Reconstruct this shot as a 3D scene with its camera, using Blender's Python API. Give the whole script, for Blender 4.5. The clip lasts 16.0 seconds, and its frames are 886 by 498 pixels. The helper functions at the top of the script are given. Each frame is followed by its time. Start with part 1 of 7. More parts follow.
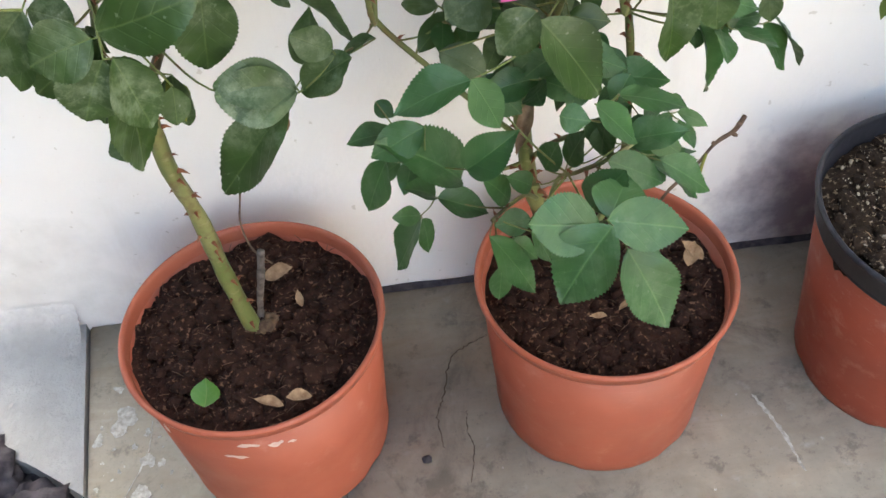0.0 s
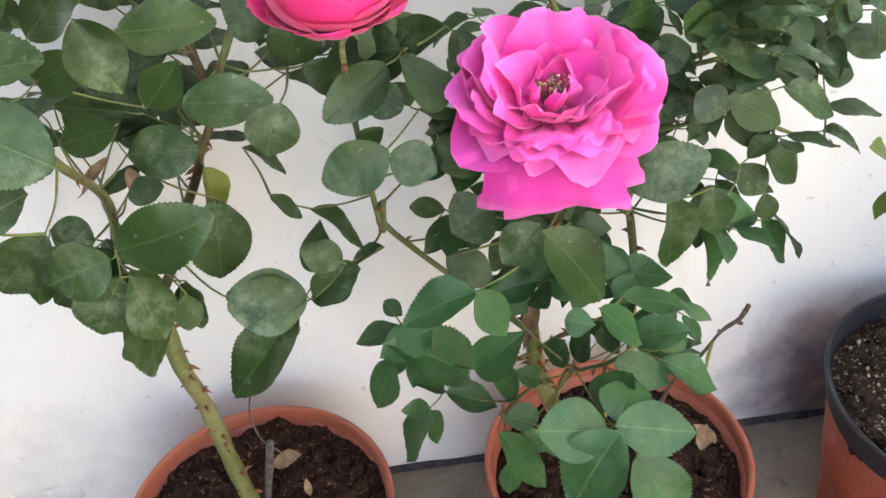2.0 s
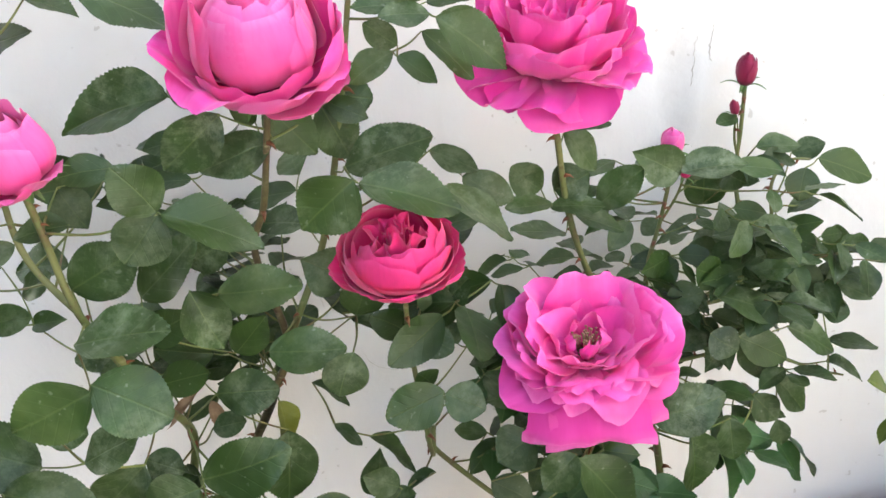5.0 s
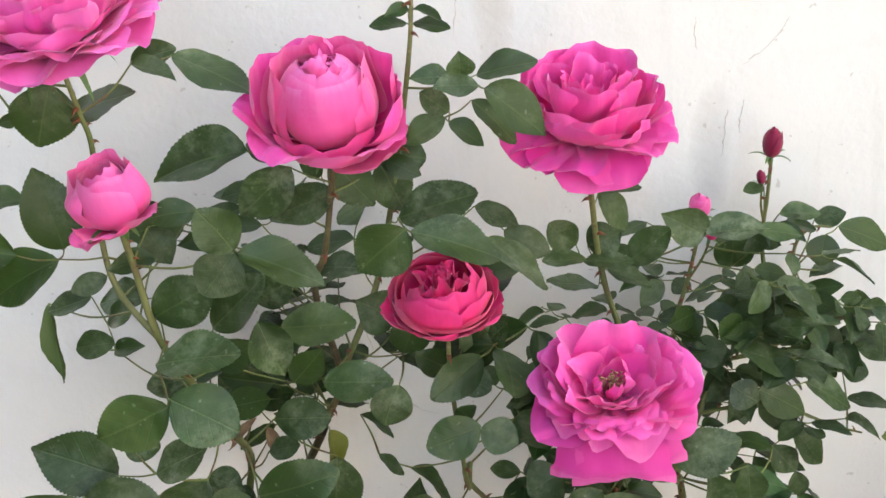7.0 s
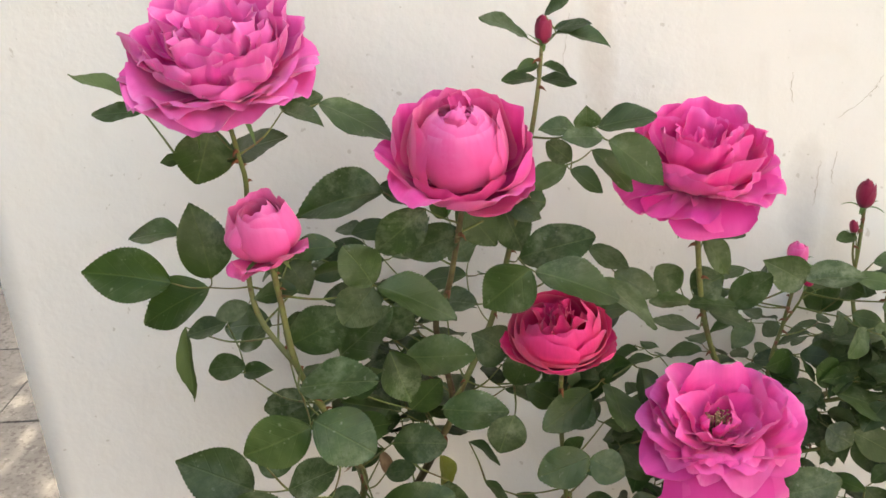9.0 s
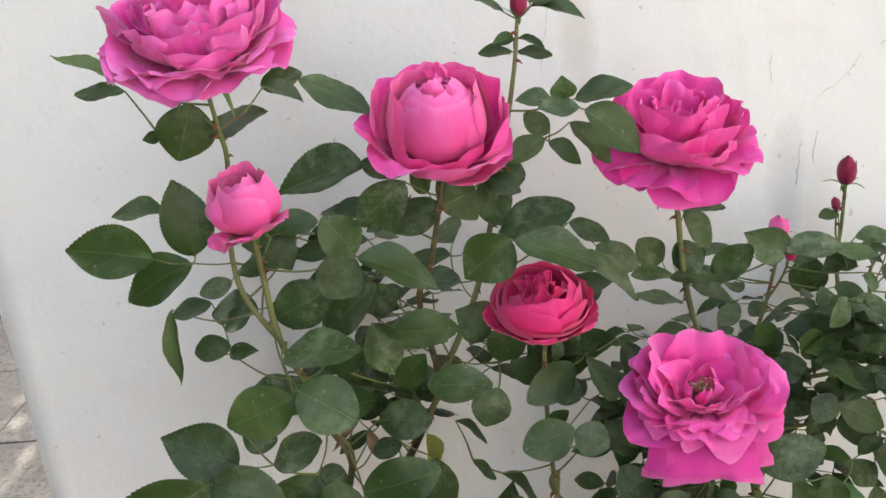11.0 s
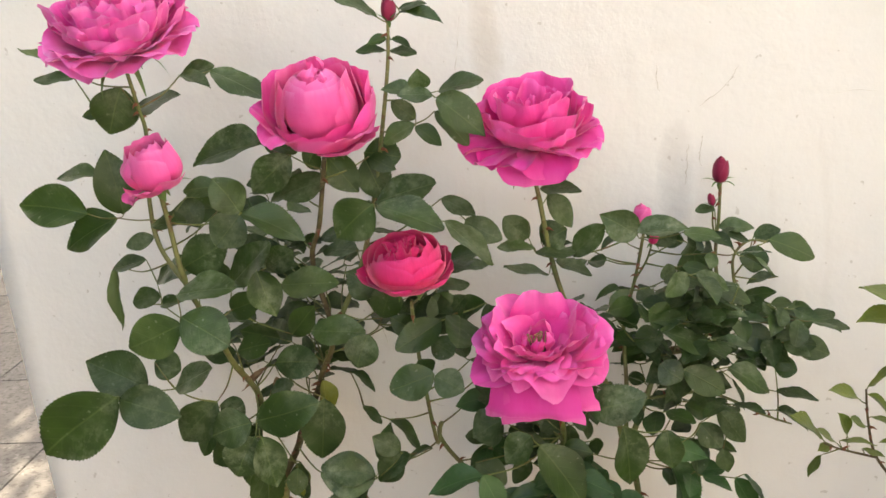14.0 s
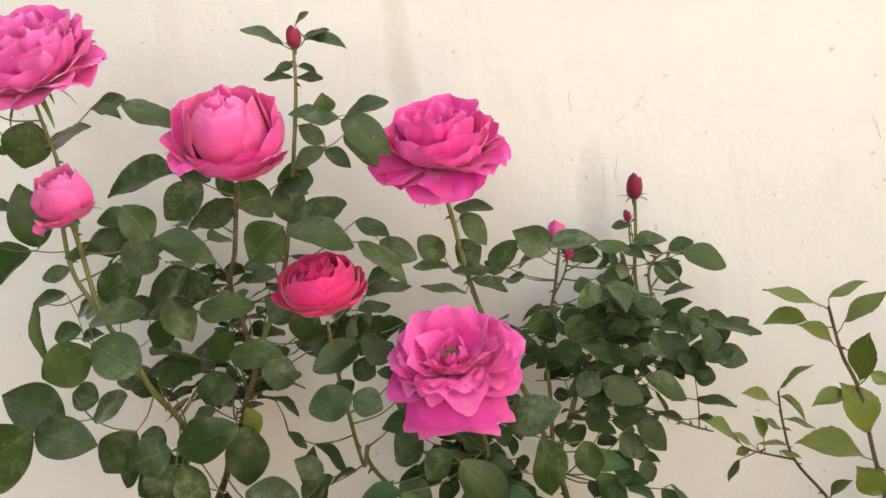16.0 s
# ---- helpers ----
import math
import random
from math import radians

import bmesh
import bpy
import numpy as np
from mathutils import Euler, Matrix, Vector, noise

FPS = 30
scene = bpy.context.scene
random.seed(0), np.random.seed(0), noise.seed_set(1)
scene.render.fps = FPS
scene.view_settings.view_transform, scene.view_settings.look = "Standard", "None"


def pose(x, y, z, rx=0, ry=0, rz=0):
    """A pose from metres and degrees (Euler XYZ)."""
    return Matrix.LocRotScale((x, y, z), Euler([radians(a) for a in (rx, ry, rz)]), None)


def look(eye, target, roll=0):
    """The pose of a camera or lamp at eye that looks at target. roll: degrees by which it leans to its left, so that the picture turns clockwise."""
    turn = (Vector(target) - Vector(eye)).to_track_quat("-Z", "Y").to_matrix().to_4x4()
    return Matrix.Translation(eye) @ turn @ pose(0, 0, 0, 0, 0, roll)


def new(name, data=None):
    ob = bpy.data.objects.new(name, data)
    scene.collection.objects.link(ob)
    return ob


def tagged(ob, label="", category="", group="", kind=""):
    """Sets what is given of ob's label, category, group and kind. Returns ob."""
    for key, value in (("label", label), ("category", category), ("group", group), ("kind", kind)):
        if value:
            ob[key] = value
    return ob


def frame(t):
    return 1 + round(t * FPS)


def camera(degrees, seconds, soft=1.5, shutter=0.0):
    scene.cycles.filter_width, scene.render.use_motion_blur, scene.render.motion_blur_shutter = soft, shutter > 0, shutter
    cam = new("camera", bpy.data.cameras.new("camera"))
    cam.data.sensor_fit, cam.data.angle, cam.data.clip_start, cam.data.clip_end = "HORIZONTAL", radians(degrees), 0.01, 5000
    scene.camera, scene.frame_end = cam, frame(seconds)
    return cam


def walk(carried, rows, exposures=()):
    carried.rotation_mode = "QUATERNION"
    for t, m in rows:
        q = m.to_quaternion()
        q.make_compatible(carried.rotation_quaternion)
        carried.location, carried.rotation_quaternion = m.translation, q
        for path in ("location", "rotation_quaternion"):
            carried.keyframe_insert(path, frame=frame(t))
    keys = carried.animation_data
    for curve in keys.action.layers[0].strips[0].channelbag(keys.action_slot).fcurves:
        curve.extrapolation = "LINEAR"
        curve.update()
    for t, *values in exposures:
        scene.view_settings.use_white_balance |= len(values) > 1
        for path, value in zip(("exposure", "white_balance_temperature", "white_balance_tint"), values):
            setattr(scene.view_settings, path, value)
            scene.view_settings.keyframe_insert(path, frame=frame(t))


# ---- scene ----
cam = camera(50.3, 16.0)
PATH = [
    (0, (0.052, 0.154, 0.855), (0.085, 1.481, -0.641), -6.0),
    (0.5, (0.046, 0.159, 0.861), (0.103, 1.555, -0.57), -5.4),
    (1, (0.049, 0.163, 0.866), (0.108, 1.622, -0.5), -5.5),
    (1.5, (0.053, 0.165, 0.874), (0.107, 1.675, -0.437), -5.9),
    (2, (0.059, 0.171, 0.885), (0.106, 1.716, -0.385), -6.3),
    (2.5, (0.06, 0.176, 0.895), (0.114, 1.752, -0.335), -6.1),
    (3, (0.055, 0.171, 0.912), (0.12, 1.777, -0.277), -5.9),
    (3.5, (0.048, 0.157, 0.928), (0.121, 1.809, -0.197), -6.1),
    (4, (0.045, 0.149, 0.942), (0.114, 1.841, -0.122), -6.3),
    (4.5, (0.042, 0.14, 0.952), (0.112, 1.867, -0.053), -6.2),
    (4.7, (0.041, 0.135, 0.956), (0.109, 1.875, -0.027), -6.2),
    (6.8, (0.049, 0.073, 0.98), (0.021, 1.89, 0.144), -5.6),
    (7, (0.043, 0.066, 0.98), (0.014, 1.888, 0.156), -5.4),
    (7.5, (0.022, 0.053, 0.984), (-0.011, 1.883, 0.179), -5.4),
    (8, (0.007, 0.038, 0.994), (-0.053, 1.876, 0.208), -5.2),
    (8.5, (-0.004, 0.029, 1.004), (-0.108, 1.874, 0.24), -4.9),
    (8.7, (-0.01, 0.029, 1.007), (-0.121, 1.875, 0.246), -4.7),
    (10.8, (0.002, 0.014, 0.977), (-0.118, 1.88, 0.265), -5.6),
    (11, (0.002, 0.011, 0.974), (-0.108, 1.878, 0.265), -5.7),
    (11.5, (0.009, 0.001, 0.971), (-0.089, 1.87, 0.266), -5.9),
    (12, (0.016, -0.014, 0.971), (-0.062, 1.857, 0.27), -5.2),
    (12.5, (0.056, -0.043, 0.961), (-0.078, 1.834, 0.283), -5.2),
    (13, (0.103, -0.073, 0.954), (-0.096, 1.803, 0.29), -5.0),
    (13.5, (0.143, -0.098, 0.943), (-0.104, 1.786, 0.319), -5.1),
    (14, (0.175, -0.111, 0.939), (-0.113, 1.776, 0.34), -5.4),
    (14.5, (0.19, -0.113, 0.931), (-0.105, 1.781, 0.361), -5.7),
    (15, (0.199, -0.128, 0.915), (-0.089, 1.782, 0.395), -6.2),
    (15.5, (0.212, -0.139, 0.905), (-0.051, 1.782, 0.415), -6.7),
    (16, (0.227, -0.126, 0.909), (-0.002, 1.798, 0.413), -7.1),
]
EXPOSURES = [(0, 3.64, 7300, 7), (2.5, 3.62, 7300, 8), (4.5, 3.45, 7400, 8), (7, 3.06, 7600, 8), (8.5, 2.89, 8800, 9), (11, 2.82, 7700, 8), (11.5, 2.81, 7700, 8), (12.5, 2.83, 8900, 10), (13.5, 2.86, 8900, 10), (16, 2.88, 9400, 10)]
walk(cam, [(t, look(eye, target, roll)) for t, eye, target, roll in PATH], EXPOSURES)

# ---- light ----
SUN_ELEVATION, SUN_AZIMUTH = 40.0, -12.0      # the sun stands behind the wall, so the plants are in open shade
world = bpy.data.worlds.new("world")
scene.world = world
world.use_nodes = True
wn = world.node_tree
sky = wn.nodes.new("ShaderNodeTexSky")
sky.sky_type = "NISHITA"
sky.sun_disc = False
sky.sun_elevation = radians(SUN_ELEVATION)
sky.sun_rotation = radians(SUN_AZIMUTH)
sky.air_density, sky.dust_density, sky.ozone_density = 1.0, 3.5, 0.6
wn.links.new(sky.outputs[0], wn.nodes["Background"].inputs[0])
wn.nodes["Background"].inputs[1].default_value = 0.15
sun = new("sun", bpy.data.lights.new("sun", "SUN"))
sun.data.energy, sun.data.angle, sun.data.color = 4.6, radians(0.6), (1.0, 0.95, 0.87)
sun.matrix_world = look((4 * math.sin(radians(SUN_AZIMUTH)), 4 * math.cos(radians(SUN_AZIMUTH)), 4 * math.tan(radians(SUN_ELEVATION))), (0, 0, 0))


# ---- materials ----
class Mat:
    """A principled material with short helpers for its nodes."""

    def __init__(self, name, rough=0.6, metal=0.0, spec=0.5):
        self.m = bpy.data.materials.new(name)
        self.m.use_nodes = True
        self.t = self.m.node_tree
        self.b = self.t.nodes["Principled BSDF"]
        self.b.inputs["Roughness"].default_value = rough
        self.b.inputs["Metallic"].default_value = metal
        self.b.inputs["Specular IOR Level"].default_value = spec
        tc = self.t.nodes.new("ShaderNodeTexCoord")
        self.obj, self.uv = tc.outputs["Object"], tc.outputs["UV"]
        self.rand = self.t.nodes.new("ShaderNodeObjectInfo").outputs["Random"]
        geo = self.t.nodes.new("ShaderNodeNewGeometry")
        self.island, self.pos = geo.outputs["Random Per Island"], geo.outputs["Position"]

    def link(self, a, b):
        self.t.links.new(a, b)

    def noise(self, scale, detail=4, rough=0.55, vec=None, stretch=None, distort=0.0):
        n = self.t.nodes.new("ShaderNodeTexNoise")
        n.inputs["Scale"].default_value, n.inputs["Detail"].default_value = scale, detail
        n.inputs["Roughness"].default_value, n.inputs["Distortion"].default_value = rough, distort
        vec = vec or self.pos
        if stretch:
            mp = self.t.nodes.new("ShaderNodeMapping")
            mp.inputs["Scale"].default_value = stretch
            self.link(vec, mp.inputs[0])
            vec = mp.outputs[0]
        self.link(vec, n.inputs["Vector"])
        return n.outputs["Fac"]

    def ramp(self, fac, *stops):
        n = self.t.nodes.new("ShaderNodeValToRGB")
        e = n.color_ramp.elements
        while len(e) < len(stops):
            e.new(0.5)
        for el, (p, c) in zip(e, stops):
            el.position = p
            el.color = (*c, 1) if not isinstance(c, (int, float)) else (c, c, c, 1)
        self.link(fac, n.inputs[0])
        return n.outputs[0]

    def mix(self, fac, a, b, kind="MIX"):
        n = self.t.nodes.new("ShaderNodeMix")
        n.data_type, n.blend_type = "RGBA", kind
        for sock, v in ((n.inputs[0], fac), (n.inputs[6], a), (n.inputs[7], b)):
            if isinstance(v, (int, float)):
                sock.default_value = v
            elif isinstance(v, tuple):
                sock.default_value = (*v, 1)
            else:
                self.link(v, sock)
        return n.outputs[2]

    def math(self, op, a, b=0.0):
        n = self.t.nodes.new("ShaderNodeMath")
        n.operation = op
        for sock, v in zip(n.inputs, (a, b)):
            if isinstance(v, (int, float)):
                sock.default_value = v
            else:
                self.link(v, sock)
        return n.outputs[0]

    def split(self, vec):
        n = self.t.nodes.new("ShaderNodeSeparateXYZ")
        self.link(vec, n.inputs[0])
        return n.outputs

    def color(self, out):
        if isinstance(out, tuple):
            self.b.inputs["Base Color"].default_value = (*out, 1)
        else:
            self.link(out, self.b.inputs["Base Color"])
        return self

    def bump(self, height, strength=0.3, dist=0.002):
        n = self.t.nodes.new("ShaderNodeBump")
        n.inputs["Strength"].default_value, n.inputs["Distance"].default_value = strength, dist
        self.link(height, n.inputs["Height"])
        self.link(n.outputs[0], self.b.inputs["Normal"])
        return self

    def rough(self, out):
        self.link(out, self.b.inputs["Roughness"])
        return self

    def thin(self, color, amount):
        """Lets light through a thin sheet: a translucent share beside the surface."""
        tr = self.t.nodes.new("ShaderNodeBsdfTranslucent")
        if isinstance(color, tuple):
            tr.inputs[0].default_value = (*color, 1)
        else:
            self.link(color, tr.inputs[0])
        mx = self.t.nodes.new("ShaderNodeMixShader")
        mx.inputs[0].default_value = amount
        self.link(self.b.outputs[0], mx.inputs[1])
        self.link(tr.outputs[0], mx.inputs[2])
        self.link(mx.outputs[0], self.t.nodes["Material Output"].inputs[0])
        return self


def stain_or_shade(m, at, size):
    """A soft-edged patch on the wall round (x, z), for stains and for painted shade."""
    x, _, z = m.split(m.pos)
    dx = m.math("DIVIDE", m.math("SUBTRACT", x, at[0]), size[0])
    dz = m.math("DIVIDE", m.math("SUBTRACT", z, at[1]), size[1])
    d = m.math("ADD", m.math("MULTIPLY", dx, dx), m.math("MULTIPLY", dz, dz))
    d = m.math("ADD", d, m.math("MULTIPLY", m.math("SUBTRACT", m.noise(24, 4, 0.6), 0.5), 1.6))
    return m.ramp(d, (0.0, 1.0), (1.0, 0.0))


def plaster_mat(name="white_wall_plaster", grey=0.0):
    m = Mat(name, 0.85, spec=0.25)
    big, mid = m.noise(2.2, 5, 0.6), m.noise(14, 5, 0.6)
    streak = m.noise(6, 4, 0.6, stretch=(3.0, 3.0, 0.5))
    fine = m.noise(160, 3, 0.6)
    c = m.mix(m.ramp(big, (0.35, 0.0), (0.75, 1.0)), (0.86, 0.85, 0.83), (0.79, 0.775, 0.755))
    c = m.mix(m.ramp(mid, (0.55, 0.0), (0.8, 0.35)), c, (0.72, 0.69, 0.65))
    c = m.mix(m.ramp(streak, (0.62, 0.0), (0.8, 0.3)), c, (0.62, 0.58, 0.54))
    speck = m.ramp(m.noise(120, 2, 0.4), (0.735, 0.0), (0.77, 0.45))
    c = m.mix(speck, c, (0.48, 0.44, 0.39))
    c = m.mix(m.math("MULTIPLY", stain_or_shade(m, (0.276, 0.690), (0.020, 0.07)), 0.30), c, (0.34, 0.32, 0.31))
    c = m.mix(m.math("MULTIPLY", stain_or_shade(m, (0.090, 0.855), (0.018, 0.10)), 0.35), c, (0.55, 0.47, 0.38))
    # shadow behind the black-rimmed pot, painted into the wall colour
    c = m.mix(m.math("MULTIPLY", stain_or_shade(m, (0.475, 0.060), (0.112, 0.135)), 0.80), c, (0.14, 0.108, 0.165))
    # shade low on the left of the wall, painted as grey
    c = m.mix(m.math("MULTIPLY", stain_or_shade(m, (-0.50, -0.02), (0.28, 0.26)), 0.55), c, (0.50, 0.485, 0.465))
    if grey:
        # mottled grey painted in for the weaker light on the shoulder, fading above it
        up = m.math("ADD", m.math("MULTIPLY", m.split(m.pos)[2], 16.0), m.math("MULTIPLY", m.noise(30, 5, 0.65), 0.5))
        ledge_grey = m.math("MULTIPLY", m.ramp(up, (0.25, 1.0), (0.95, 0.0)), m.ramp(m.noise(18, 5, 0.65), (0.3, grey), (0.7, grey * 0.8)))
        c = m.mix(ledge_grey, c, (0.165, 0.16, 0.152))
        c = m.mix(m.ramp(up, (0.45, 0.55 * grey), (1.1, 0.0)), c, (0.30, 0.295, 0.28))
    relief = m.mix(0.6, m.noise(26, 5, 0.65), fine)
    trowel = m.noise(9, 3, 0.5, stretch=(1.0, 1.0, 2.6))
    pits = m.noise(42, 3, 0.55, distort=0.4)
    return m.color(c).bump(m.mix(0.35, m.mix(0.5, relief, pits), trowel), 0.38 if not grey else 1.0, 0.006 if not grey else 0.014).m


def slab_mat():
    m = Mat("grey_stone_slab", 0.62, spec=0.35)
    big = m.noise(5, 6, 0.62)
    band = m.noise(10, 5, 0.6, stretch=(1.2, 5.0, 1.0), distort=0.6)
    c = m.ramp(m.mix(0.4, big, m.noise(17, 5, 0.65)), (0.33, (0.16, 0.142, 0.118)), (0.5, (0.29, 0.252, 0.20)), (0.68, (0.43, 0.365, 0.275)))
    c = m.mix(m.ramp(band, (0.45, 0.0), (0.75, 0.55)), c, (0.36, 0.30, 0.235))
    c = m.mix(m.ramp(m.noise(110, 3, 0.7), (0.5, 0.0), (0.8, 0.28)), c, (0.18, 0.16, 0.14))
    dust = m.ramp(m.noise(38, 4, 0.6), (0.62, 0.0), (0.72, 0.5))
    c = m.mix(dust, c, (0.40, 0.38, 0.34))
    c = m.mix(m.ramp(m.noise(7, 6, 0.7, distort=1.2), (0.52, 0.0), (0.64, 0.6)), c, (0.105, 0.085, 0.068))
    c = m.mix(m.ramp(m.noise(75, 3, 0.6), (0.68, 0.0), (0.74, 0.35)), c, (0.45, 0.41, 0.35))
    c = m.mix(m.ramp(m.noise(21, 6, 0.7, distort=0.8), (0.50, 0.0), (0.62, 0.6)), c, (0.31, 0.265, 0.21))
    c = m.mix(m.ramp(m.noise(33, 5, 0.7), (0.56, 0.0), (0.66, 0.55)), c, (0.10, 0.088, 0.078))
    c = m.mix(m.ramp(m.noise(260, 2, 0.5), (0.64, 0.0), (0.74, 0.30)), c, (0.10, 0.085, 0.072))
    c = m.mix(m.ramp(m.noise(9, 5, 0.65, stretch=(1.0, 3.2, 1.0), distort=1.4), (0.48, 0.0), (0.70, 0.6)), c, (0.27, 0.215, 0.155))
    return m.color(c).bump(m.mix(0.5, m.noise(60, 4, 0.7), big), 0.25, 0.002).rough(m.ramp(band, (0.3, 0.5), (0.8, 0.75))).m


def pot_mat(name, base, dark, pale, scuff):
    m = Mat(name, 0.48, spec=0.4)
    c = m.mix(m.ramp(m.noise(9, 4, 0.6), (0.35, 0.0), (0.75, 1.0)), base, dark)
    c = m.mix(m.ramp(m.noise(34, 5, 0.7), (0.66 - 0.12 * scuff, 0.0), (0.85, 0.75 * scuff)), c, pale)
    c = m.mix(m.math("MULTIPLY", m.rand, 0.15), c, dark)
    scratch = m.ramp(m.noise(30, 3, 0.5, stretch=(1.0, 1.0, 7.0), distort=0.8), (0.675, 0.0), (0.74, 0.18 * scuff))
    c = m.mix(scratch, c, pale)
    c = m.mix(m.ramp(m.noise(5, 5, 0.7), (0.5, 0.0), (0.75, 0.35)), c, (0.20, 0.085, 0.06))
    return m.color(c).bump(m.noise(220, 3, 0.6), 0.06, 0.001).rough(m.ramp(m.noise(25, 4), (0.3, 0.4), (0.8, 0.62))).m


def soil_mat(name, dark, mid, pale, share):
    m = Mat(name, 0.95, spec=0.15)
    n = m.noise(120, 5, 0.7)
    c = m.ramp(n, (0.3, dark), (0.6, mid))
    c = m.mix(m.ramp(m.noise(240, 2, 0.5), (0.66 - share, 0.0), (0.72 - share, 0.8)), c, pale)
    c = m.mix(m.math("MULTIPLY", m.island, 0.5), c, mid)
    return m.color(c).bump(m.noise(180, 5, 0.75), 0.9, 0.004).m


def leaf_mat(name, dark, mid, pale, dust=0.5, gloss=0.42):
    m = Mat(name, gloss, spec=0.4)
    u, v = m.split(m.uv)[0], m.split(m.uv)[1]
    side = m.math("ABSOLUTE", m.math("SUBTRACT", u, 0.5))
    rib = m.ramp(side, (0.0, 1.0), (0.025, 0.0))
    wave = m.t.nodes.new("ShaderNodeTexWave")
    wave.bands_direction = "X"
    wave.inputs["Scale"].default_value, wave.inputs["Distortion"].default_value = 1.7, 0.9
    comb = m.t.nodes.new("ShaderNodeCombineXYZ")
    m.link(m.math("SUBTRACT", v, m.math("MULTIPLY", side, 0.75)), comb.inputs[0])
    m.link(comb.outputs[0], wave.inputs[0])
    veins = m.ramp(wave.outputs["Fac"], (0.0, 1.0), (0.05, 0.0))
    c = m.mix(m.ramp(m.noise(28, 4, 0.6), (0.3, 0.0), (0.72, 1.0)), dark, mid)
    c = m.mix(m.math("MULTIPLY", m.rand, 0.55), c, mid)
    c = m.mix(m.math("MULTIPLY", m.ramp(m.rand, (0.86, 0.0), (1.0, 1.0)), m.ramp(m.noise(30, 3), (0.4, 0.0), (0.7, 0.45))), c, pale)
    c = m.mix(m.math("MULTIPLY", veins, 0.05), c, pale)
    c = m.mix(m.math("MULTIPLY", rib, 0.28), c, pale)
    film = m.math("MULTIPLY", m.ramp(m.noise(90, 6, 0.75), (0.44, 0.05), (0.72, 1.0)), m.ramp(m.noise(17, 3, 0.5), (0.42, 0.0), (0.72, dust)))
    c = m.mix(film, c, (0.33, 0.38, 0.26))
    spots = m.ramp(m.noise(210, 2, 0.5), (0.69, 0.0), (0.76, 0.32 * dust))
    c = m.mix(spots, c, (0.42, 0.45, 0.38))
    c = m.mix(m.ramp(m.math("FRACT", m.math("MULTIPLY", m.rand, 7.3)), (0.5, 0.0), (1.0, 0.45)), c, dark)
    m.color(c).bump(m.math("SUBTRACT", m.noise(90, 3), m.math("ADD", m.math("MULTIPLY", veins, 0.42), rib)), 0.32, 0.0010)
    m.rough(m.ramp(film, (0.0, gloss), (0.6, 0.75)))
    return m.thin(m.mix(0.5, c, (0.16, 0.28, 0.06)), 0.14).m


def petal_mat(name, base, edge, heart):
    m = Mat(name, 0.55, spec=0.25)
    m.b.inputs["Sheen Weight"].default_value = 0.25
    u, v = m.split(m.uv)[0], m.split(m.uv)[1]
    comb = m.t.nodes.new("ShaderNodeCombineXYZ")
    m.link(m.math("MULTIPLY", u, 15.0), comb.inputs[0])
    m.link(m.math("MULTIPLY", v, 2.2), comb.inputs[1])
    m.link(m.rand, comb.inputs[2])
    vein = m.noise(1.6, 4, 0.65, vec=comb.outputs[0])
    # deep foot and pale rim: petal colour, plus painted-in fold shade and highlights
    c = m.mix(m.ramp(v, (0.05, 0.0), (0.55, 1.0)), heart, base)
    rim = m.ramp(v, (0.68, 0.0), (0.92, 0.30), (1.0, 1.0))
    c = m.mix(rim, c, edge)
    c = m.mix(m.ramp(vein, (0.40, 0.0), (0.80, 0.36)), c, heart)
    c = m.mix(m.ramp(m.noise(26, 3, 0.5), (0.42, 0.0), (0.72, 0.42)), c, edge)
    c = m.mix(m.ramp(m.noise(33, 3, 0.6, distort=0.6), (0.55, 0.0), (0.75, 0.5)), c, heart)
    c = m.mix(m.math("MULTIPLY", m.rand, 0.34), c, edge)
    c = m.mix(m.ramp(m.noise(70, 4, 0.6), (0.62, 0.0), (0.8, 0.25)), c, edge)
    m.color(c).bump(m.mix(0.6, vein, m.noise(400, 2)), 0.12, 0.0005)
    return m.thin(m.mix(0.4, c, base), 0.20).m


def bark_mat(name, a, b, mark):
    m = Mat(name, 0.5, spec=0.4)
    c = m.mix(m.ramp(m.noise(30, 5, 0.6, stretch=(1, 1, 0.4)), (0.4, 0.0), (0.65, 1.0)), a, b)
    c = m.mix(m.ramp(m.noise(160, 3, 0.6), (0.62, 0.0), (0.70, 0.8)), c, mark)
    c = m.mix(m.ramp(m.noise(55, 4, 0.65), (0.50, 0.0), (0.66, 0.75)), c, mark)
    c = m.mix(m.ramp(m.noise(70, 3, 0.6, stretch=(1, 1, 2.5)), (0.60, 0.0), (0.70, 0.5)), c, (0.30, 0.27, 0.16))
    return m.color(c).bump(m.noise(120, 4, 0.7, stretch=(1, 1, 0.3)), 0.35, 0.001).m


def plain_mat(name, c1, c2, rough=0.6, scale=60):
    m = Mat(name, rough, spec=0.35)
    return m.color(m.mix(m.ramp(m.noise(scale, 4, 0.6), (0.35, 0.0), (0.7, 1.0)), c1, c2)).bump(m.noise(scale * 4, 3), 0.2, 0.001).m


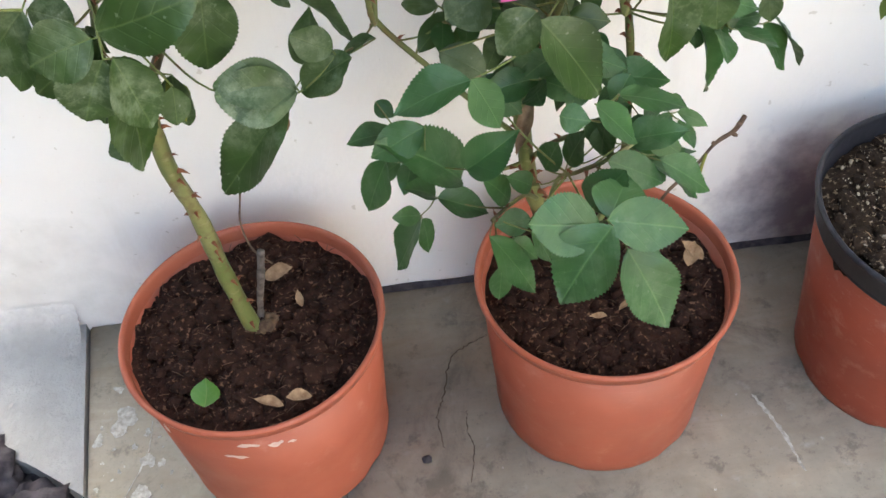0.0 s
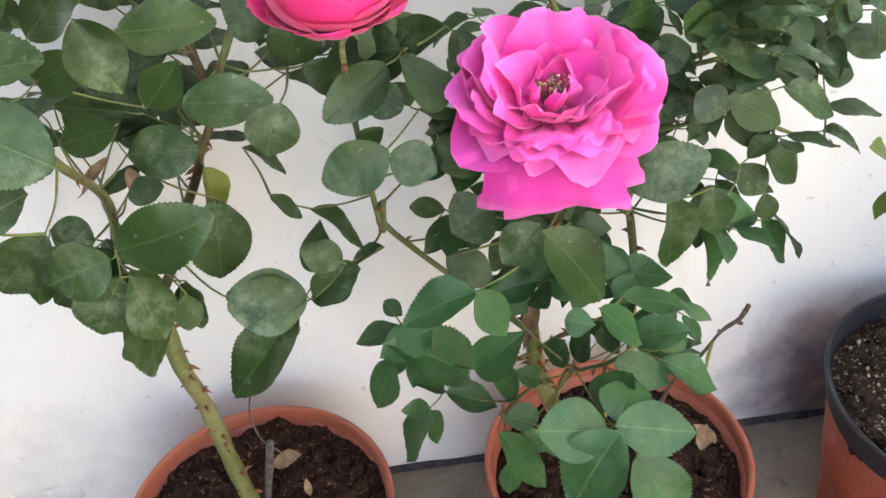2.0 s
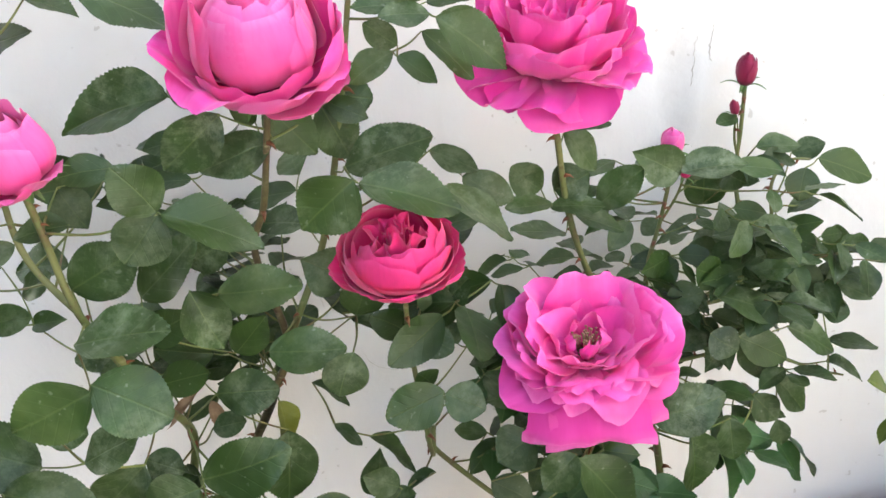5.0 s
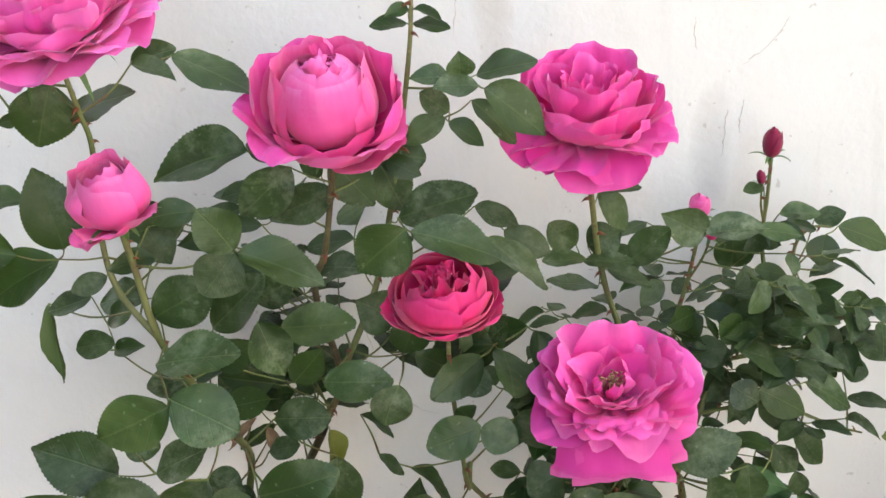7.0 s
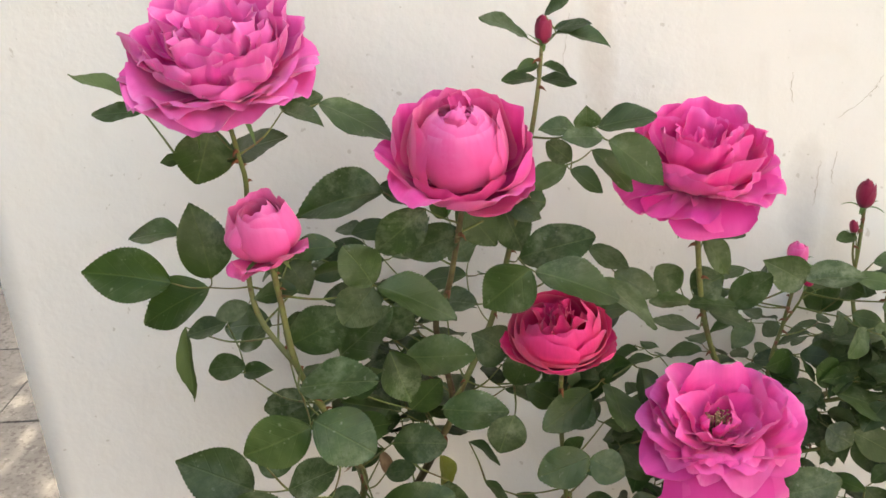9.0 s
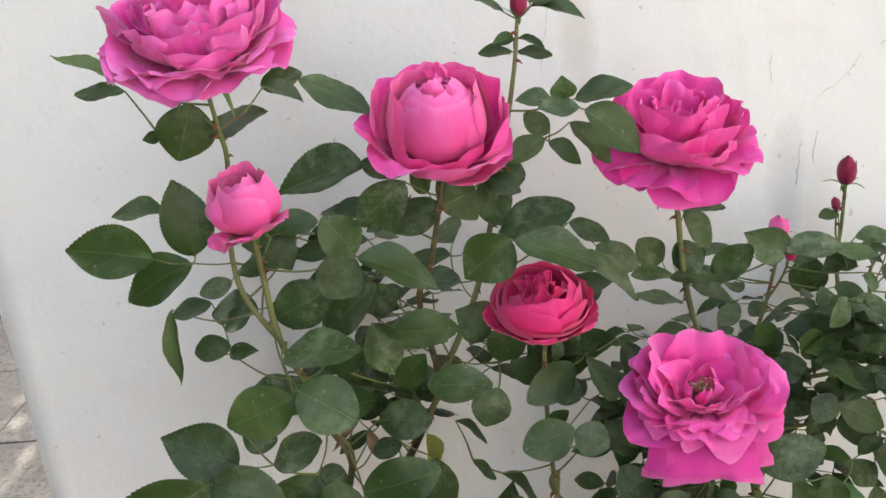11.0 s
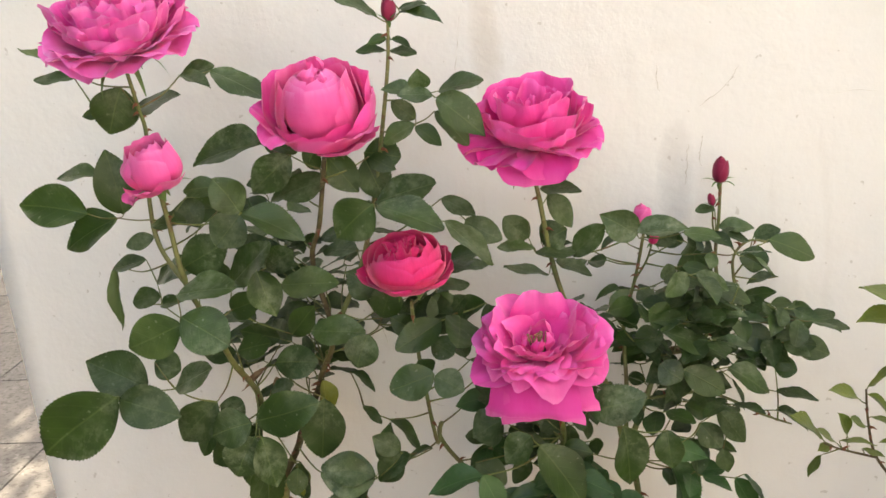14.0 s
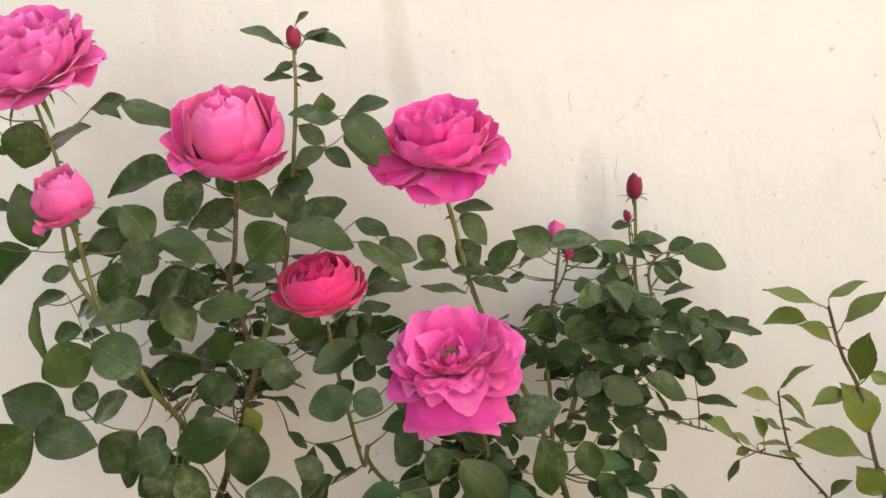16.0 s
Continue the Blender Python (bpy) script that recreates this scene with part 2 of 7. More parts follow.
def paving_mat():
    m = Mat("speckled_paving_tile", 0.8, spec=0.25)
    c = m.mix(m.ramp(m.noise(7, 4), (0.35, 0.0), (0.7, 1.0)), (0.044, 0.043, 0.043), (0.072, 0.070, 0.069))
    c = m.mix(m.ramp(m.noise(44, 4, 0.7), (0.50, 0.0), (0.62, 0.85)), c, (0.016, 0.015, 0.015))
    c = m.mix(m.ramp(m.noise(48, 2, 0.5), (0.60, 0.0), (0.72, 0.45)), c, (0.13, 0.127, 0.124))
    c = m.mix(m.math("MULTIPLY", m.rand, 0.2), c, (0.060, 0.055, 0.051))
    return m.color(c).bump(m.noise(90, 4), 0.3, 0.002).m


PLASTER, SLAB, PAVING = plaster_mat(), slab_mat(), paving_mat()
TERRACOTTA = pot_mat("orange_pot_plastic", (0.38, 0.102, 0.058), (0.30, 0.074, 0.041), (0.56, 0.29, 0.22), 0.6)
OLD_TERRACOTTA = pot_mat("faded_red_pot_plastic", (0.34, 0.075, 0.042), (0.24, 0.05, 0.03), (0.48, 0.26, 0.20), 1.0)
BLACK_PLASTIC = plain_mat("black_pot_plastic", (0.018, 0.018, 0.022), (0.035, 0.035, 0.042), 0.4)
SOIL = soil_mat("dark_potting_soil", (0.006, 0.003, 0.002), (0.042, 0.018, 0.012), (0.19, 0.10, 0.062), 0.05)
GRITTY_SOIL = soil_mat("perlite_potting_soil", (0.010, 0.006, 0.004), (0.045, 0.028, 0.018), (0.28, 0.21, 0.14), 0.05)
LEAF = leaf_mat("rose_leaf_green", (0.010, 0.026, 0.005), (0.035, 0.078, 0.014), (0.15, 0.20, 0.07), 0.78, 0.42)
FRESH_LEAF = leaf_mat("fresh_rose_leaf_green", (0.015, 0.054, 0.014), (0.036, 0.108, 0.029), (0.16, 0.28, 0.10), 0.28, 0.40)
CITRUS_LEAF = leaf_mat("yellowing_shrub_leaf", (0.075, 0.120, 0.018), (0.165, 0.205, 0.034), (0.42, 0.38, 0.08), 0.35, 0.4)
YELLOW_LEAF = leaf_mat("yellowed_leaf", (0.10, 0.14, 0.018), (0.24, 0.22, 0.03), (0.4, 0.34, 0.10), 0.3, 0.5)
PALE_LEAF = leaf_mat("pale_leaf_underside", (0.060, 0.100, 0.028), (0.105, 0.155, 0.045), (0.25, 0.30, 0.12), 0.2, 0.5)
GREEN_CANE = bark_mat("green_rose_cane", (0.105, 0.135, 0.038), (0.20, 0.20, 0.078), (0.12, 0.062, 0.034))
DARK_CANE = bark_mat("brown_rose_cane", (0.075, 0.055, 0.025), (0.13, 0.11, 0.045), (0.05, 0.022, 0.014))
STALK = bark_mat("leaf_stalk_green", (0.10, 0.14, 0.035), (0.17, 0.20, 0.06), (0.14, 0.06, 0.03))
THORN = plain_mat("thorn_red_brown", (0.16, 0.05, 0.025), (0.22, 0.09, 0.04), 0.5, 200)
STEM_BASE = plain_mat("stem_base_bark", (0.06, 0.032, 0.02), (0.16, 0.10, 0.055), 0.85, 180)
GREEN_PIECE = leaf_mat("bright_green_leaf", (0.038, 0.115, 0.015), (0.07, 0.18, 0.027), (0.30, 0.33, 0.12), 0.2, 0.4)
DRY = plain_mat("dry_leaf_tan", (0.17, 0.095, 0.05), (0.34, 0.225, 0.135), 0.8, 120)
STUB_WOOD = plain_mat("dead_stub_grey", (0.055, 0.044, 0.040), (0.15, 0.125, 0.11), 0.85, 130)
DEAD_WOOD = plain_mat("dead_twig_brown", (0.085, 0.05, 0.035), (0.15, 0.10, 0.07), 0.85, 150)
SEPAL = leaf_mat("sepal_green", (0.06, 0.14, 0.04), (0.11, 0.20, 0.06), (0.25, 0.32, 0.14), 0.1, 0.5)
STAMEN = plain_mat("stamen_tan", (0.42, 0.30, 0.17), (0.20, 0.11, 0.07), 0.7, 300)
DARK_STONE = plain_mat("stained_dark_stone", (0.018, 0.016, 0.021), (0.085, 0.074, 0.082), 0.85, 60)
SHADED_PLASTER = plaster_mat("greyed_plaster", 0.85)
GREY_WALL = plain_mat("unseen_wall_grey", (0.21, 0.20, 0.19), (0.30, 0.285, 0.27), 0.9, 12)
DARK_WALL = plain_mat("unseen_wall_dark_grey", (0.075, 0.072, 0.07), (0.11, 0.105, 0.10), 0.9, 12)
PAINT = plain_mat("dried_cream_paint", (0.30, 0.28, 0.24), (0.54, 0.51, 0.45), 0.9, 170)
CRACK = plain_mat("crack_dark", (0.06, 0.045, 0.035), (0.12, 0.09, 0.06), 0.95, 200)
WALL_CRACK = plain_mat("wall_crack_grey", (0.50, 0.46, 0.41), (0.68, 0.65, 0.61), 0.95, 90)
MAGENTA = petal_mat("magenta_petal", (0.89, 0.042, 0.38), (0.94, 0.22, 0.58), (0.60, 0.010, 0.18))
LILAC = petal_mat("lilac_pink_petal", (0.84, 0.050, 0.40), (0.89, 0.27, 0.64), (0.66, 0.018, 0.23))
VIOLET = petal_mat("violet_pink_petal", (0.78, 0.036, 0.36), (0.88, 0.16, 0.49), (0.70, 0.018, 0.22))
HOT = petal_mat("hot_pink_petal", (0.89, 0.036, 0.34), (0.93, 0.18, 0.58), (0.66, 0.010, 0.15))
CRIMSON = petal_mat("crimson_pink_petal", (0.86, 0.020, 0.20), (0.90, 0.07, 0.31), (0.50, 0.005, 0.08))
ROSE = petal_mat("rose_pink_petal", (0.90, 0.078, 0.36), (0.93, 0.23, 0.56), (0.74, 0.020, 0.19))
DARK_RED = petal_mat("dark_red_bud_petal", (0.30, 0.010, 0.055), (0.36, 0.03, 0.10), (0.20, 0.006, 0.03))


# ---- building helpers ----
def mesh_of(name, bm, *mats, smooth=True):
    me = bpy.data.meshes.new(name)
    bm.normal_update()
    bm.to_mesh(me)
    bm.free()
    for m in mats:
        me.materials.append(m)
    if smooth:
        me.polygons.foreach_set("use_smooth", [True] * len(me.polygons))
    return me


def part(name, bm, material, parent, label="", smooth=True):
    ob = new(name, mesh_of(name, bm, material, smooth=smooth))
    ob.parent = parent
    return tagged(ob, label)


def thing(name, bm, material, label, category, group="", kind="", smooth=True):
    return tagged(new(name, mesh_of(name, bm, material, smooth=smooth)), label, category, group, kind)


def root(name, place, label, category, group=""):
    ob = new(name)
    ob.location = place
    ob.empty_display_size = 0.05
    return tagged(ob, label, category, group)


def box(bm, x0, x1, y0, y1, z0, z1, bevel=0.0):
    made = bmesh.ops.create_cube(bm, size=1.0, matrix=Matrix.LocRotScale(((x0 + x1) / 2, (y0 + y1) / 2, (z0 + z1) / 2), None, (x1 - x0, y1 - y0, z1 - z0)))
    if bevel:
        edges = list({e for v in made["verts"] for e in v.link_edges})
        bmesh.ops.bevel(bm, geom=edges, offset=bevel, segments=2, affect="EDGES")
    return bm


def spin(bm, profile, steps=64, wobble=0.0, seed=0):
    """A turned body round z from (radius, height) pairs."""
    rows = []
    for r, z in profile:
        rows.append([bm.verts.new((r * (1 + wobble * math.sin(2 * a + seed)) * math.cos(a), r * (1 - wobble * math.sin(2 * a + seed)) * math.sin(a), z))
                     for a in (2 * math.pi * i / steps for i in range(steps))])
    for lo, hi in zip(rows, rows[1:]):
        for i in range(steps):
            j = (i + 1) % steps
            bm.faces.new((lo[i], lo[j], hi[j], hi[i]))
    return rows


def tube(bm, pts, radii, sides=8, knobby=0.0):
    """A round rod along smooth points."""
    pts = [Vector(p) for p in pts]
    rings, side = [], Vector((1, 0.3, 0))
    for i, p in enumerate(pts):
        d = (pts[min(i + 1, len(pts) - 1)] - pts[max(i - 1, 0)]).normalized()
        side = (side - d * side.dot(d)).normalized()
        up = d.cross(side)
        r = radii[i] * (1 + knobby * noise.noise(p * 60))
        rings.append([bm.verts.new(p + r * (math.cos(a) * side + math.sin(a) * up)) for a in (2 * math.pi * k / sides for k in range(sides))])
    for lo, hi in zip(rings, rings[1:]):
        for k in range(sides):
            bm.faces.new((lo[k], lo[(k + 1) % sides], hi[(k + 1) % sides], hi[k]))
    bm.faces.new(rings[0][::-1])
    bm.faces.new(rings[-1])
    return bm


def smooth_line(pts, steps=6):
    """Catmull-Rom points through pts."""
    pts = [Vector(p) for p in pts]
    out = []
    for i in range(len(pts) - 1):
        a, b, c, d = pts[max(i - 1, 0)], pts[i], pts[i + 1], pts[min(i + 2, len(pts) - 1)]
        for k in range(steps):
            t = k / steps
            out.append(0.5 * ((2 * b) + (c - a) * t + (2 * a - 5 * b + 4 * c - d) * t * t + (3 * b - a - 3 * c + d) * t ** 3))
    return out + [pts[-1]]


# ---- wall, ledge, ground ----
WALL_Y, WALL_END, SLAB_END = 0.861, -0.497, -0.350


def build_wall():
    bm = bmesh.new()
    xs = [WALL_END + 0.025 * i for i in range(0, 70)] + [1.6, 2.2, 3.0, 4.0]
    zs = [-0.5, -0.25, -0.1] + [-0.02 + 0.03 * i for i in range(0, 46)] + [1.45, 1.6]
    grid = [[bm.verts.new((x, WALL_Y + (0.0016 * noise.noise((x * 7, 0, z * 7)) + 0.0008 * noise.noise((x * 25, 5, z * 25)) if -0.4 < x < 1.2 and 0 < z < 1.3 else 0), z)) for x in xs] for z in zs]
    for a, b in zip(grid, grid[1:]):
        for i in range(len(xs) - 1):
            bm.faces.new((a[i], a[i + 1], b[i + 1], b[i]))
    # end, back and top
    x0, x1, z0, z1, back = xs[0], xs[-1], zs[0], zs[-1], WALL_Y + 0.15
    q = {k: bm.verts.new(v) for k, v in {"b00": (x0, back, z0), "b10": (x1, back, z0), "b01": (x0, back, z1), "b11": (x1, back, z1)}.items()}
    bm.faces.new([q["b00"], q["b01"], q["b11"], q["b10"]])
    bm.faces.new([r[0] for r in grid] + [q["b01"], q["b00"]])
    bm.faces.new([r[-1] for r in grid][::-1] + [q["b10"], q["b11"]])
    bm.faces.new([v for v in grid[-1]] + [q["b11"], q["b01"]])
    return thing("wall_north", bm, PLASTER, "white plastered wall with fine cracks, small stains and painted-in shade", "wall", kind="structure")


wall = build_wall()


def build_ledge():
    # stone slab
    bm = bmesh.new()
    plan = [(SLAB_END, WALL_Y), (-0.294, 0.43), (2.4, 0.43), (2.4, WALL_Y)]
    top, low = ([bm.verts.new((x, y, z)) for x, y in plan] for z in (0.0, -0.035))
    bm.faces.new(top)
    bm.faces.new(low[::-1])
    for i in range(4):
        bm.faces.new((top[i], low[i], low[(i + 1) % 4], top[(i + 1) % 4]))
    bmesh.ops.recalc_face_normals(bm, faces=bm.faces[:])
    bmesh.ops.bevel(bm, geom=bm.edges[:], offset=0.0025, segments=2, affect="EDGES")
    slab = thing("ledge_slab", bm, SLAB, "grey stone ledge slab with paint splashes and cracks", "ledge", kind="structure")
    # masonry below the slab
    bm = box(bmesh.new(), -0.28, 2.38, 0.46, WALL_Y, -0.5, -0.036)
    thing("ledge_base", bm, PLASTER, "white plastered masonry below the stone ledge", "ledge", kind="structure", smooth=False)
    # plastered shoulder at the end of the slab, with a broken front
    bm = bmesh.new()
    rim = [(SLAB_END - 0.0025, WALL_Y), (WALL_END, WALL_Y), (WALL_END, 0.775), (-0.455, 0.722), (-0.415, 0.700), (-0.385, 0.683), (-0.355, 0.662), (-0.3245, 0.640)]
    top = [bm.verts.new((x, y, 0.001 + (0.004 if y > 0.82 else 0.0))) for x, y in rim]
    low = [bm.verts.new((x - 0.004 * (i > 2), y - 0.01 * (i > 2), -0.5)) for i, (x, y) in enumerate(rim)]
    bm.faces.new(top)
    for i in range(len(rim)):
        j = (i + 1) % len(rim)
        bm.faces.new((top[i], low[i], low[j], top[j]))
    bmesh.ops.triangulate(bm, faces=bm.faces[:])
    bmesh.ops.recalc_face_normals(bm, faces=bm.faces[:])
    thing("ledge_shoulder", bm, SHADED_PLASTER, "greyed plaster shoulder at the end of the ledge", "ledge", kind="structure", smooth=False)
    # plaster cove between shoulder and wall
    bm, prev = bmesh.new(), None
    for i in range(9):
        a = radians(11.25 * i)
        y, z = WALL_Y - 0.045 * (1 - math.sin(a)), 0.0035 + 0.045 * (1 - math.cos(a))
        row = [bm.verts.new((WALL_END + 0.0205 * k, y - 0.004 * (1 - i / 8) * noise.noise((k * 0.9, 0, 0)) - 0.001, z)) for k in range(8)]
        if prev:
            for q in range(7):
                bm.faces.new((prev[q], prev[q + 1], row[q + 1], row[q]))
        prev = row
    thing("plaster_cove", bm, SHADED_PLASTER, "rounded greyed plaster cove at the foot of the wall", "wall", kind="structure")
    return slab


slab = build_ledge()


def lump(bm, centre, size, seed, level=3, rough=0.35):
    made = bmesh.ops.create_icosphere(bm, subdivisions=level, radius=1.0)
    for v in made["verts"]:
        k = 1 + rough * noise.noise(v.co * 1.3 + Vector((seed * 7.1, 0, 0))) + 0.5 * rough * noise.noise(v.co * 3.7 + Vector((0, seed * 3.3, 0)))
        v.co = Vector((v.co.x * size[0] * k, v.co.y * size[1] * k, v.co.z * size[2] * k)) + Vector(centre)
    return bm


bm = box(bmesh.new(), -0.48, -0.32, 0.45, 0.62, -0.5, -0.10)
for k, (x, y, z, s) in enumerate(((-0.452, 0.640, -0.040, 0.050), (-0.405, 0.612, -0.050, 0.046), (-0.372, 0.575, -0.062, 0.044), (-0.440, 0.580, -0.060, 0.055), (-0.480, 0.665, -0.055, 0.040), (-0.345, 0.540, -0.070, 0.040))):
    lump(bm, (x, y + 0.035, z + 0.022), (s, s * 0.9, s * 0.8), 3 + k, 4, 0.75)
for v in bm.verts:
    v.co += Vector((0.35, 0.35, 1.0)) * (0.007 * noise.noise(v.co * 70) + 0.004 * noise.noise(v.co * 170))
thing("rubble_stone", bm, DARK_STONE, "dark stained rough stone at the end of the ledge", "stone")


def build_ground():
    bm = bmesh.new()
    v = [bm.verts.new(p) for p in ((-400, -400, -0.512), (400, -400, -0.512), (400, 400, -0.512), (-400, 400, -0.512))]
    bm.faces.new(v)
    ground = thing("ground", bm, plain_mat("grey_mortar", (0.045, 0.044, 0.043), (0.075, 0.073, 0.071), 0.9, 20), "grey paved ground running past the wall", "ground", kind="structure", smooth=False)
    bm = box(bmesh.new(), -0.2485, 0.2485, -0.2485, 0.2485, -0.012, 0.0, 0.002)
    tile = mesh_of("tile", bm, PAVING, smooth=False)
    for i in range(-12, 4):
        for j in range(-4, 14):
            x, y = -0.36 + 0.5 * i, 0.25 + 0.5 * j
            if -0.6 < x and y > 0.3:
                continue
            ob = new("tile", tile)
            ob.parent = ground
            ob.location = (x, y, -0.500 + 0.0015 * noise.noise((i * 1.7, j * 1.3, 0)))
    return ground


ground = build_ground()


# walls added out of view, only to shape the light on the ledge
def added_wall(name, x0, x1, y0, y1, top, label, mat=GREY_WALL):
    thing(name, box(bmesh.new(), x0, x1, y0, y1, -0.5, top), mat, label, "wall", kind="structure", smooth=False)


# added behind the camera to hold back low light from the front
added_wall("wall_south", -4.5, 4.0, -2.65, -2.5, 1.1, "unseen grey wall added opposite the ledge to limit low light")
# added out of view, dark so that it cuts light and bounce from the left
added_wall("wall_west", -0.85, -0.68, -2.5, 0.84, 3.6, "unseen dark grey wall added to cut light from the left", DARK_WALL)
# added reflector out of view: its white face bounces light from the right
added_wall("wall_east", 1.25, 1.4, -2.5, 0.860, 2.6, "unseen white wall added to throw light from the right", PLASTER)

# added out of view to block light beside the black-rimmed pot
added_wall("wall_ledge_end", 0.675, 0.80, 0.36, 0.860, 0.52, "unseen low grey wall added to shade the third pot")


def shade_tree(place, seed):
    """A broad tree beyond the wall, whose crown dapples the paving."""
    rng = random.Random(seed)
    tree = root("tree", place, "broad leafy tree beyond the plastered wall", "tree", "trees beyond the wall")
    bm = bmesh.new()
    tube(bm, smooth_line([(0, 0, 0), (0.05, 0.02, 0.9), (-0.03, 0.05, 1.8), (0.0, 0.0, 2.6)], 5), [0.13 - 0.0045 * i for i in range(16)], 12, 0.2)
    ends = []
    for k in range(9):
        a = 0.7 * k
        e = Vector((1.35 * math.cos(a) * rng.uniform(0.5, 1), 1.35 * math.sin(a) * rng.uniform(0.5, 1), rng.uniform(2.7, 3.7)))
        tube(bm, smooth_line([(0, 0, 1.7 + 0.08 * k), (e.x * 0.4, e.y * 0.4, 2.4), e], 5), [0.05 - 0.0035 * i for i in range(11)], 8, 0.2)
        ends += [e, e * 0.75 + Vector((0, 0, 0.6)), e * 0.55 + Vector((0.2, -0.2, 1.1))]
    part("trunk", bm, DEAD_WOOD, tree)
    verts, faces = [], []
    for e in ends:
        for _ in range(85):
            c = e + Vector((rng.gauss(0, 0.22), rng.gauss(0, 0.22), rng.gauss(0, 0.18)))
            u = Vector((rng.uniform(-1, 1), rng.uniform(-1, 1), rng.uniform(-0.5, 0.5))).normalized()
            w = u.cross(Vector((rng.uniform(-1, 1), rng.uniform(-1, 1), 1))).normalized()
            l, n = rng.uniform(0.05, 0.085), len(verts)
            verts += [c - u * l, c + w * l * 0.45, c + u * l, c - w * l * 0.45]
            faces.append((n, n + 1, n + 2, n + 3))
    me = bpy.data.meshes.new("crown")
    me.from_pydata(verts, [], faces)
    me.materials.append(LEAF)
    crown = tagged(new("crown", me), kind="stuff")
    crown.parent = tree


shade_tree((-2.2, 6.2, -0.5), 4)
shade_tree((-2.9, 7.7, -0.5), 9)
shade_tree((-3.8, 6.6, -0.5), 6)


# ---- pots ----
FIBRE = plain_mat("coir_fibre_brown", (0.06, 0.03, 0.018), (0.17, 0.095, 0.058), 0.9, 90)


def clods(bm, count, radius, top, size, seed, flat=0.7):
    rng = random.Random(seed)
    for i in range(count):
        s = size * (0.22 + 0.78 * rng.random() ** 3.0)
        a, r = rng.uniform(0, 2 * math.pi), (radius - 1.7 * s) * math.sqrt(rng.random())
        lump(bm, (r * math.cos(a), r * math.sin(a), top + s * rng.uniform(-0.2, 0.3)), (s * rng.uniform(0.7, 1.2), s * rng.uniform(0.7, 1.2), s * flat), seed + i * 0.37, 2 if s > size * 0.5 else 1, 0.7)
    return bm


def soil_disc(radius, top, seed, heave=0.009):
    bm = bmesh.new()
    n = 44
    grid = {}
    for i in range(n + 1):
        for j in range(n + 1):
            x, y = radius * (2 * i / n - 1), radius * (2 * j / n - 1)
            d = math.hypot(x, y)
            if d > radius:
                x, y = x * radius / d, y * radius / d
            q = Vector((x * 30, y * 30, seed))
            z = top + heave * (noise.noise(q) + 0.7 * noise.noise(q * 2.7) + 0.5 * noise.noise(q * 6)) - 0.004 * (d / radius) ** 4
            grid[i, j] = bm.verts.new((x, y, z))
    for i in range(n):
        for j in range(n):
            f = [grid[i, j], grid[i + 1, j], grid[i + 1, j + 1], grid[i, j + 1]]
            bm.faces.new(f)
    bmesh.ops.remove_doubles(bm, verts=bm.verts[:], dist=1e-5)
    return bm


def flower_pot(place, turn, body_mat, rim_mat, soil_mat_, R, H, base, soil_top, label, seed, lip=0.015):
    pot = root("flower_pot", place, label, "flower pot", "pots on the ledge")
    pot.rotation_euler = (0, 0, turn)
    t = 0.0022
    band = H - lip
    r_at = lambda z: base + (R - 0.005 - base) * z / H
    bm = bmesh.new()
    rows = spin(bm, [(base - 0.03, 0.004), (base - 0.006, 0.004), (base - 0.003, 0.0), (base, 0.0), (base + 0.001, 0.004), (r_at(0.02), 0.02), (r_at(H * 0.45), H * 0.45), (r_at(band), band),
                     (r_at(band) - t, band), (r_at(H * 0.45) - t, H * 0.45), (base - 0.003, 0.02), (base - 0.03, 0.012)], 72, 0.004, seed)
    # drain notches in the foot
    for k in (2, 3, 4):
        for i, v in enumerate(rows[k]):
            if i % 12 in (0, 1):
                v.co.z += 0.004
    bm.faces.new(rows[0][::-1])
    bm.faces.new(rows[-1])
    bmesh.ops.recalc_face_normals(bm, faces=bm.faces[:])
    part("body", bm, body_mat, pot)
    bm = bmesh.new()
    rows = spin(bm, [(r_at(band) + 0.0004, band - 0.001), (r_at(band) + 0.0025, band + 0.001), (R - 0.003, H - 0.008), (R - 0.0008, H - 0.0055), (R, H - 0.003), (R - 0.0008, H - 0.0008), (R - 0.0025, H),
                     (R - 0.0045, H - 0.001), (R - 0.0062, H - 0.004), (R - 0.0075, band - 0.004), (r_at(soil_top - 0.02) - t, soil_top - 0.02)], 96, 0.004, seed)
    bmesh.ops.recalc_face_normals(bm, faces=bm.faces[:])
    part("rim", bm, rim_mat, pot)
    inner = R - 0.0078 if soil_top > band else r_at(soil_top) - t - 0.0006
    part("soil", soil_disc(inner, soil_top, seed * 3.1), soil_mat_, pot, "crumbly dark potting soil")
    rng, fibres = random.Random(seed + 3), bmesh.new()
    for _ in range(130):
        a, r, way = rng.uniform(0, 6.28), inner * 0.93 * math.sqrt(rng.random()), rng.uniform(0, 6.28)
        p, d, l = Vector((r * math.cos(a), r * math.sin(a), soil_top + rng.uniform(0.003, 0.007))), Vector((math.cos(way), math.sin(way), rng.uniform(-0.2, 0.35))), rng.uniform(0.004, 0.014)
        tube(fibres, [p, p + d * l * 0.5 + Vector((0, 0, 0.001)), p + d * l], [0.0003, 0.0004, 0.0002], 4)
    tagged(part("fibre_layer", fibres, DRY if seed == 3 else FIBRE, pot), kind="stuff")
    lumps = part("crumb_layer", clods(bmesh.new(), 1150, inner * 0.97, soil_top + 0.001, 0.0105, seed + 11), soil_mat_, pot)
    tagged(lumps, kind="stuff")
    return pot


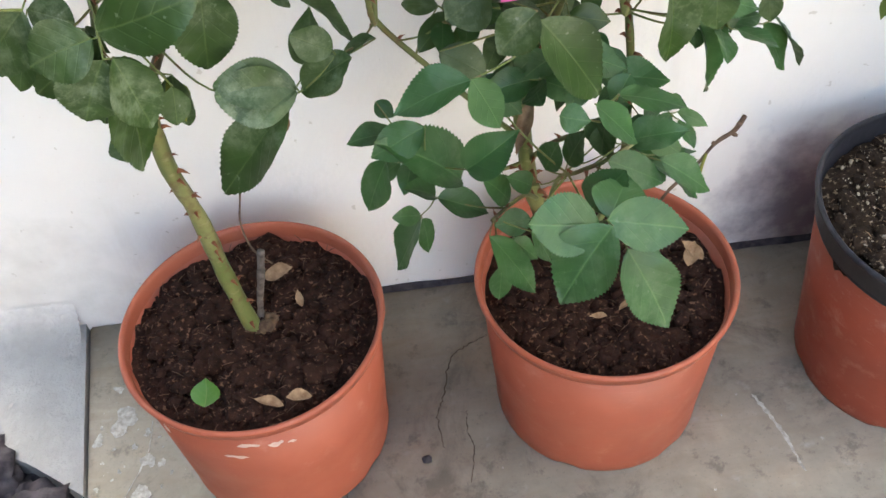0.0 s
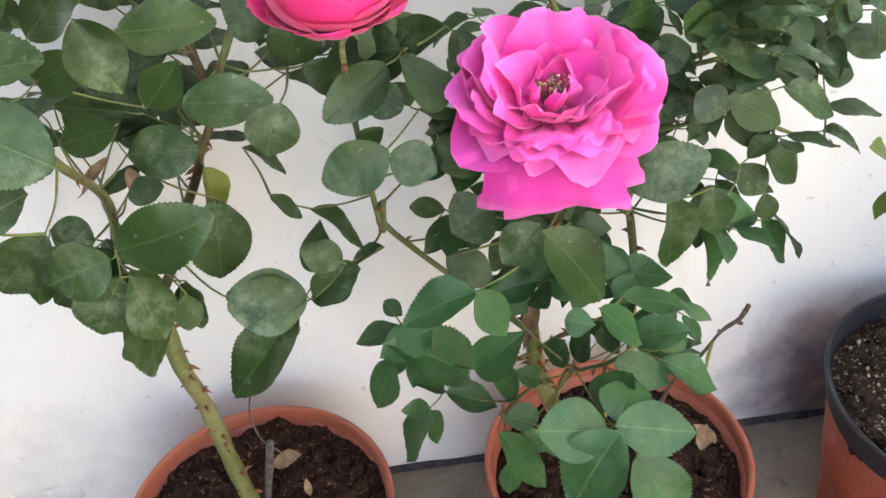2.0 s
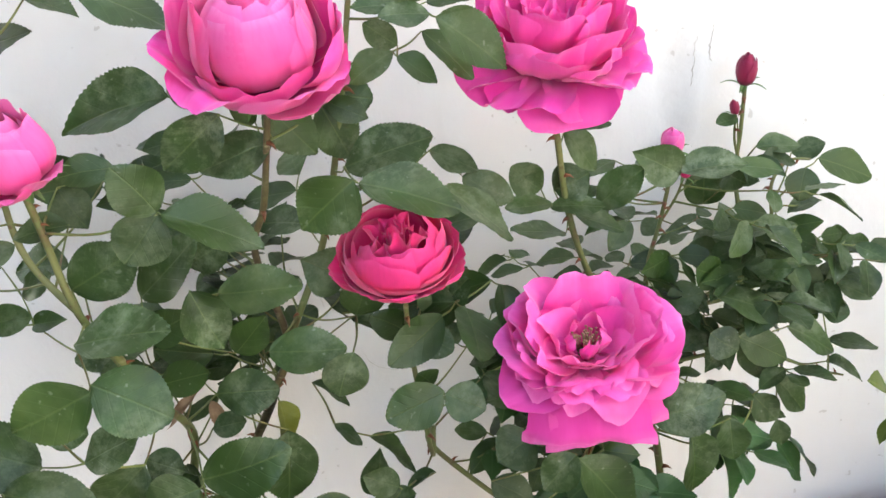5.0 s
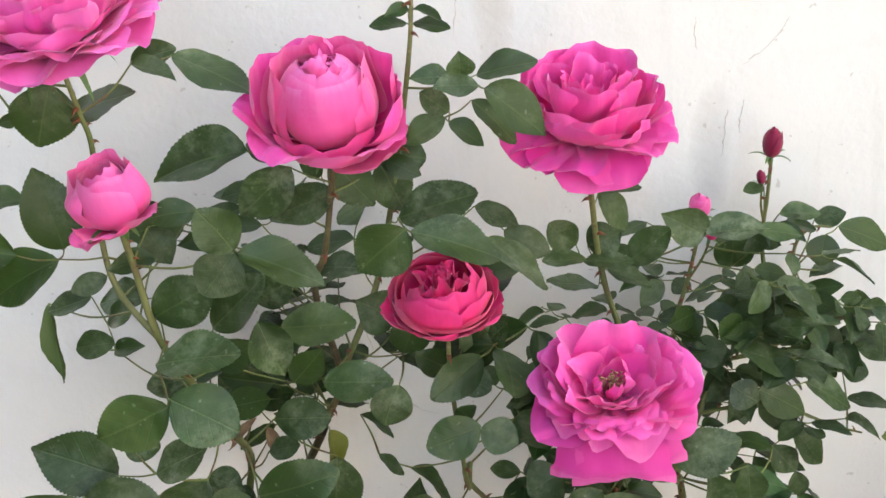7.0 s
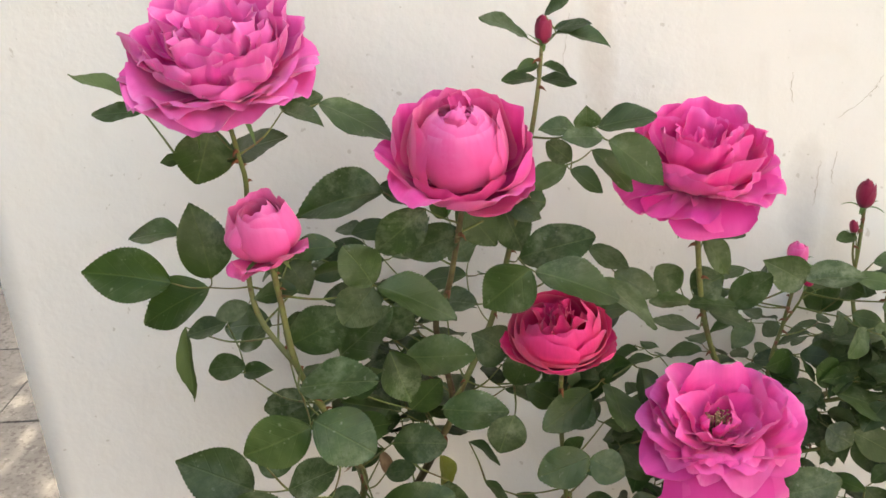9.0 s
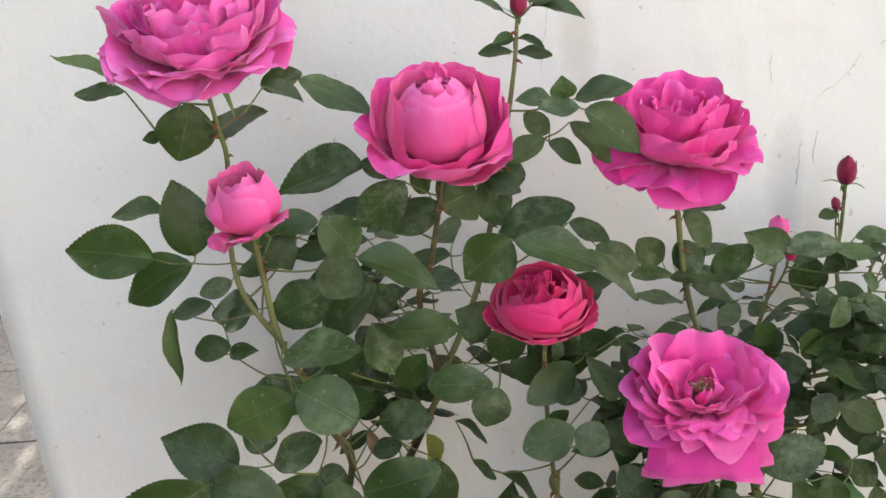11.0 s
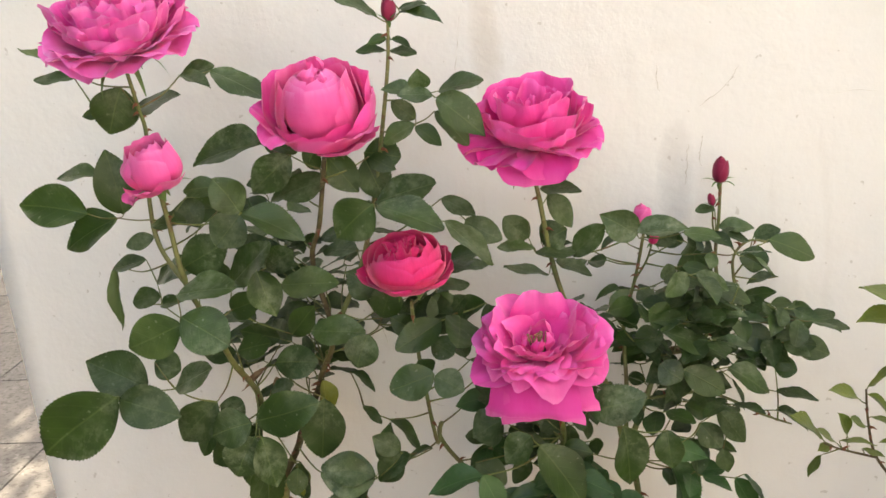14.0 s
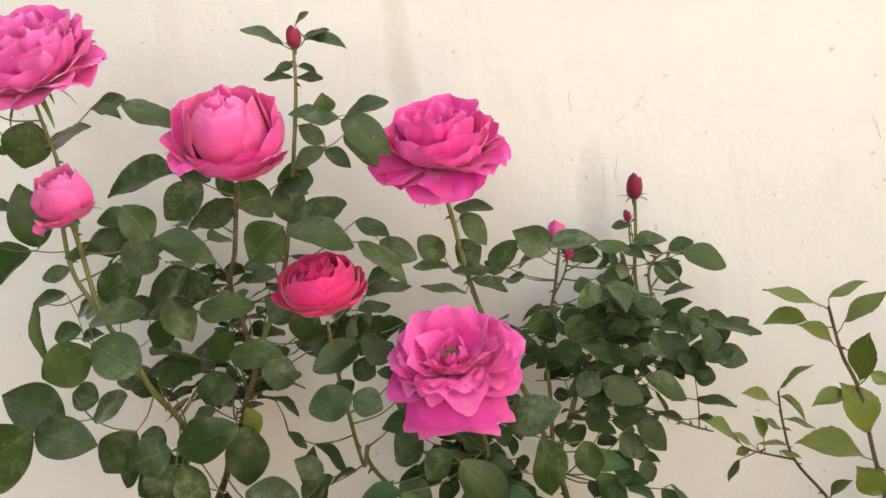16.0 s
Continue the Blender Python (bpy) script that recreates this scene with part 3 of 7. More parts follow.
POT_A, POT_B, POT_C = (-0.1135, 0.692, 0.0), (0.211, 0.697, 0.0), (0.534, 0.690, 0.0)
pot_a = flower_pot(POT_A, 0.4, TERRACOTTA, TERRACOTTA, SOIL, 0.121, 0.1875, 0.103, 0.173, "orange plastic flower pot with dark soil on the ledge", 1)
flower_pot(POT_B, 2.1, TERRACOTTA, TERRACOTTA, SOIL, 0.120, 0.1875, 0.103, 0.164, "orange plastic flower pot full of dark crumbly soil", 2)
pot_c = flower_pot(POT_C, 1.0, OLD_TERRACOTTA, BLACK_PLASTIC, GRITTY_SOIL, 0.131, 0.226, 0.104, 0.204, "faded red flower pot with a thick black rim and gritty soil", 3, lip=0.030)


def grit(count, radius, top, seed):
    rng = random.Random(seed)
    bm = bmesh.new()
    for i in range(count):
        a, r = rng.uniform(0, 2 * math.pi), radius * math.sqrt(rng.random())
        s = rng.uniform(0.0008, 0.0012) + 0.0018 * rng.random() ** 3
        lump(bm, (r * math.cos(a), r * math.sin(a), top + rng.uniform(0.0, 0.006)), (s, s * rng.uniform(0.6, 1), s * 0.8), seed + i, 1, 0.6)
    return bm


PERLITE = plain_mat("perlite_grain", (0.40, 0.34, 0.26), (0.20, 0.145, 0.095), 0.9, 300)
tagged(part("perlite_layer", grit(620, 0.112, 0.206, 5), PERLITE, pot_c), kind="stuff")


# ---- rose plants ----
def leaf_mesh(name, seed, mat, teeth=20, fold=0.22, droop=0.16, slim=0.0, blunt=0.0, bite=1.0):
    """A toothed leaf of unit length along y and unit width along x, its face up."""
    rng = random.Random(seed)
    bm = bmesh.new()
    uv = bm.loops.layers.uv.new("UVMap")
    rows, n = [], 2 * teeth
    cols = (-1.0, -0.55, 0.0, 0.55, 1.0)
    ph, tw, lop = rng.uniform(0, 6), rng.uniform(-0.12, 0.12), rng.uniform(-0.04, 0.04)
    for i in range(n + 1):
        v = i / n
        w = 0.5 * max(0.0, math.sin(math.pi * v ** (0.94 + slim + 0.12 * blunt))) ** (0.74 + slim - 0.10 * blunt + (0.42 - 0.30 * blunt) * v ** 2) * (1.06 - 0.08 * v)
        tooth = 1 + 0.014 * bite if i % 2 else 1 - 0.028 * bite
        row = []
        for c in cols:
            x = c * w * (tooth if abs(c) == 1 else 1) + lop * math.sin(math.pi * v)
            y = v + (0.012 if abs(c) == 1 and i % 2 else 0.0) - 0.05 * abs(c) * w
            z = fold * abs(x) * (1 - 0.45 * v) - droop * v * v + tw * x * v + (0.026 * math.sin(9 * v + ph + 3 * c) + 0.005 * math.sin(34 * v - 9 * w * abs(c) + ph)) * abs(c)
            row.append((bm.verts.new((x, y, z)), (0.5 + c * w, v)))
        rows.append(row)
    for a, b in zip(rows, rows[1:]):
        for k in range(4):
            quad = (a[k], a[k + 1], b[k + 1], b[k])
            f = bm.faces.new([q[0] for q in quad])
            for loop, q in zip(f.loops, quad):
                loop[uv].uv = q[1]
    return mesh_of(name, bm, mat)


def leaf_set(mat, name="leaflet", slim=0.0, teeth=20, blunt=0.0, bite=1.0):
    return [leaf_mesh(name, 10 * k + 3, mat, teeth, (0.10, 0.30, 0.18, 0.42, 0.24, 0.05)[k], (0.06, 0.20, 0.12, 0.26, 0.02, 0.16)[k], slim, blunt * (1.15, 0.7, 1, 0.35, 1.1, 0.8)[k], bite) for k in range(6)]


LEAVES = {m.name: leaf_set(m, teeth=24, blunt=b, bite=c) for m, b, c in ((LEAF, 1.15, 1.1), (FRESH_LEAF, 0.5, 1.6), (YELLOW_LEAF, 0.5, 1.0), (PALE_LEAF, 0.0, 0.8))}
LEAVES[CITRUS_LEAF.name] = leaf_set(CITRUS_LEAF, "leaf", 0.12, 9)
CANES, STALKS, DICE = {}, [], random.Random(42)


def place_leaf(name, mesh, parent, base, tip, width, facing):
    a = Vector(tip) - Vector(base)
    length = a.length
    a.normalize()
    n = Vector(facing)
    n = (n - a * n.dot(a)).normalized()
    s = a.cross(n)
    ob = new(name, mesh)
    ob.parent = parent
    m = Matrix((s * width, a * length, n * length)).transposed().to_4x4()
    m.translation = base
    ob.matrix_parent_inverse = Matrix.Identity(4)
    ob.matrix_local = parent.matrix_world.inverted() @ m if parent else m
    return ob


def rose_bush(place, label):
    ob = root("rose_bush", place, label, "rose bush", "rose bushes in pots")
    bpy.context.view_layer.update()
    CANES[ob.name] = []
    return ob


def local(parent, p):
    return Vector(p) - parent.matrix_world.translation


THORN_MESH = mesh_of("thorn", tube(bmesh.new(), [(0, 0, -0.1), (0, -0.05, 0.5), (0, -0.45, 1.0)], [0.34, 0.18, 0.02], 6), THORN)


def cane(bush, r0, r1, *pts, mat=None, thorns=0.55):
    """A cane from radius r0 to r1 in millimetres, with its thorns."""
    line = smooth_line(pts, 8)
    CANES[bush.name] += line
    n = len(line) - 1
    radii = [(r0 + (r1 - r0) * i / n) / 1000 for i in range(n + 1)]
    bm = tube(bmesh.new(), [local(bush, p) for p in line], radii, 12, 0.10 if r0 < 6 else 0.20)
    ob = part("cane", bm, mat or GREEN_CANE, bush)
    for i in range(3, n - 1, 2 if r0 < 6 else 1):
        if DICE.random() > (thorns if r0 < 6 else 0.95):
            continue
        d = (line[i + 1] - line[i - 1]).normalized()
        out = d.cross(Vector((DICE.uniform(-1, 1), DICE.uniform(-1, 1), DICE.uniform(-1, 1)))).normalized()
        size = DICE.uniform(0.0045, 0.0085) * (0.6 + 0.4 * min(1.0, radii[i] / 0.005))
        m = Matrix((d.cross(out) * size, d * size, out * size)).transposed().to_4x4()
        m.translation = local(bush, line[i]) + out * radii[i] * 0.9
        th = new("thorn", THORN_MESH)
        th.parent = ob
        th.matrix_local = m
    return ob


def leaf_stalk(bush, mat=None):
    STALKS.append({"bush": bush, "mat": mat or LEAF, "leaves": []})
    return STALKS[-1]


def leaflet(stalk, base, tip, width, facing):
    stalk["leaves"].append((Vector(base), Vector(tip), width, facing))


def grow_stalks():
    """Joins the leaflets of each leaf by a stalk to the cane beside it."""
    for st in STALKS:
        bush, leaves = st["bush"], st["leaves"]
        mid = sum((l[0] for l in leaves), Vector()) / len(leaves)
        foot = min(CANES[bush.name], key=lambda c: (c - mid).length + 0.6 * max(0.0, c.z - mid.z + 0.01))
        nodes, bm = [foot], bmesh.new()
        for base, *_ in sorted(leaves, key=lambda l: (l[0] - foot).length):
            near = min(nodes, key=lambda q: (q - base).length + 0.35 * (q - foot).length)
            gap = (base - near).length
            if gap > 0.002:
                bend = (near + base) / 2 + Vector((DICE.uniform(-0.08, 0.08), DICE.uniform(-0.08, 0.08), -0.06)) * gap
                line = smooth_line([near, bend, base], 5)
                thick = 0.0009 if gap > 0.03 else 0.0007
                tube(bm, [local(bush, p) for p in line], [thick * (1 - 0.4 * i / (len(line) - 1)) for i in range(len(line))], 6)
            nodes.append(base)
        stalk = part("leaf_stalk", bm, STALK, bush)
        bpy.context.view_layer.update()
        for base, tip, width, facing in leaves:
            mat = st["mat"]
            place_leaf("leaflet", DICE.choice(LEAVES[mat.name]), stalk, base, tip, width, facing)


def spray(bush, centre, spread, count, size=0.042, mat=None):
    """Further leaves with five leaflets each, inside the crown."""
    dice = random.Random(int(1000 * (centre[0] + 2 * centre[2])) + count)
    for _ in range(count):
        c = Vector(centre) + Vector((dice.gauss(0, 0.5) * spread[0], dice.gauss(0, 0.5) * spread[1], dice.gauss(0, 0.5) * spread[2]))
        c.z = max(c.z, centre[2] - 0.9 * spread[2])
        c.y = min(c.y, WALL_Y - 0.03)
        if c.x > 0.235 and c.z < 0.43:
            c.x -= 0.06
        foot = min(CANES[bush.name], key=lambda q: (q - c).length)
        way = c - foot
        way.z *= 0.5
        way = (way + Vector((0, -0.01, 0.004))).normalized()
        side = way.cross(Vector((0, 0, 1))).normalized()
        face = (Vector((0, -0.45, 0.9)) + 0.65 * Vector((dice.uniform(-1, 1), dice.uniform(-1, 1), dice.uniform(-1, 1)))).normalized()
        st, s = leaf_stalk(bush, mat), size * dice.uniform(0.75, 1.15)
        for along, across in ((0.0, 1), (0.0, -1), (0.85, 1), (0.85, -1), (1.25, 0)):
            if dice.random() < 0.12:
                continue
            base = c + way * along * s * 0.8 + side * across * s * 0.1
            d = (way * (0.55 if across else 1) + side * across * 0.85 + Vector((0, 0, dice.uniform(-0.5, 0.05)))).normalized()
            length = s * (0.8 if along < 0.5 else 1.0) * dice.uniform(0.85, 1.15)
            tip = base + d * length
            tip.y = min(tip.y, WALL_Y - 0.008)
            leaflet(st, base, tip, length * dice.uniform(0.53, 0.66), face)


# ---- blooms ----
def petal(parent, mat, turn, L, W, a0, a1, r0=0.002, z0=0.0, cup=0.8, curl=0.0, ruffle=0.0, tipness=0.03, seed=0, lean=0.0, wild=1.0, square=0.0):
    """One petal: length, width, opening angles at its foot and tip (degrees from the flower's axis), hollow across, rolled-back edge, ruffle."""
    rng = random.Random(seed)
    bm = bmesh.new()
    uv = bm.loops.layers.uv.new("UVMap")
    nu, nv = 10, 11
    rc = W / (2 * max(cup, 0.05))
    k1, k2, p1, p2 = rng.uniform(2.5, 4.5), rng.uniform(5, 8), rng.uniform(0, 6), rng.uniform(0, 6)
    skew, crease, roll = wild * rng.uniform(-0.12, 0.12), rng.uniform(-0.05, 0.07), rng.uniform(-0.16, 0.16)
    grid = []
    for j in range(nu + 1):
        u = 2 * j / nu - 1
        col, r, z = [], r0, z0
        reach = L * (1 - (1 - square) * (0.11 * u * u + 0.15 * u ** 4) + 0.10 * square * u ** 4 - tipness * abs(u) + 0.03 * math.sin(k1 * u * 2 + p1) + skew * u * 0.4)
        for i in range(nv + 1):
            s = i / nv
            a = a0 + (a1 - a0) * s ** 1.15 + curl * max(0.0, (s - 0.62) / 0.38) ** 1.6 * (0.55 + 0.45 * abs(math.sin(k1 * u + p2)))
            a = radians(a)
            if i:
                r += reach / nv * math.sin(a)
                z += reach / nv * math.cos(a)
            half = W / 2 * (0.28 + 0.37 * square + (0.72 - 0.37 * square) * math.sin(min(s / 0.68, 1) * math.pi / 2)) * (1 - 0.13 * max(0.0, (s - 0.72) / 0.28) ** 2)
            phi = u * half / rc
            inward = Vector((-math.cos(a), 0, math.sin(a)))
            p = Vector((r, 0, z)) + Vector((0, 1, 0)) * rc * math.sin(phi) + inward * rc * (1 - math.cos(phi))
            p += inward * W * ruffle * s ** 2.5 * (0.6 * math.sin(k1 * u * 1.5 + p1) + 0.4 * math.sin(k2 * u + p2))
            p += wild * inward * W * (crease * math.sin(4.5 * s + p1) * (1 - abs(u)) + roll * u * s)
            p.y += lean * s * s * L
            col.append((bm.verts.new(p), (u * 0.5 + 0.5, s)))
        grid.append(col)
    for a, b in zip(grid, grid[1:]):
        for i in range(nv):
            quad = (a[i], b[i], b[i + 1], a[i + 1])
            f = bm.faces.new([q[0] for q in quad])
            for loop, q in zip(f.loops, quad):
                loop[uv].uv = q[1]
    ob = part("petal", bm, mat, parent)
    ob.rotation_euler = (0, 0, turn)
    return ob


def calyx(bush, name, place, axis, size, sepals=5, open_=150.0, label="", reach=1.1, first=98.0):
    """The green cup below a flower with its sepals: the part that carries the petals."""
    bm = bmesh.new()
    rows = spin(bm, [(0.12 * size, -0.62 * size), (0.16 * size, -0.45 * size), (0.23 * size, -0.22 * size), (0.20 * size, -0.03 * size), (0.24 * size, 0.02 * size), (0.05 * size, 0.05 * size)], 14)
    bm.faces.new(rows[0][::-1])
    bm.faces.new(rows[-1])
    for k in range(sepals):
        t = 2 * math.pi * k / sepals + 0.4
        d, side = Vector((math.cos(t), math.sin(t), 0)), Vector((-math.sin(t), math.cos(t), 0))
        prev, r, z = None, 0.2 * size, 0.0
        for i in range(7):
            s = i / 6
            a = radians(first + (open_ - first) * s)
            if i:
                r += reach * size / 6 * math.sin(a)
                z += reach * size / 6 * math.cos(a)
            w = size * 0.17 * (1 - s) ** 0.7 + 0.0003
            c = d * r + Vector((0, 0, z))
            row = [bm.verts.new(c - side * w), bm.verts.new(c + Vector((0, 0, -0.06 * size)) * (1 - s)), bm.verts.new(c + side * w)]
            if prev:
                for q in (0, 1):
                    bm.faces.new((prev[q], prev[q + 1], row[q + 1], row[q]))
            prev = row
    ob = part(name, bm, SEPAL, bush, label)
    z = Vector(axis).normalized()
    x = Vector((1, 0, 0)) - z * z.x
    x.normalize()
    y = z.cross(x)
    m = Matrix((x, y, z)).transposed().to_4x4()
    m.translation = local(bush, place)
    ob.matrix_local = m
    return ob


def ring(flower, mat, count, L, W, a0, a1, start=0.0, seed=1, jitter=0.12, **kw):
    """A ring of petals round the axis."""
    rng = random.Random(seed)
    for k in range(count):
        j = lambda: 1 + rng.uniform(-jitter, jitter)
        petal(flower, mat, start + 2 * math.pi * (k + rng.uniform(-0.12, 0.12)) / count, L * j(), W * j(), a0 + rng.uniform(-5, 5), a1 + rng.uniform(-9, 9) * (1 + 6 * max(0.0, jitter - 0.1)), seed=seed * 100 + k, **kw)


def stamens(flower, R, seed):
    rng = random.Random(seed)
    bm = bmesh.new()
    for k in range(34):
        t, r = rng.uniform(0, 6.28), R * rng.uniform(0.02, 0.14)
        h = R * rng.uniform(0.16, 0.30)
        p = Vector((r * math.cos(t), r * math.sin(t), 0.06 * R))
        q = p * 1.5 + Vector((0, 0, h))
        tube(bm, [p, (p + q) / 2, q], [0.0004, 0.0003, 0.0003], 4)
        lump(bm, q, (0.0009, 0.0009, 0.0008), seed + k, 1, 0.3)
    tagged(part("stamen_tuft", bm, STAMEN, flower, "tan stamens in the open heart"), kind="stuff")


def wrap_petal(parent, mat, turn, R, zc, half, lo, hi, tall=1.1, lip=0.10, spiral=0.05, wave=0.05, seed=0, rounding=1.0):
    """A petal that hugs a ball of radius R round height zc, from latitude lo to its wavy rim at hi (degrees)."""
    rng = random.Random(seed)
    bm = bmesh.new()
    uv = bm.loops.layers.uv.new("UVMap")
    nu, nv = 16, 12
    k1, p1, p2, skew = rng.uniform(2.0, 3.6), rng.uniform(0, 6), rng.uniform(0, 6), rng.uniform(-9, 9)
    grid = []
    for j in range(nu + 1):
        u = 2 * j / nu - 1
        top = hi - rounding * (10 * u * u + 14 * u ** 4) + skew * u + 60 * wave * math.sin(k1 * u + p1) + 22 * wave * math.sin(3.1 * k1 * u + p2)
        col = []
        for i in range(nv + 1):
            s = i / nv
            lat, lon = radians(lo + (top - lo) * s), u * radians(half) * (0.35 + 0.65 * math.sin(min(s / 0.6, 1) * math.pi / 2))
            edge = max(0.0, (s - 0.70) / 0.30) ** 2
            r = R * (1 + spiral * u + lip * edge * (0.6 + 0.4 * math.sin(2.2 * k1 * u + p2)) + 0.5 * lip * abs(u) ** 4 * s + 0.025 * math.sin(3 * u + 4 * s + p1))
            p = (r * math.cos(lat) * math.cos(lon), r * math.cos(lat) * math.sin(lon), zc + math.sin(lat) * (tall * r if lat > 0 else min(tall * r, zc)))
            col.append((bm.verts.new(p), (u * 0.5 + 0.5, s)))
        grid.append(col)
    for a, b in zip(grid, grid[1:]):
        for i in range(nv):
            quad = (a[i], b[i], b[i + 1], a[i + 1])
            f = bm.faces.new([q[0] for q in quad])
            for loop, q in zip(f.loops, quad):
                loop[uv].uv = q[1]
    ob = part("petal", bm, mat, parent)
    ob.rotation_euler = (0, 0, turn)
    return ob


def along(pts, s):
    """A smooth value or point at s (0 to 1) through evenly spaced ones."""
    n = len(pts) - 1
    i = min(int(s * n), n - 1)
    t = s * n - i
    p0, p1, p2, p3 = pts[max(i - 1, 0)], pts[i], pts[i + 1], pts[min(i + 2, n)]
    return 0.5 * (2 * p1 + (p2 - p0) * t + (2 * p0 - 5 * p1 + 4 * p2 - p3) * t * t + (3 * p1 - p0 - 3 * p2 + p3) * t ** 3)


def shaped_petal(parent, mat, turn, R, spine, widths, cup=0.7, tip=0.22, frill=0.05, crumple=0.05, lean=0.0, twist=0.0, roll=0.0, pleat=0.10, seed=0):
    """A petal swept along a spine of (radius, height) pairs with its widths, all in shares of R: hollow across by cup (radians at its
    edge), its end rounded by tip, with a wavy rim, soft dents, a few folds along it and a lip rolled outwards."""
    rng = random.Random(seed * 7 + 3)
    bm = bmesh.new()
    uv = bm.loops.layers.uv.new("UVMap")
    nu, nv = 14, 13
    rs, zs, ws = [p[0] for p in spine], [p[1] for p in spine], list(widths)
    k1, p1, p2, p3 = rng.uniform(2.2, 3.6), rng.uniform(0, 6), rng.uniform(0, 6), rng.uniform(0, 6)
    grid = []
    for j in range(nu + 1):
        u = 2 * j / nu - 1
        col = []
        end = 1 - tip * (0.30 * u * u + 0.80 * u ** 6) + frill * (0.42 * math.sin(k1 * u * 1.7 + p1) + 0.16 * math.sin(k1 * u * 4.1 + p2)) * 0.8 + 0.10 * frill * rng.uniform(-1, 1)
        for i in range(nv + 1):
            q = max(0.0, min(1.08, end * i / nv))
            qq = min(q, 1.0)
            r, z, w = along(rs, qq), along(zs, qq), along(ws, qq)
            tr, tz = along(rs, min(qq + 0.02, 1.0)) - along(rs, max(qq - 0.02, 0.0)), along(zs, min(qq + 0.02, 1.0)) - along(zs, max(qq - 0.02, 0.0))
            ln = math.hypot(tr, tz) or 1.0
            tr, tz = tr / ln, tz / ln
            r, z = r + tr * (q - qq) * 1.2, z + tz * (q - qq) * 1.2
            phi = u * cup
            out = w / 2 * (1 - math.cos(phi)) / max(abs(cup), 0.01)
            out += frill * w * q ** 2.2 * (0.9 * math.sin(k1 * u * 1.5 + p3) + 0.75 * math.sin(k1 * u * 3.3 + p1) * abs(u))
            v = Vector((u * 1.5, q * 1.7, seed * 3.7))
            out += crumple * (0.35 + 0.65 * q) * (noise.noise(v) + 0.45 * noise.noise(v * 2.6))
            out += pleat * w * q * (abs((u * 1.9 + p2) % 1.0 - 0.5) - 0.25) * (1.3 - abs(u))
            out += twist * u * q * w - roll * max(0.0, (q - 0.66) / 0.34) ** 2 * (0.7 + 0.3 * math.sin(k1 * u + p2))
            if cup < 0:
                out = -out
            y = w / 2 * math.sin(phi) / (cup or 0.01) + lean * q * q
            col.append((bm.verts.new(Vector((r - tz * out, y, z + tr * out)) * R), (u * 0.5 + 0.5, q)))
        grid.append(col)
    for a, b in zip(grid, grid[1:]):
        for i in range(nv):
            quad = (a[i], b[i], b[i + 1], a[i + 1])
            f = bm.faces.new([p[0] for p in quad])
            for loop, p in zip(f.loops, quad):
                loop[uv].uv = p[1]
    ob = part("petal", bm, mat, parent)
    ob.rotation_euler = (0, 0, turn)
    return ob


def whorl(f, mat, R, count, start, spine, widths, seed, spread=0.16, **kw):
    """A loose ring of petals of one kind, no two quite alike."""
    rng = random.Random(seed)
    for k in range(count):
        g, h = 1 + rng.uniform(-spread, spread), rng.uniform(-spread, spread)
        shaped_petal(f, mat, start + 2 * math.pi * (k + rng.uniform(-0.22, 0.22)) / count, R, [(r * g, z * (1 + 0.5 * h)) for r, z in spine], [w * (1 + h) for w in widths],
                     twist=rng.uniform(-0.12, 0.12), lean=rng.uniform(-0.08, 0.08), seed=seed * 13 + k, **kw)


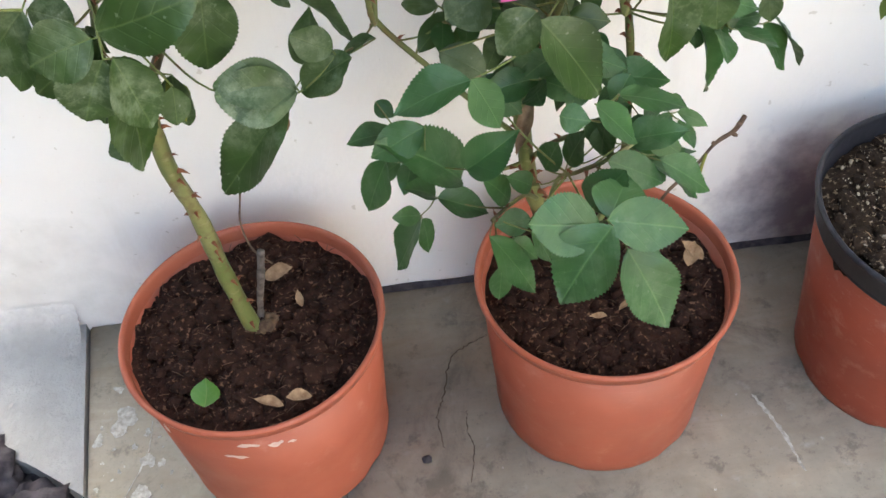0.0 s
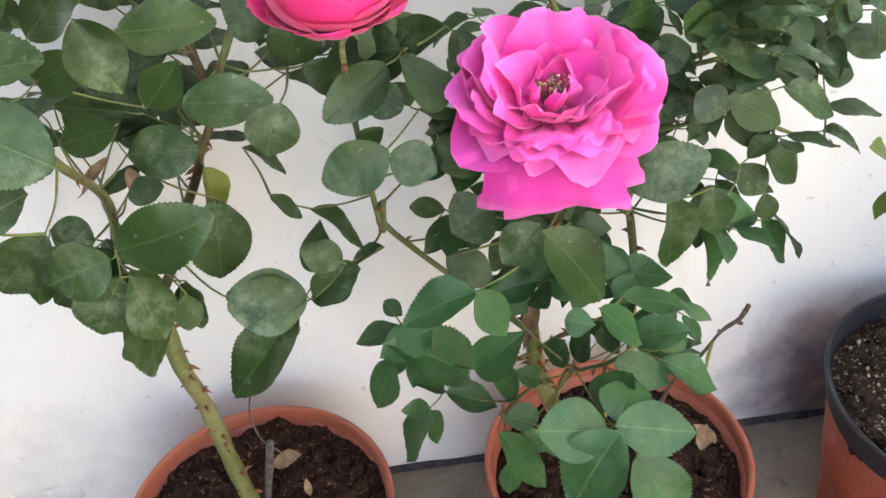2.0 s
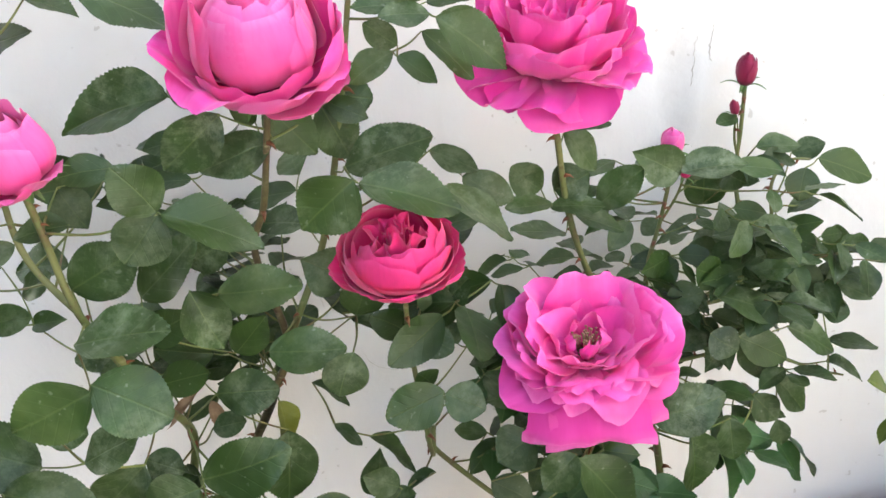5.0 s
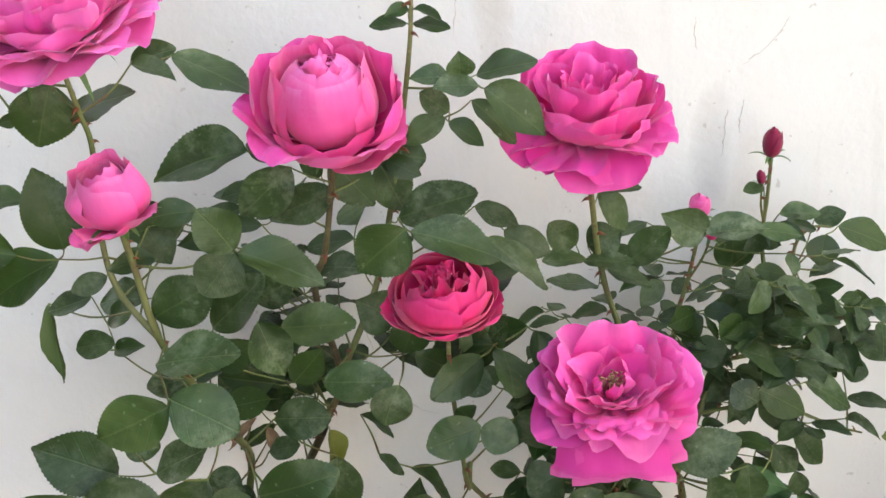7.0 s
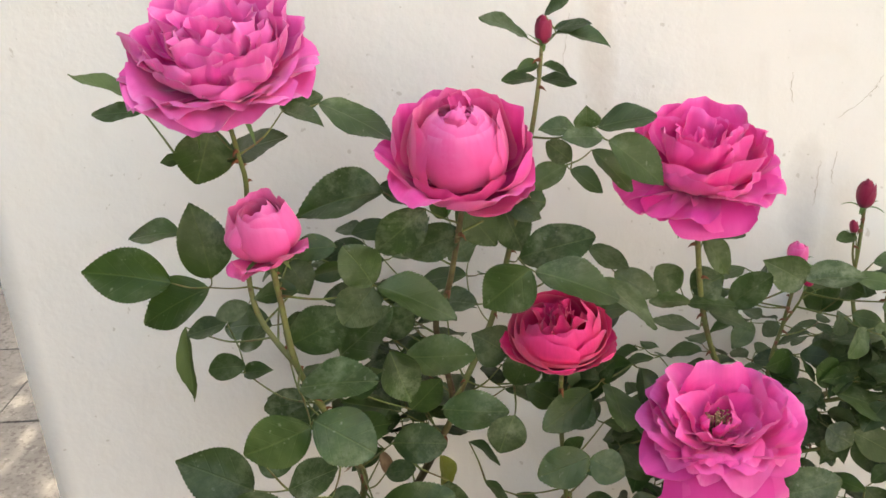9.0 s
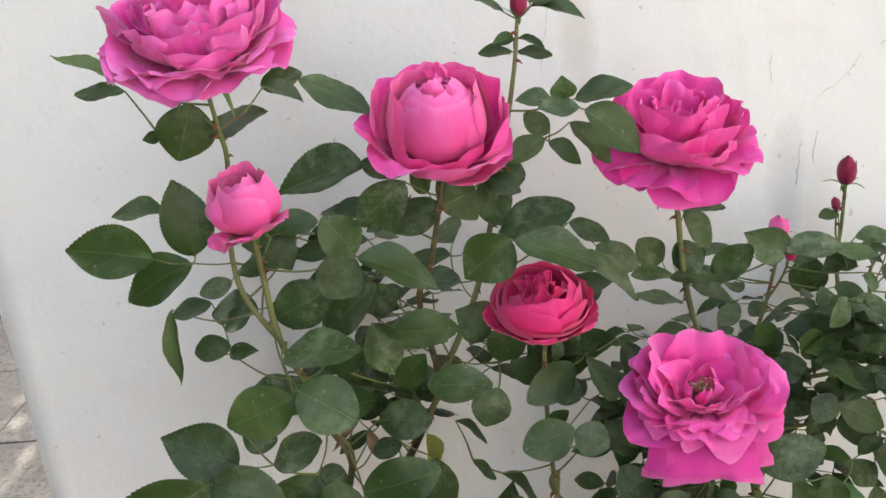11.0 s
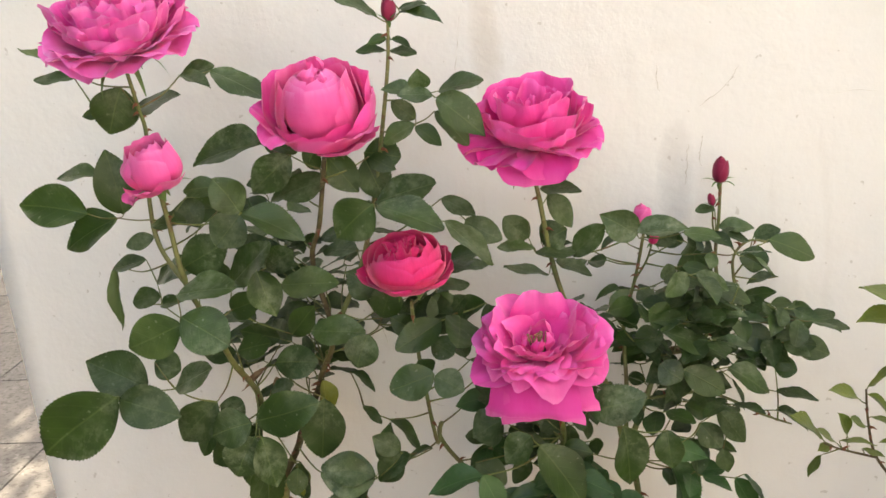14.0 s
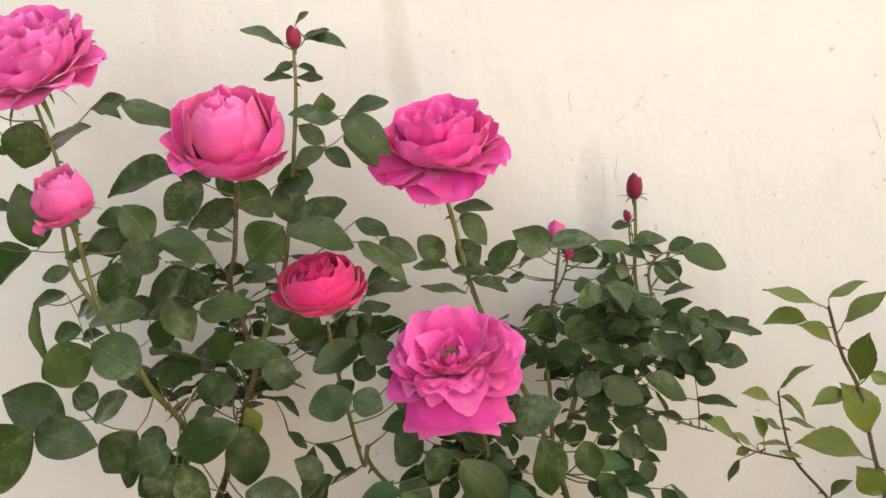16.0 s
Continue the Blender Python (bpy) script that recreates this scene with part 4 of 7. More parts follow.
def globe_rose(bush, place, axis, R, mats, label, seed):
    """A cupped rose: a ball of wrapped petals with a crinkled heart, between shells that stand off and wide guard petals."""
    f = calyx(bush, "bloom", place, axis, R * 0.34, label=label)
    inner, mid, outer = mats
    # crinkled heart
    whorl(f, inner, R, 7, 0.4, [(0.03, 0.85), (0.08, 1.06), (0.09, 1.18), (0.06, 1.25)], (0.14, 0.2, 0.24, 0.2), seed, 0.3, cup=1.3, frill=0.16, crumple=0.07)
    whorl(f, inner, R, 10, 0.1, [(0.12, 0.80), (0.22, 1.02), (0.25, 1.16), (0.17, 1.23)], (0.2, 0.30, 0.34, 0.30), seed + 1, 0.25, cup=1.1, frill=0.14, crumple=0.07)
    for k, (turn, hi, size) in enumerate(((-0.6, 62, 0.51), (1.5, 64, 0.50), (3.4, 62, 0.51))):
        wrap_petal(f, mid, turn, size * R, 0.68 * R, 74, -70, hi, 1.12, -0.04, 0.05, 0.05, seed + 10 + k, 0.3)
    for k, (turn, hi, size, half) in enumerate(((-1.45, 38, 0.575, 98), (-2.85, 48, 0.555, 70), (0.25, 52, 0.55, 66), (1.5, 56, 0.54, 66), (2.5, 56, 0.55, 60))):
        wrap_petal(f, mid, turn, size * R, 0.66 * R, half, -78, hi, 1.10, -0.03, 0.03, 0.03, seed + 20 + k, 0.25)
    # shells that stand off the ball
    shells = ((2.75, 0.62, 1.20, 1.20, 1.0), (3.22, 0.63, 1.04, 0.90, 1.0), (0.42, 0.61, 1.18, 1.15, 1.0), (-0.02, 0.62, 1.02, 0.95, 1.1), (1.1, 0.68, 1.18, 1.40, 0.9), (2.1, 0.68, 1.20, 1.40, 0.9))
    for k, (turn, r, z, w, cup) in enumerate(shells):
        shaped_petal(f, mid, turn, R, [(0.12, 0.02), (0.56, 0.20), (r + 0.04, 0.62), (0.80 * r, z)], (0.45, w, 1.1 * w, w), cup, 0.18, 0.035, 0.05, roll=0.06, seed=seed + 30 + k)
    for k, (turn, r, z) in enumerate(((0.75, 0.82, 1.04), (1.6, 0.76, 1.10), (2.5, 0.82, 1.06))):
        shaped_petal(f, outer, turn, R, [(0.12, 0.0), (0.62, 0.16), (r + 0.04, 0.58), (0.90 * r, z)], (0.5, 1.3, 1.5, 1.4), 0.85, 0.16, 0.035, 0.05, roll=0.12, seed=seed + 40 + k)
    # guard petals: one to each side, two folded down in front over a low one that hugs the ball
    shaped_petal(f, outer, -1.57, R, [(0.10, 0.0), (0.50, 0.06), (0.64, 0.28), (0.72, 0.40)], (0.5, 1.2, 1.4, 1.2), 0.9, 0.20, 0.03, 0.04, seed=seed + 55)
    shaped_petal(f, outer, 3.02, R, [(0.10, 0.0), (0.58, 0.10), (0.90, 0.42), (1.12, 0.62)], (0.5, 1.10, 1.15, 0.62), 0.62, 0.40, 0.03, 0.05, seed=seed + 50, roll=0.04)
    shaped_petal(f, outer, -2.36, R, [(0.08, -0.02), (0.52, 0.03), (0.74, 0.30), (0.98, 0.36)], (0.5, 1.15, 1.30, 1.00), 0.60, 0.28, 0.025, 0.05, seed=seed + 51, roll=0.12)
    shaped_petal(f, outer, -0.80, R, [(0.08, -0.03), (0.55, -0.02), (0.78, 0.22), (0.96, 0.42)], (0.5, 1.35, 1.60, 1.40), 0.72, 0.20, 0.03, 0.05, seed=seed + 52, roll=0.12)
    shaped_petal(f, outer, -0.62, R, [(0.08, -0.05), (0.56, -0.04), (0.90, 0.08), (1.02, 0.24)], (0.5, 1.20, 1.25, 0.95), 0.55, 0.25, 0.04, 0.05, seed=seed + 54, roll=0.08)
    shaped_petal(f, outer, 0.02, R, [(0.10, 0.0), (0.64, 0.08), (0.94, 0.40), (0.90, 0.82)], (0.5, 1.25, 1.45, 1.10), 0.85, 0.26, 0.03, 0.05, seed=seed + 53, roll=0.08)
    return f


def cup_rose(bush, place, axis, R, mats, label, seed):
    """A half-open cup: upright overlapping petals, folded heart, a skirt below."""
    f = calyx(bush, "bloom", place, axis, R * 0.42, label=label)
    inner, mid, outer = mats
    ring(f, inner, 6, 0.50 * R, 0.42 * R, 12, -10, seed=seed, cup=1.3, ruffle=0.30, z0=0.62 * R, r0=0.12 * R, curl=35, jitter=0.3)
    ring(f, inner, 7, 0.70 * R, 0.60 * R, 34, -14, 0.3, seed=seed + 1, cup=1.2, ruffle=0.24, z0=0.40 * R, r0=0.22 * R, curl=30, jitter=0.24)
    for k in range(5):
        wrap_petal(f, inner, 0.4 + 1.26 * k, 0.74 * R, 0.62 * R, 52, -75, 34 + 6 * math.sin(2.1 * k), 1.0, -0.06, 0.07, 0.13, seed + 10 + k, 0.5)
    for k, (turn, hi) in enumerate(((-2.2, 20), (-0.95, 12), (0.4, 30), (1.7, 32), (2.9, 28))):
        wrap_petal(f, mid, turn, 0.85 * R, 0.60 * R, 56, -75, hi, 0.96, 0.02, 0.06, 0.10, seed + 20 + k, 0.6)
    for k, (turn, hi) in enumerate(((-1.5, -6), (-2.75, 6), (-0.3, 8), (1.0, 22), (2.2, 22))):
        wrap_petal(f, mid, turn, 0.93 * R, 0.58 * R, 56, -75, hi, 0.92, 0.05, 0.06, 0.09, seed + 30 + k, 0.7)
    # skirt: a pointed petal to each side, two folded lips in front
    for k, (turn, r, z, w, roll) in enumerate(((3.35, 1.14, 0.50, 1.00, 0.06), (-2.15, 0.93, 0.42, 1.35, 0.10), (-1.10, 0.95, 0.38, 1.40, 0.10), (-0.28, 1.10, 0.46, 1.20, 0.06), (0.45, 1.05, 0.66, 1.05, 0.06), (1.5, 1.0, 0.6, 1.4, 0.06), (2.5, 1.0, 0.6, 1.3, 0.06))):
        shaped_petal(f, outer, turn, R, [(0.10, 0.0), (0.62, 0.04), (0.94 * r, 0.55 * z + 0.02), (r, z)], (0.5, w, 1.1 * w, 0.7 * w), 0.7, 0.26, 0.04, 0.05, seed=seed + 60 + k, roll=roll)
    return f


def rose_bud(bush, place, axis, R, H, mats, label, seed, peel=2, open_=120.0):
    """A bud: wrapped petals above the sepals; a large one opens, with shells loosening round it and a lip folded down."""
    f = calyx(bush, "bud", place, axis, R * (0.62 if R > 0.015 else 0.95), open_=open_, label=label, reach=1.5 if R > 0.015 else 1.7, first=35.0)
    inner, outer = mats
    big = R > 0.015
    ball, zc, tall = (0.72 * R, 0.46 * H, 0.62 * H / (0.72 * R)) if big else (0.72 * R, 0.42 * H, 0.62 * H / (0.72 * R))
    for k in range(3):
        wrap_petal(f, inner, 0.3 + 2.1 * k, 0.74 * ball, zc, 85, -70, (66 if big else 86) - 6 * k, tall * (1.22 if big else 1.34), 0.10 if big else 0.0, 0.10, 0.10 if big else 0.03, seed + k, 0.3)
    for k in range(3 if big else 4):
        wrap_petal(f, inner, 1.1 + (2.1 if big else 1.6) * k, 0.92 * ball, zc, 78, -75, 50 + 6 * math.sin(1.9 * k), tall * 1.08, 0.06, 0.08, 0.06, seed + 10 + k, 0.5 if big else 1.0)
    if not big:
        for k in range(2):
            wrap_petal(f, outer, -0.7 + 1.55 * k, 1.04 * ball, zc, 62, -80, 34 + 9 * math.sin(2.3 * k + 1), tall * 0.98, 0.10, 0.06, 0.08, seed + 20 + k)
        return f
    # broad front petal whose rim slants, side shells, a lip peeled low
    wrap_petal(f, outer, -1.70, 1.02 * ball, zc, 66, -80, 36, tall, 0.03, 0.06, 0.03, seed + 20, 0.6)
    for k, (turn, r, z, w, roll) in enumerate(((2.95, 0.90, 1.42, 1.3, 0.03), (0.35, 0.86, 1.46, 1.2, 0.08), (1.30, 0.80, 1.56, 1.3, 0.10), (2.15, 0.80, 1.54, 1.2, 0.10), (3.60, 0.92, 1.20, 0.9, 0.02))):
        shaped_petal(f, outer, turn, R, [(0.10, 0.02), (0.68, 0.28), (r, 0.78), (0.66 * r, z)], (0.5, 1.1 * w, 1.2 * w, 0.95 * w), 1.1, 0.22, 0.05, 0.05, seed=seed + 30 + k, roll=roll)
    shaped_petal(f, outer, -0.62, R, [(0.10, 0.0), (0.66, 0.16), (1.06, 0.48), (1.30, 0.66)], (0.5, 1.2, 1.0, 0.5), 0.70, 0.28, 0.06, 0.06, seed=seed + 41, roll=0.18)
    shaped_petal(f, outer, -1.75, R, [(0.10, -0.02), (0.66, 0.06), (0.98, 0.30), (1.06, 0.42)], (0.5, 1.3, 1.4, 1.0), 0.75, 0.22, 0.08, 0.06, seed=seed + 42, roll=0.16)
    shaped_petal(f, outer, -2.30, R, [(0.10, -0.02), (0.64, 0.02), (0.94, 0.06), (1.02, -0.06)], (0.5, 1.0, 0.9, 0.5), 0.60, 0.25, 0.06, 0.06, seed=seed + 43, roll=0.10)
    return f


def bowl_rose(bush, place, axis, R, mats, label, seed):
    """A blown rose: an uneven ruffled bowl round open stamens, with flat guard petals hanging below."""
    f = calyx(bush, "bloom", place, axis, R * 0.32, label=label)
    inner, guard = mats
    # small petals about the heart
    whorl(f, inner, R, 5, 0.9, [(0.12, 0.05), (0.17, 0.16), (0.19, 0.30), (0.14, 0.40)], (0.16, 0.28, 0.34, 0.26), seed, 0.3, cup=1.0, frill=0.13, crumple=0.07)
    # the fan that stands up at the back, and the lobes round the bowl
    lobes = ((1.48, 0.54, 0.66, 0.84, 0.40), (2.02, 0.48, 0.40, 0.60, 0.8), (2.50, 0.66, 0.62, 0.95, 0.5), (2.85, 0.44, 0.46, 0.62, 0.9), (0.98, 0.48, 0.38, 0.66, 0.8), (0.55, 0.64, 0.50, 0.95, 0.5), (0.12, 0.46, 0.42, 0.62, 0.9),
             (3.25, 0.60, 0.46, 0.80, 0.7), (3.75, 0.48, 0.38, 0.62, 0.9), (-0.25, 0.64, 0.42, 0.80, 0.8), (-0.66, 0.46, 0.34, 0.56, 1.0), (-1.05, 0.38, 0.30, 0.66, 0.8), (-1.95, 0.36, 0.30, 0.56, 0.9))
    for k, (turn, r, z, w, cup) in enumerate(lobes):
        shaped_petal(f, inner, turn, R, [(0.10, 0.02), (0.26, 0.06), (r * 0.80, z * 0.55), (r, z)], (0.30, 0.8 * w, 1.1 * w, 1.0 * w), cup, 0.34, 0.07, 0.10, seed=seed + 20 + k, roll=0.05, twist=0.10 * (-1) ** k)
    # outer lobes, lower and wider, bent over at the rim
    for k, (turn, r, z, w, roll) in enumerate(((1.20, 0.64, 0.22, 1.00, 0.08), (1.85, 0.66, 0.24, 1.00, 0.08), (2.45, 0.84, 0.34, 1.05, 0.10), (2.98, 0.82, 0.26, 0.95, 0.16), (3.45, 0.72, 0.18, 0.80, 0.14), (0.62, 0.84, 0.34, 1.05, 0.12),
                                               (0.12, 0.94, 0.26, 1.00, 0.18), (-0.32, 0.90, 0.16, 0.90, 0.16), (-0.10, 0.76, 0.36, 0.70, 0.10), (0.35, 0.78, 0.42, 0.70, 0.10), (2.72, 0.74, 0.42, 0.72, 0.10), (3.15, 0.74, 0.36, 0.65, 0.10))):
        shaped_petal(f, inner, turn, R, [(0.10, 0.0), (0.40, 0.0), (r * 0.86, z * 0.5), (r, z)], (0.35, 0.9 * w, 1.1 * w, 0.95 * w), 0.6, 0.34, 0.05, 0.09, seed=seed + 50 + k, roll=roll, twist=0.06 * (-1) ** k)
    # folded lips in front
    for k, (turn, r, z, w, roll, lean) in enumerate(((-2.25, 0.62, 0.22, 0.55, 0.20, 0.10), (-1.90, 0.66, 0.14, 0.72, 0.22, -0.05), (-1.50, 0.52, 0.20, 0.62, 0.18, 0.12), (-1.45, 0.74, 0.06, 1.00, 0.20, 0.0), (-1.05, 0.60, 0.18, 0.62, 0.20, -0.08),
                                                     (-0.85, 0.76, 0.08, 0.85, 0.20, 0.0), (-2.55, 0.74, 0.14, 0.70, 0.16, 0.0))):
        shaped_petal(f, inner, turn, R, [(0.10, 0.0), (0.32, 0.02), (r * 0.85, z * 0.7), (r, z)], (0.32, 0.8 * w, 1.1 * w, w), 0.6, 0.42, 0.06, 0.10, seed=seed + 80 + k, roll=roll, lean=lean, twist=0.10 * (-1) ** k)
    # guard petals: two broad ones hanging in front, one to each side
    shaped_petal(f, guard, -1.72, R, [(0.08, -0.04), (0.50, -0.08), (0.76, -0.34), (0.82, -0.49)], (0.6, 1.2, 1.34, 1.46), -0.35, -0.10, 0.02, 0.03, seed=seed + 100)
    shaped_petal(f, guard, -1.40, R, [(0.08, -0.06), (0.48, -0.11), (0.73, -0.36), (0.78, -0.53)], (0.6, 1.2, 1.30, 1.42), -0.35, -0.10, 0.02, 0.03, seed=seed + 101)
    shaped_petal(f, guard, 3.52, R, [(0.08, -0.04), (0.50, -0.03), (0.82, -0.08), (1.04, -0.12)], (0.5, 0.90, 0.80, 0.30), 0.25, 0.35, 0.02, 0.05, seed=seed + 102)
    shaped_petal(f, guard, -0.38, R, [(0.08, -0.04), (0.48, -0.04), (0.78, -0.10), (0.98, -0.18)], (0.5, 0.90, 0.84, 0.50), 0.25, 0.25, 0.02, 0.05, seed=seed + 103)
    for k, turn in enumerate((0.5, 1.5, 2.6)):
        shaped_petal(f, guard, turn, R, [(0.08, -0.02), (0.45, -0.02), (0.75, 0.06), (0.86, 0.14)], (0.5, 0.95, 1.0, 0.7), 0.4, 0.25, 0.03, 0.05, seed=seed + 110 + k)
    return f


def full_rose(bush, place, axis, R, mats, label, seed, heart, skirt, dense=1.0):
    """A full rose: a crowd of crinkled inner petals, cupped shells round them, and a skirt of guard petals given one by one
    as (turn, reach, drop, width, roll)."""
    f = calyx(bush, "bloom", place, axis, R * 0.32, label=label, reach=2.3, open_=168.0)
    inner, mid, outer = mats
    for k, (count, r, z, w, frill) in enumerate(heart):
        whorl(f, inner, R, int(count * dense), 0.7 * k, [(0.06 + 0.3 * r, 0.18), (0.8 * r, 0.3 * z + 0.1), (1.04 * r, 0.72 * z), (r, z)], (0.5 * w, 0.9 * w, 1.15 * w, 1.15 * w), seed + k, 0.22, cup=0.95, frill=1.2 * frill, crumple=0.12, tip=0.34, roll=0.09)
    # cupped shells
    for k, (turn, r, z, w) in enumerate(((-1.35, 0.62, 0.62, 0.95), (-1.85, 0.72, 0.50, 1.00), (-2.55, 0.68, 0.64, 0.85), (-0.62, 0.68, 0.68, 0.90), (-0.95, 0.80, 0.44, 0.95), (3.05, 0.74, 0.66, 0.85), (0.05, 0.74, 0.70, 0.85),
                                         (0.75, 0.70, 0.82, 0.95), (1.45, 0.66, 0.90, 1.00), (2.20, 0.70, 0.84, 0.95), (0.42, 0.88, 0.56, 0.90), (2.75, 0.88, 0.54, 0.90), (1.2, 0.86, 0.66, 1.05), (2.0, 0.86, 0.66, 1.05))):
        shaped_petal(f, mid, turn, R, [(0.12, 0.05), (0.46, 0.12), (r * 0.96, z * 0.58), (r, z)], (0.4, 0.85 * w, 1.1 * w, 1.05 * w), 0.80, 0.26, 0.05, 0.09, seed=seed + 30 + k, roll=0.07, twist=0.07 * (-1) ** k)
    for k, (turn, reach, drop, w, roll) in enumerate(skirt):
        shaped_petal(f, outer, turn, R, [(0.10, 0.02), (0.48 * reach + 0.05, 0.06 + 0.10 * drop), (0.84 * reach, 0.10 + 0.55 * drop), (reach, 0.10 + drop)], (0.45, 0.9 * w, 1.08 * w, 1.0 * w), 0.5, 0.28, 0.05, 0.09, seed=seed + 60 + k, roll=roll, twist=0.05 * (-1) ** k)
    return f


bush_a = rose_bush((-0.111, 0.691, 0.160), "tall rose bush with dusty dark green leaves and pink blooms")
bush_b = rose_bush((0.211, 0.697, 0.155), "leafy rose bush with fresh lower leaves and pink blooms")
shrub = root("shrub", (0.53, 0.69, 0.18), "thin shrub with narrow yellowing leaves in the black-rimmed pot", "shrub")
bpy.context.view_layer.update()
CANES[shrub.name] = []
cane(bush_a, 7.6, 5.6, (-0.113, 0.690, 0.167), (-0.120, 0.687, 0.253), (-0.123, 0.683, 0.334), (-0.130, 0.680, 0.393), (-0.124, 0.672, 0.461))
cane(bush_a, 3.2, 2.0, (-0.124, 0.672, 0.461), (-0.137, 0.660, 0.500), (-0.124, 0.648, 0.562), (-0.133, 0.622, 0.610), (-0.137, 0.605, 0.648), (-0.151, 0.595, 0.695), (-0.154, 0.590, 0.750), (-0.156, 0.588, 0.782))
cane(bush_a, 3.65, 1.95, (-0.124, 0.672, 0.461), (-0.102, 0.668, 0.500), (-0.095, 0.670, 0.519), (-0.071, 0.665, 0.565), (-0.066, 0.660, 0.579), (-0.049, 0.655, 0.620), (-0.057, 0.650, 0.691), (-0.044, 0.642, 0.728), (-0.031, 0.637, 0.786), mat=DARK_CANE)
cane(bush_a, 2.1, 1.5, (-0.153, 0.600, 0.693), (-0.175, 0.610, 0.725), (-0.179, 0.615, 0.763), (-0.171, 0.615, 0.818), (-0.172, 0.612, 0.841), (-0.174, 0.607, 0.873))
cane(bush_a, 2.52, 1.34, (-0.049, 0.655, 0.620), (-0.017, 0.665, 0.683), (0.002, 0.668, 0.748), (0.015, 0.667, 0.805), (0.025, 0.666, 0.855), (0.029, 0.664, 0.888))
cane(bush_b, 2.2, 1.6, (0.136, 0.690, 0.363), (0.041, 0.690, 0.480), (0.039, 0.670, 0.521), (0.036, 0.655, 0.510), (0.032, 0.638, 0.587), (0.031, 0.628, 0.634), (0.032, 0.622, 0.662))
cane(bush_b, 7.5, 5.5, (0.174, 0.700, 0.189), (0.145, 0.695, 0.298), (0.138, 0.690, 0.342), (0.132, 0.685, 0.407))
cane(bush_b, 3.37, 2.2, (0.132, 0.685, 0.407), (0.138, 0.670, 0.438), (0.150, 0.655, 0.495), (0.151, 0.620, 0.554), (0.134, 0.600, 0.586), (0.135, 0.585, 0.609))
cane(bush_b, 3.4, 2.0, (0.174, 0.700, 0.189), (0.219, 0.715, 0.275), (0.222, 0.715, 0.385), (0.215, 0.710, 0.452), (0.210, 0.700, 0.465), (0.208, 0.700, 0.467), (0.198, 0.700, 0.527), (0.174, 0.700, 0.585), (0.156, 0.700, 0.636), (0.147, 0.698, 0.680), (0.142, 0.690, 0.724), (0.139, 0.685, 0.745))
cane(bush_b, 2.8, 1.47, (0.208, 0.700, 0.467), (0.230, 0.715, 0.518), (0.248, 0.730, 0.557), (0.284, 0.760, 0.554), (0.308, 0.790, 0.573), (0.308, 0.810, 0.623), (0.312, 0.815, 0.662), (0.314, 0.816, 0.700))
cane(bush_b, 2.24, 1.22, (0.208, 0.700, 0.467), (0.212, 0.715, 0.531), (0.212, 0.730, 0.588), (0.224, 0.737, 0.630), (0.232, 0.738, 0.668), (0.235, 0.738, 0.690))
cane(bush_b, 2.02, 0.98, (0.248, 0.730, 0.557), (0.301, 0.740, 0.563), (0.317, 0.755, 0.602), (0.317, 0.760, 0.639), (0.331, 0.765, 0.654), (0.348, 0.765, 0.653))
cane(bush_b, 1.2, 0.8, (0.310, 0.813, 0.639), (0.306, 0.812, 0.657), (0.306, 0.812, 0.675))
cane(bush_b, 1.2, 0.8, (0.224, 0.737, 0.630), (0.235, 0.736, 0.649), (0.240, 0.735, 0.664))
cane(bush_b, 1.68, 0.86, (0.230, 0.715, 0.518), (0.286, 0.710, 0.525), (0.335, 0.700, 0.506), (0.360, 0.700, 0.496))
cane(bush_b, 2.24, 1.53, (0.138, 0.690, 0.342), (0.155, 0.660, 0.387), (0.178, 0.630, 0.423), (0.185, 0.620, 0.452))
cane(bush_b, 1.96, 1.22, (0.151, 0.690, 0.264), (0.154, 0.650, 0.356), (0.159, 0.610, 0.402), (0.170, 0.580, 0.439), (0.189, 0.585, 0.446))
cane(bush_b, 1.96, 1.22, (0.146, 0.690, 0.299), (0.132, 0.660, 0.335), (0.116, 0.640, 0.346), (0.101, 0.620, 0.354))
cane(bush_b, 1.96, 1.22, (0.138, 0.690, 0.342), (0.112, 0.670, 0.356), (0.089, 0.640, 0.399), (0.060, 0.630, 0.405))
stalk = leaf_stalk(bush_a)
leaflet(stalk, (-0.229, 0.603, 0.758), (-0.287, 0.594, 0.775), 0.037, (0.26, -0.85, 0.45))
leaflet(stalk, (-0.204, 0.603, 0.753), (-0.254, 0.594, 0.735), 0.034, (-0.08, -0.79, 0.61))
leaflet(stalk, (-0.208, 0.623, 0.751), (-0.209, 0.614, 0.806), 0.035, (0.46, -0.88, -0.14))
leaflet(stalk, (-0.223, 0.623, 0.786), (-0.256, 0.614, 0.792), 0.022, (0.26, -0.34, 0.91))
leaflet(stalk, (-0.144, 0.603, 0.747), (-0.172, 0.594, 0.750), 0.018, (0.23, -0.46, 0.86))
leaflet(stalk, (-0.185, 0.623, 0.730), (-0.207, 0.614, 0.725), 0.015, (0.23, -0.86, 0.45))
stalk = leaf_stalk(bush_a)
leaflet(stalk, (-0.191, 0.627, 0.857), (-0.204, 0.618, 0.820), 0.039, (0.41, -0.91, 0.08))
leaflet(stalk, (-0.188, 0.633, 0.834), (-0.145, 0.624, 0.853), 0.029, (-0.44, -0.49, 0.75))
leaflet(stalk, (-0.219, 0.633, 0.836), (-0.227, 0.624, 0.836), 0.009, (0.75, -0.64, 0.13))
leaflet(stalk, (-0.244, 0.653, 0.865), (-0.276, 0.644, 0.868), 0.021, (0.20, -0.35, 0.91))
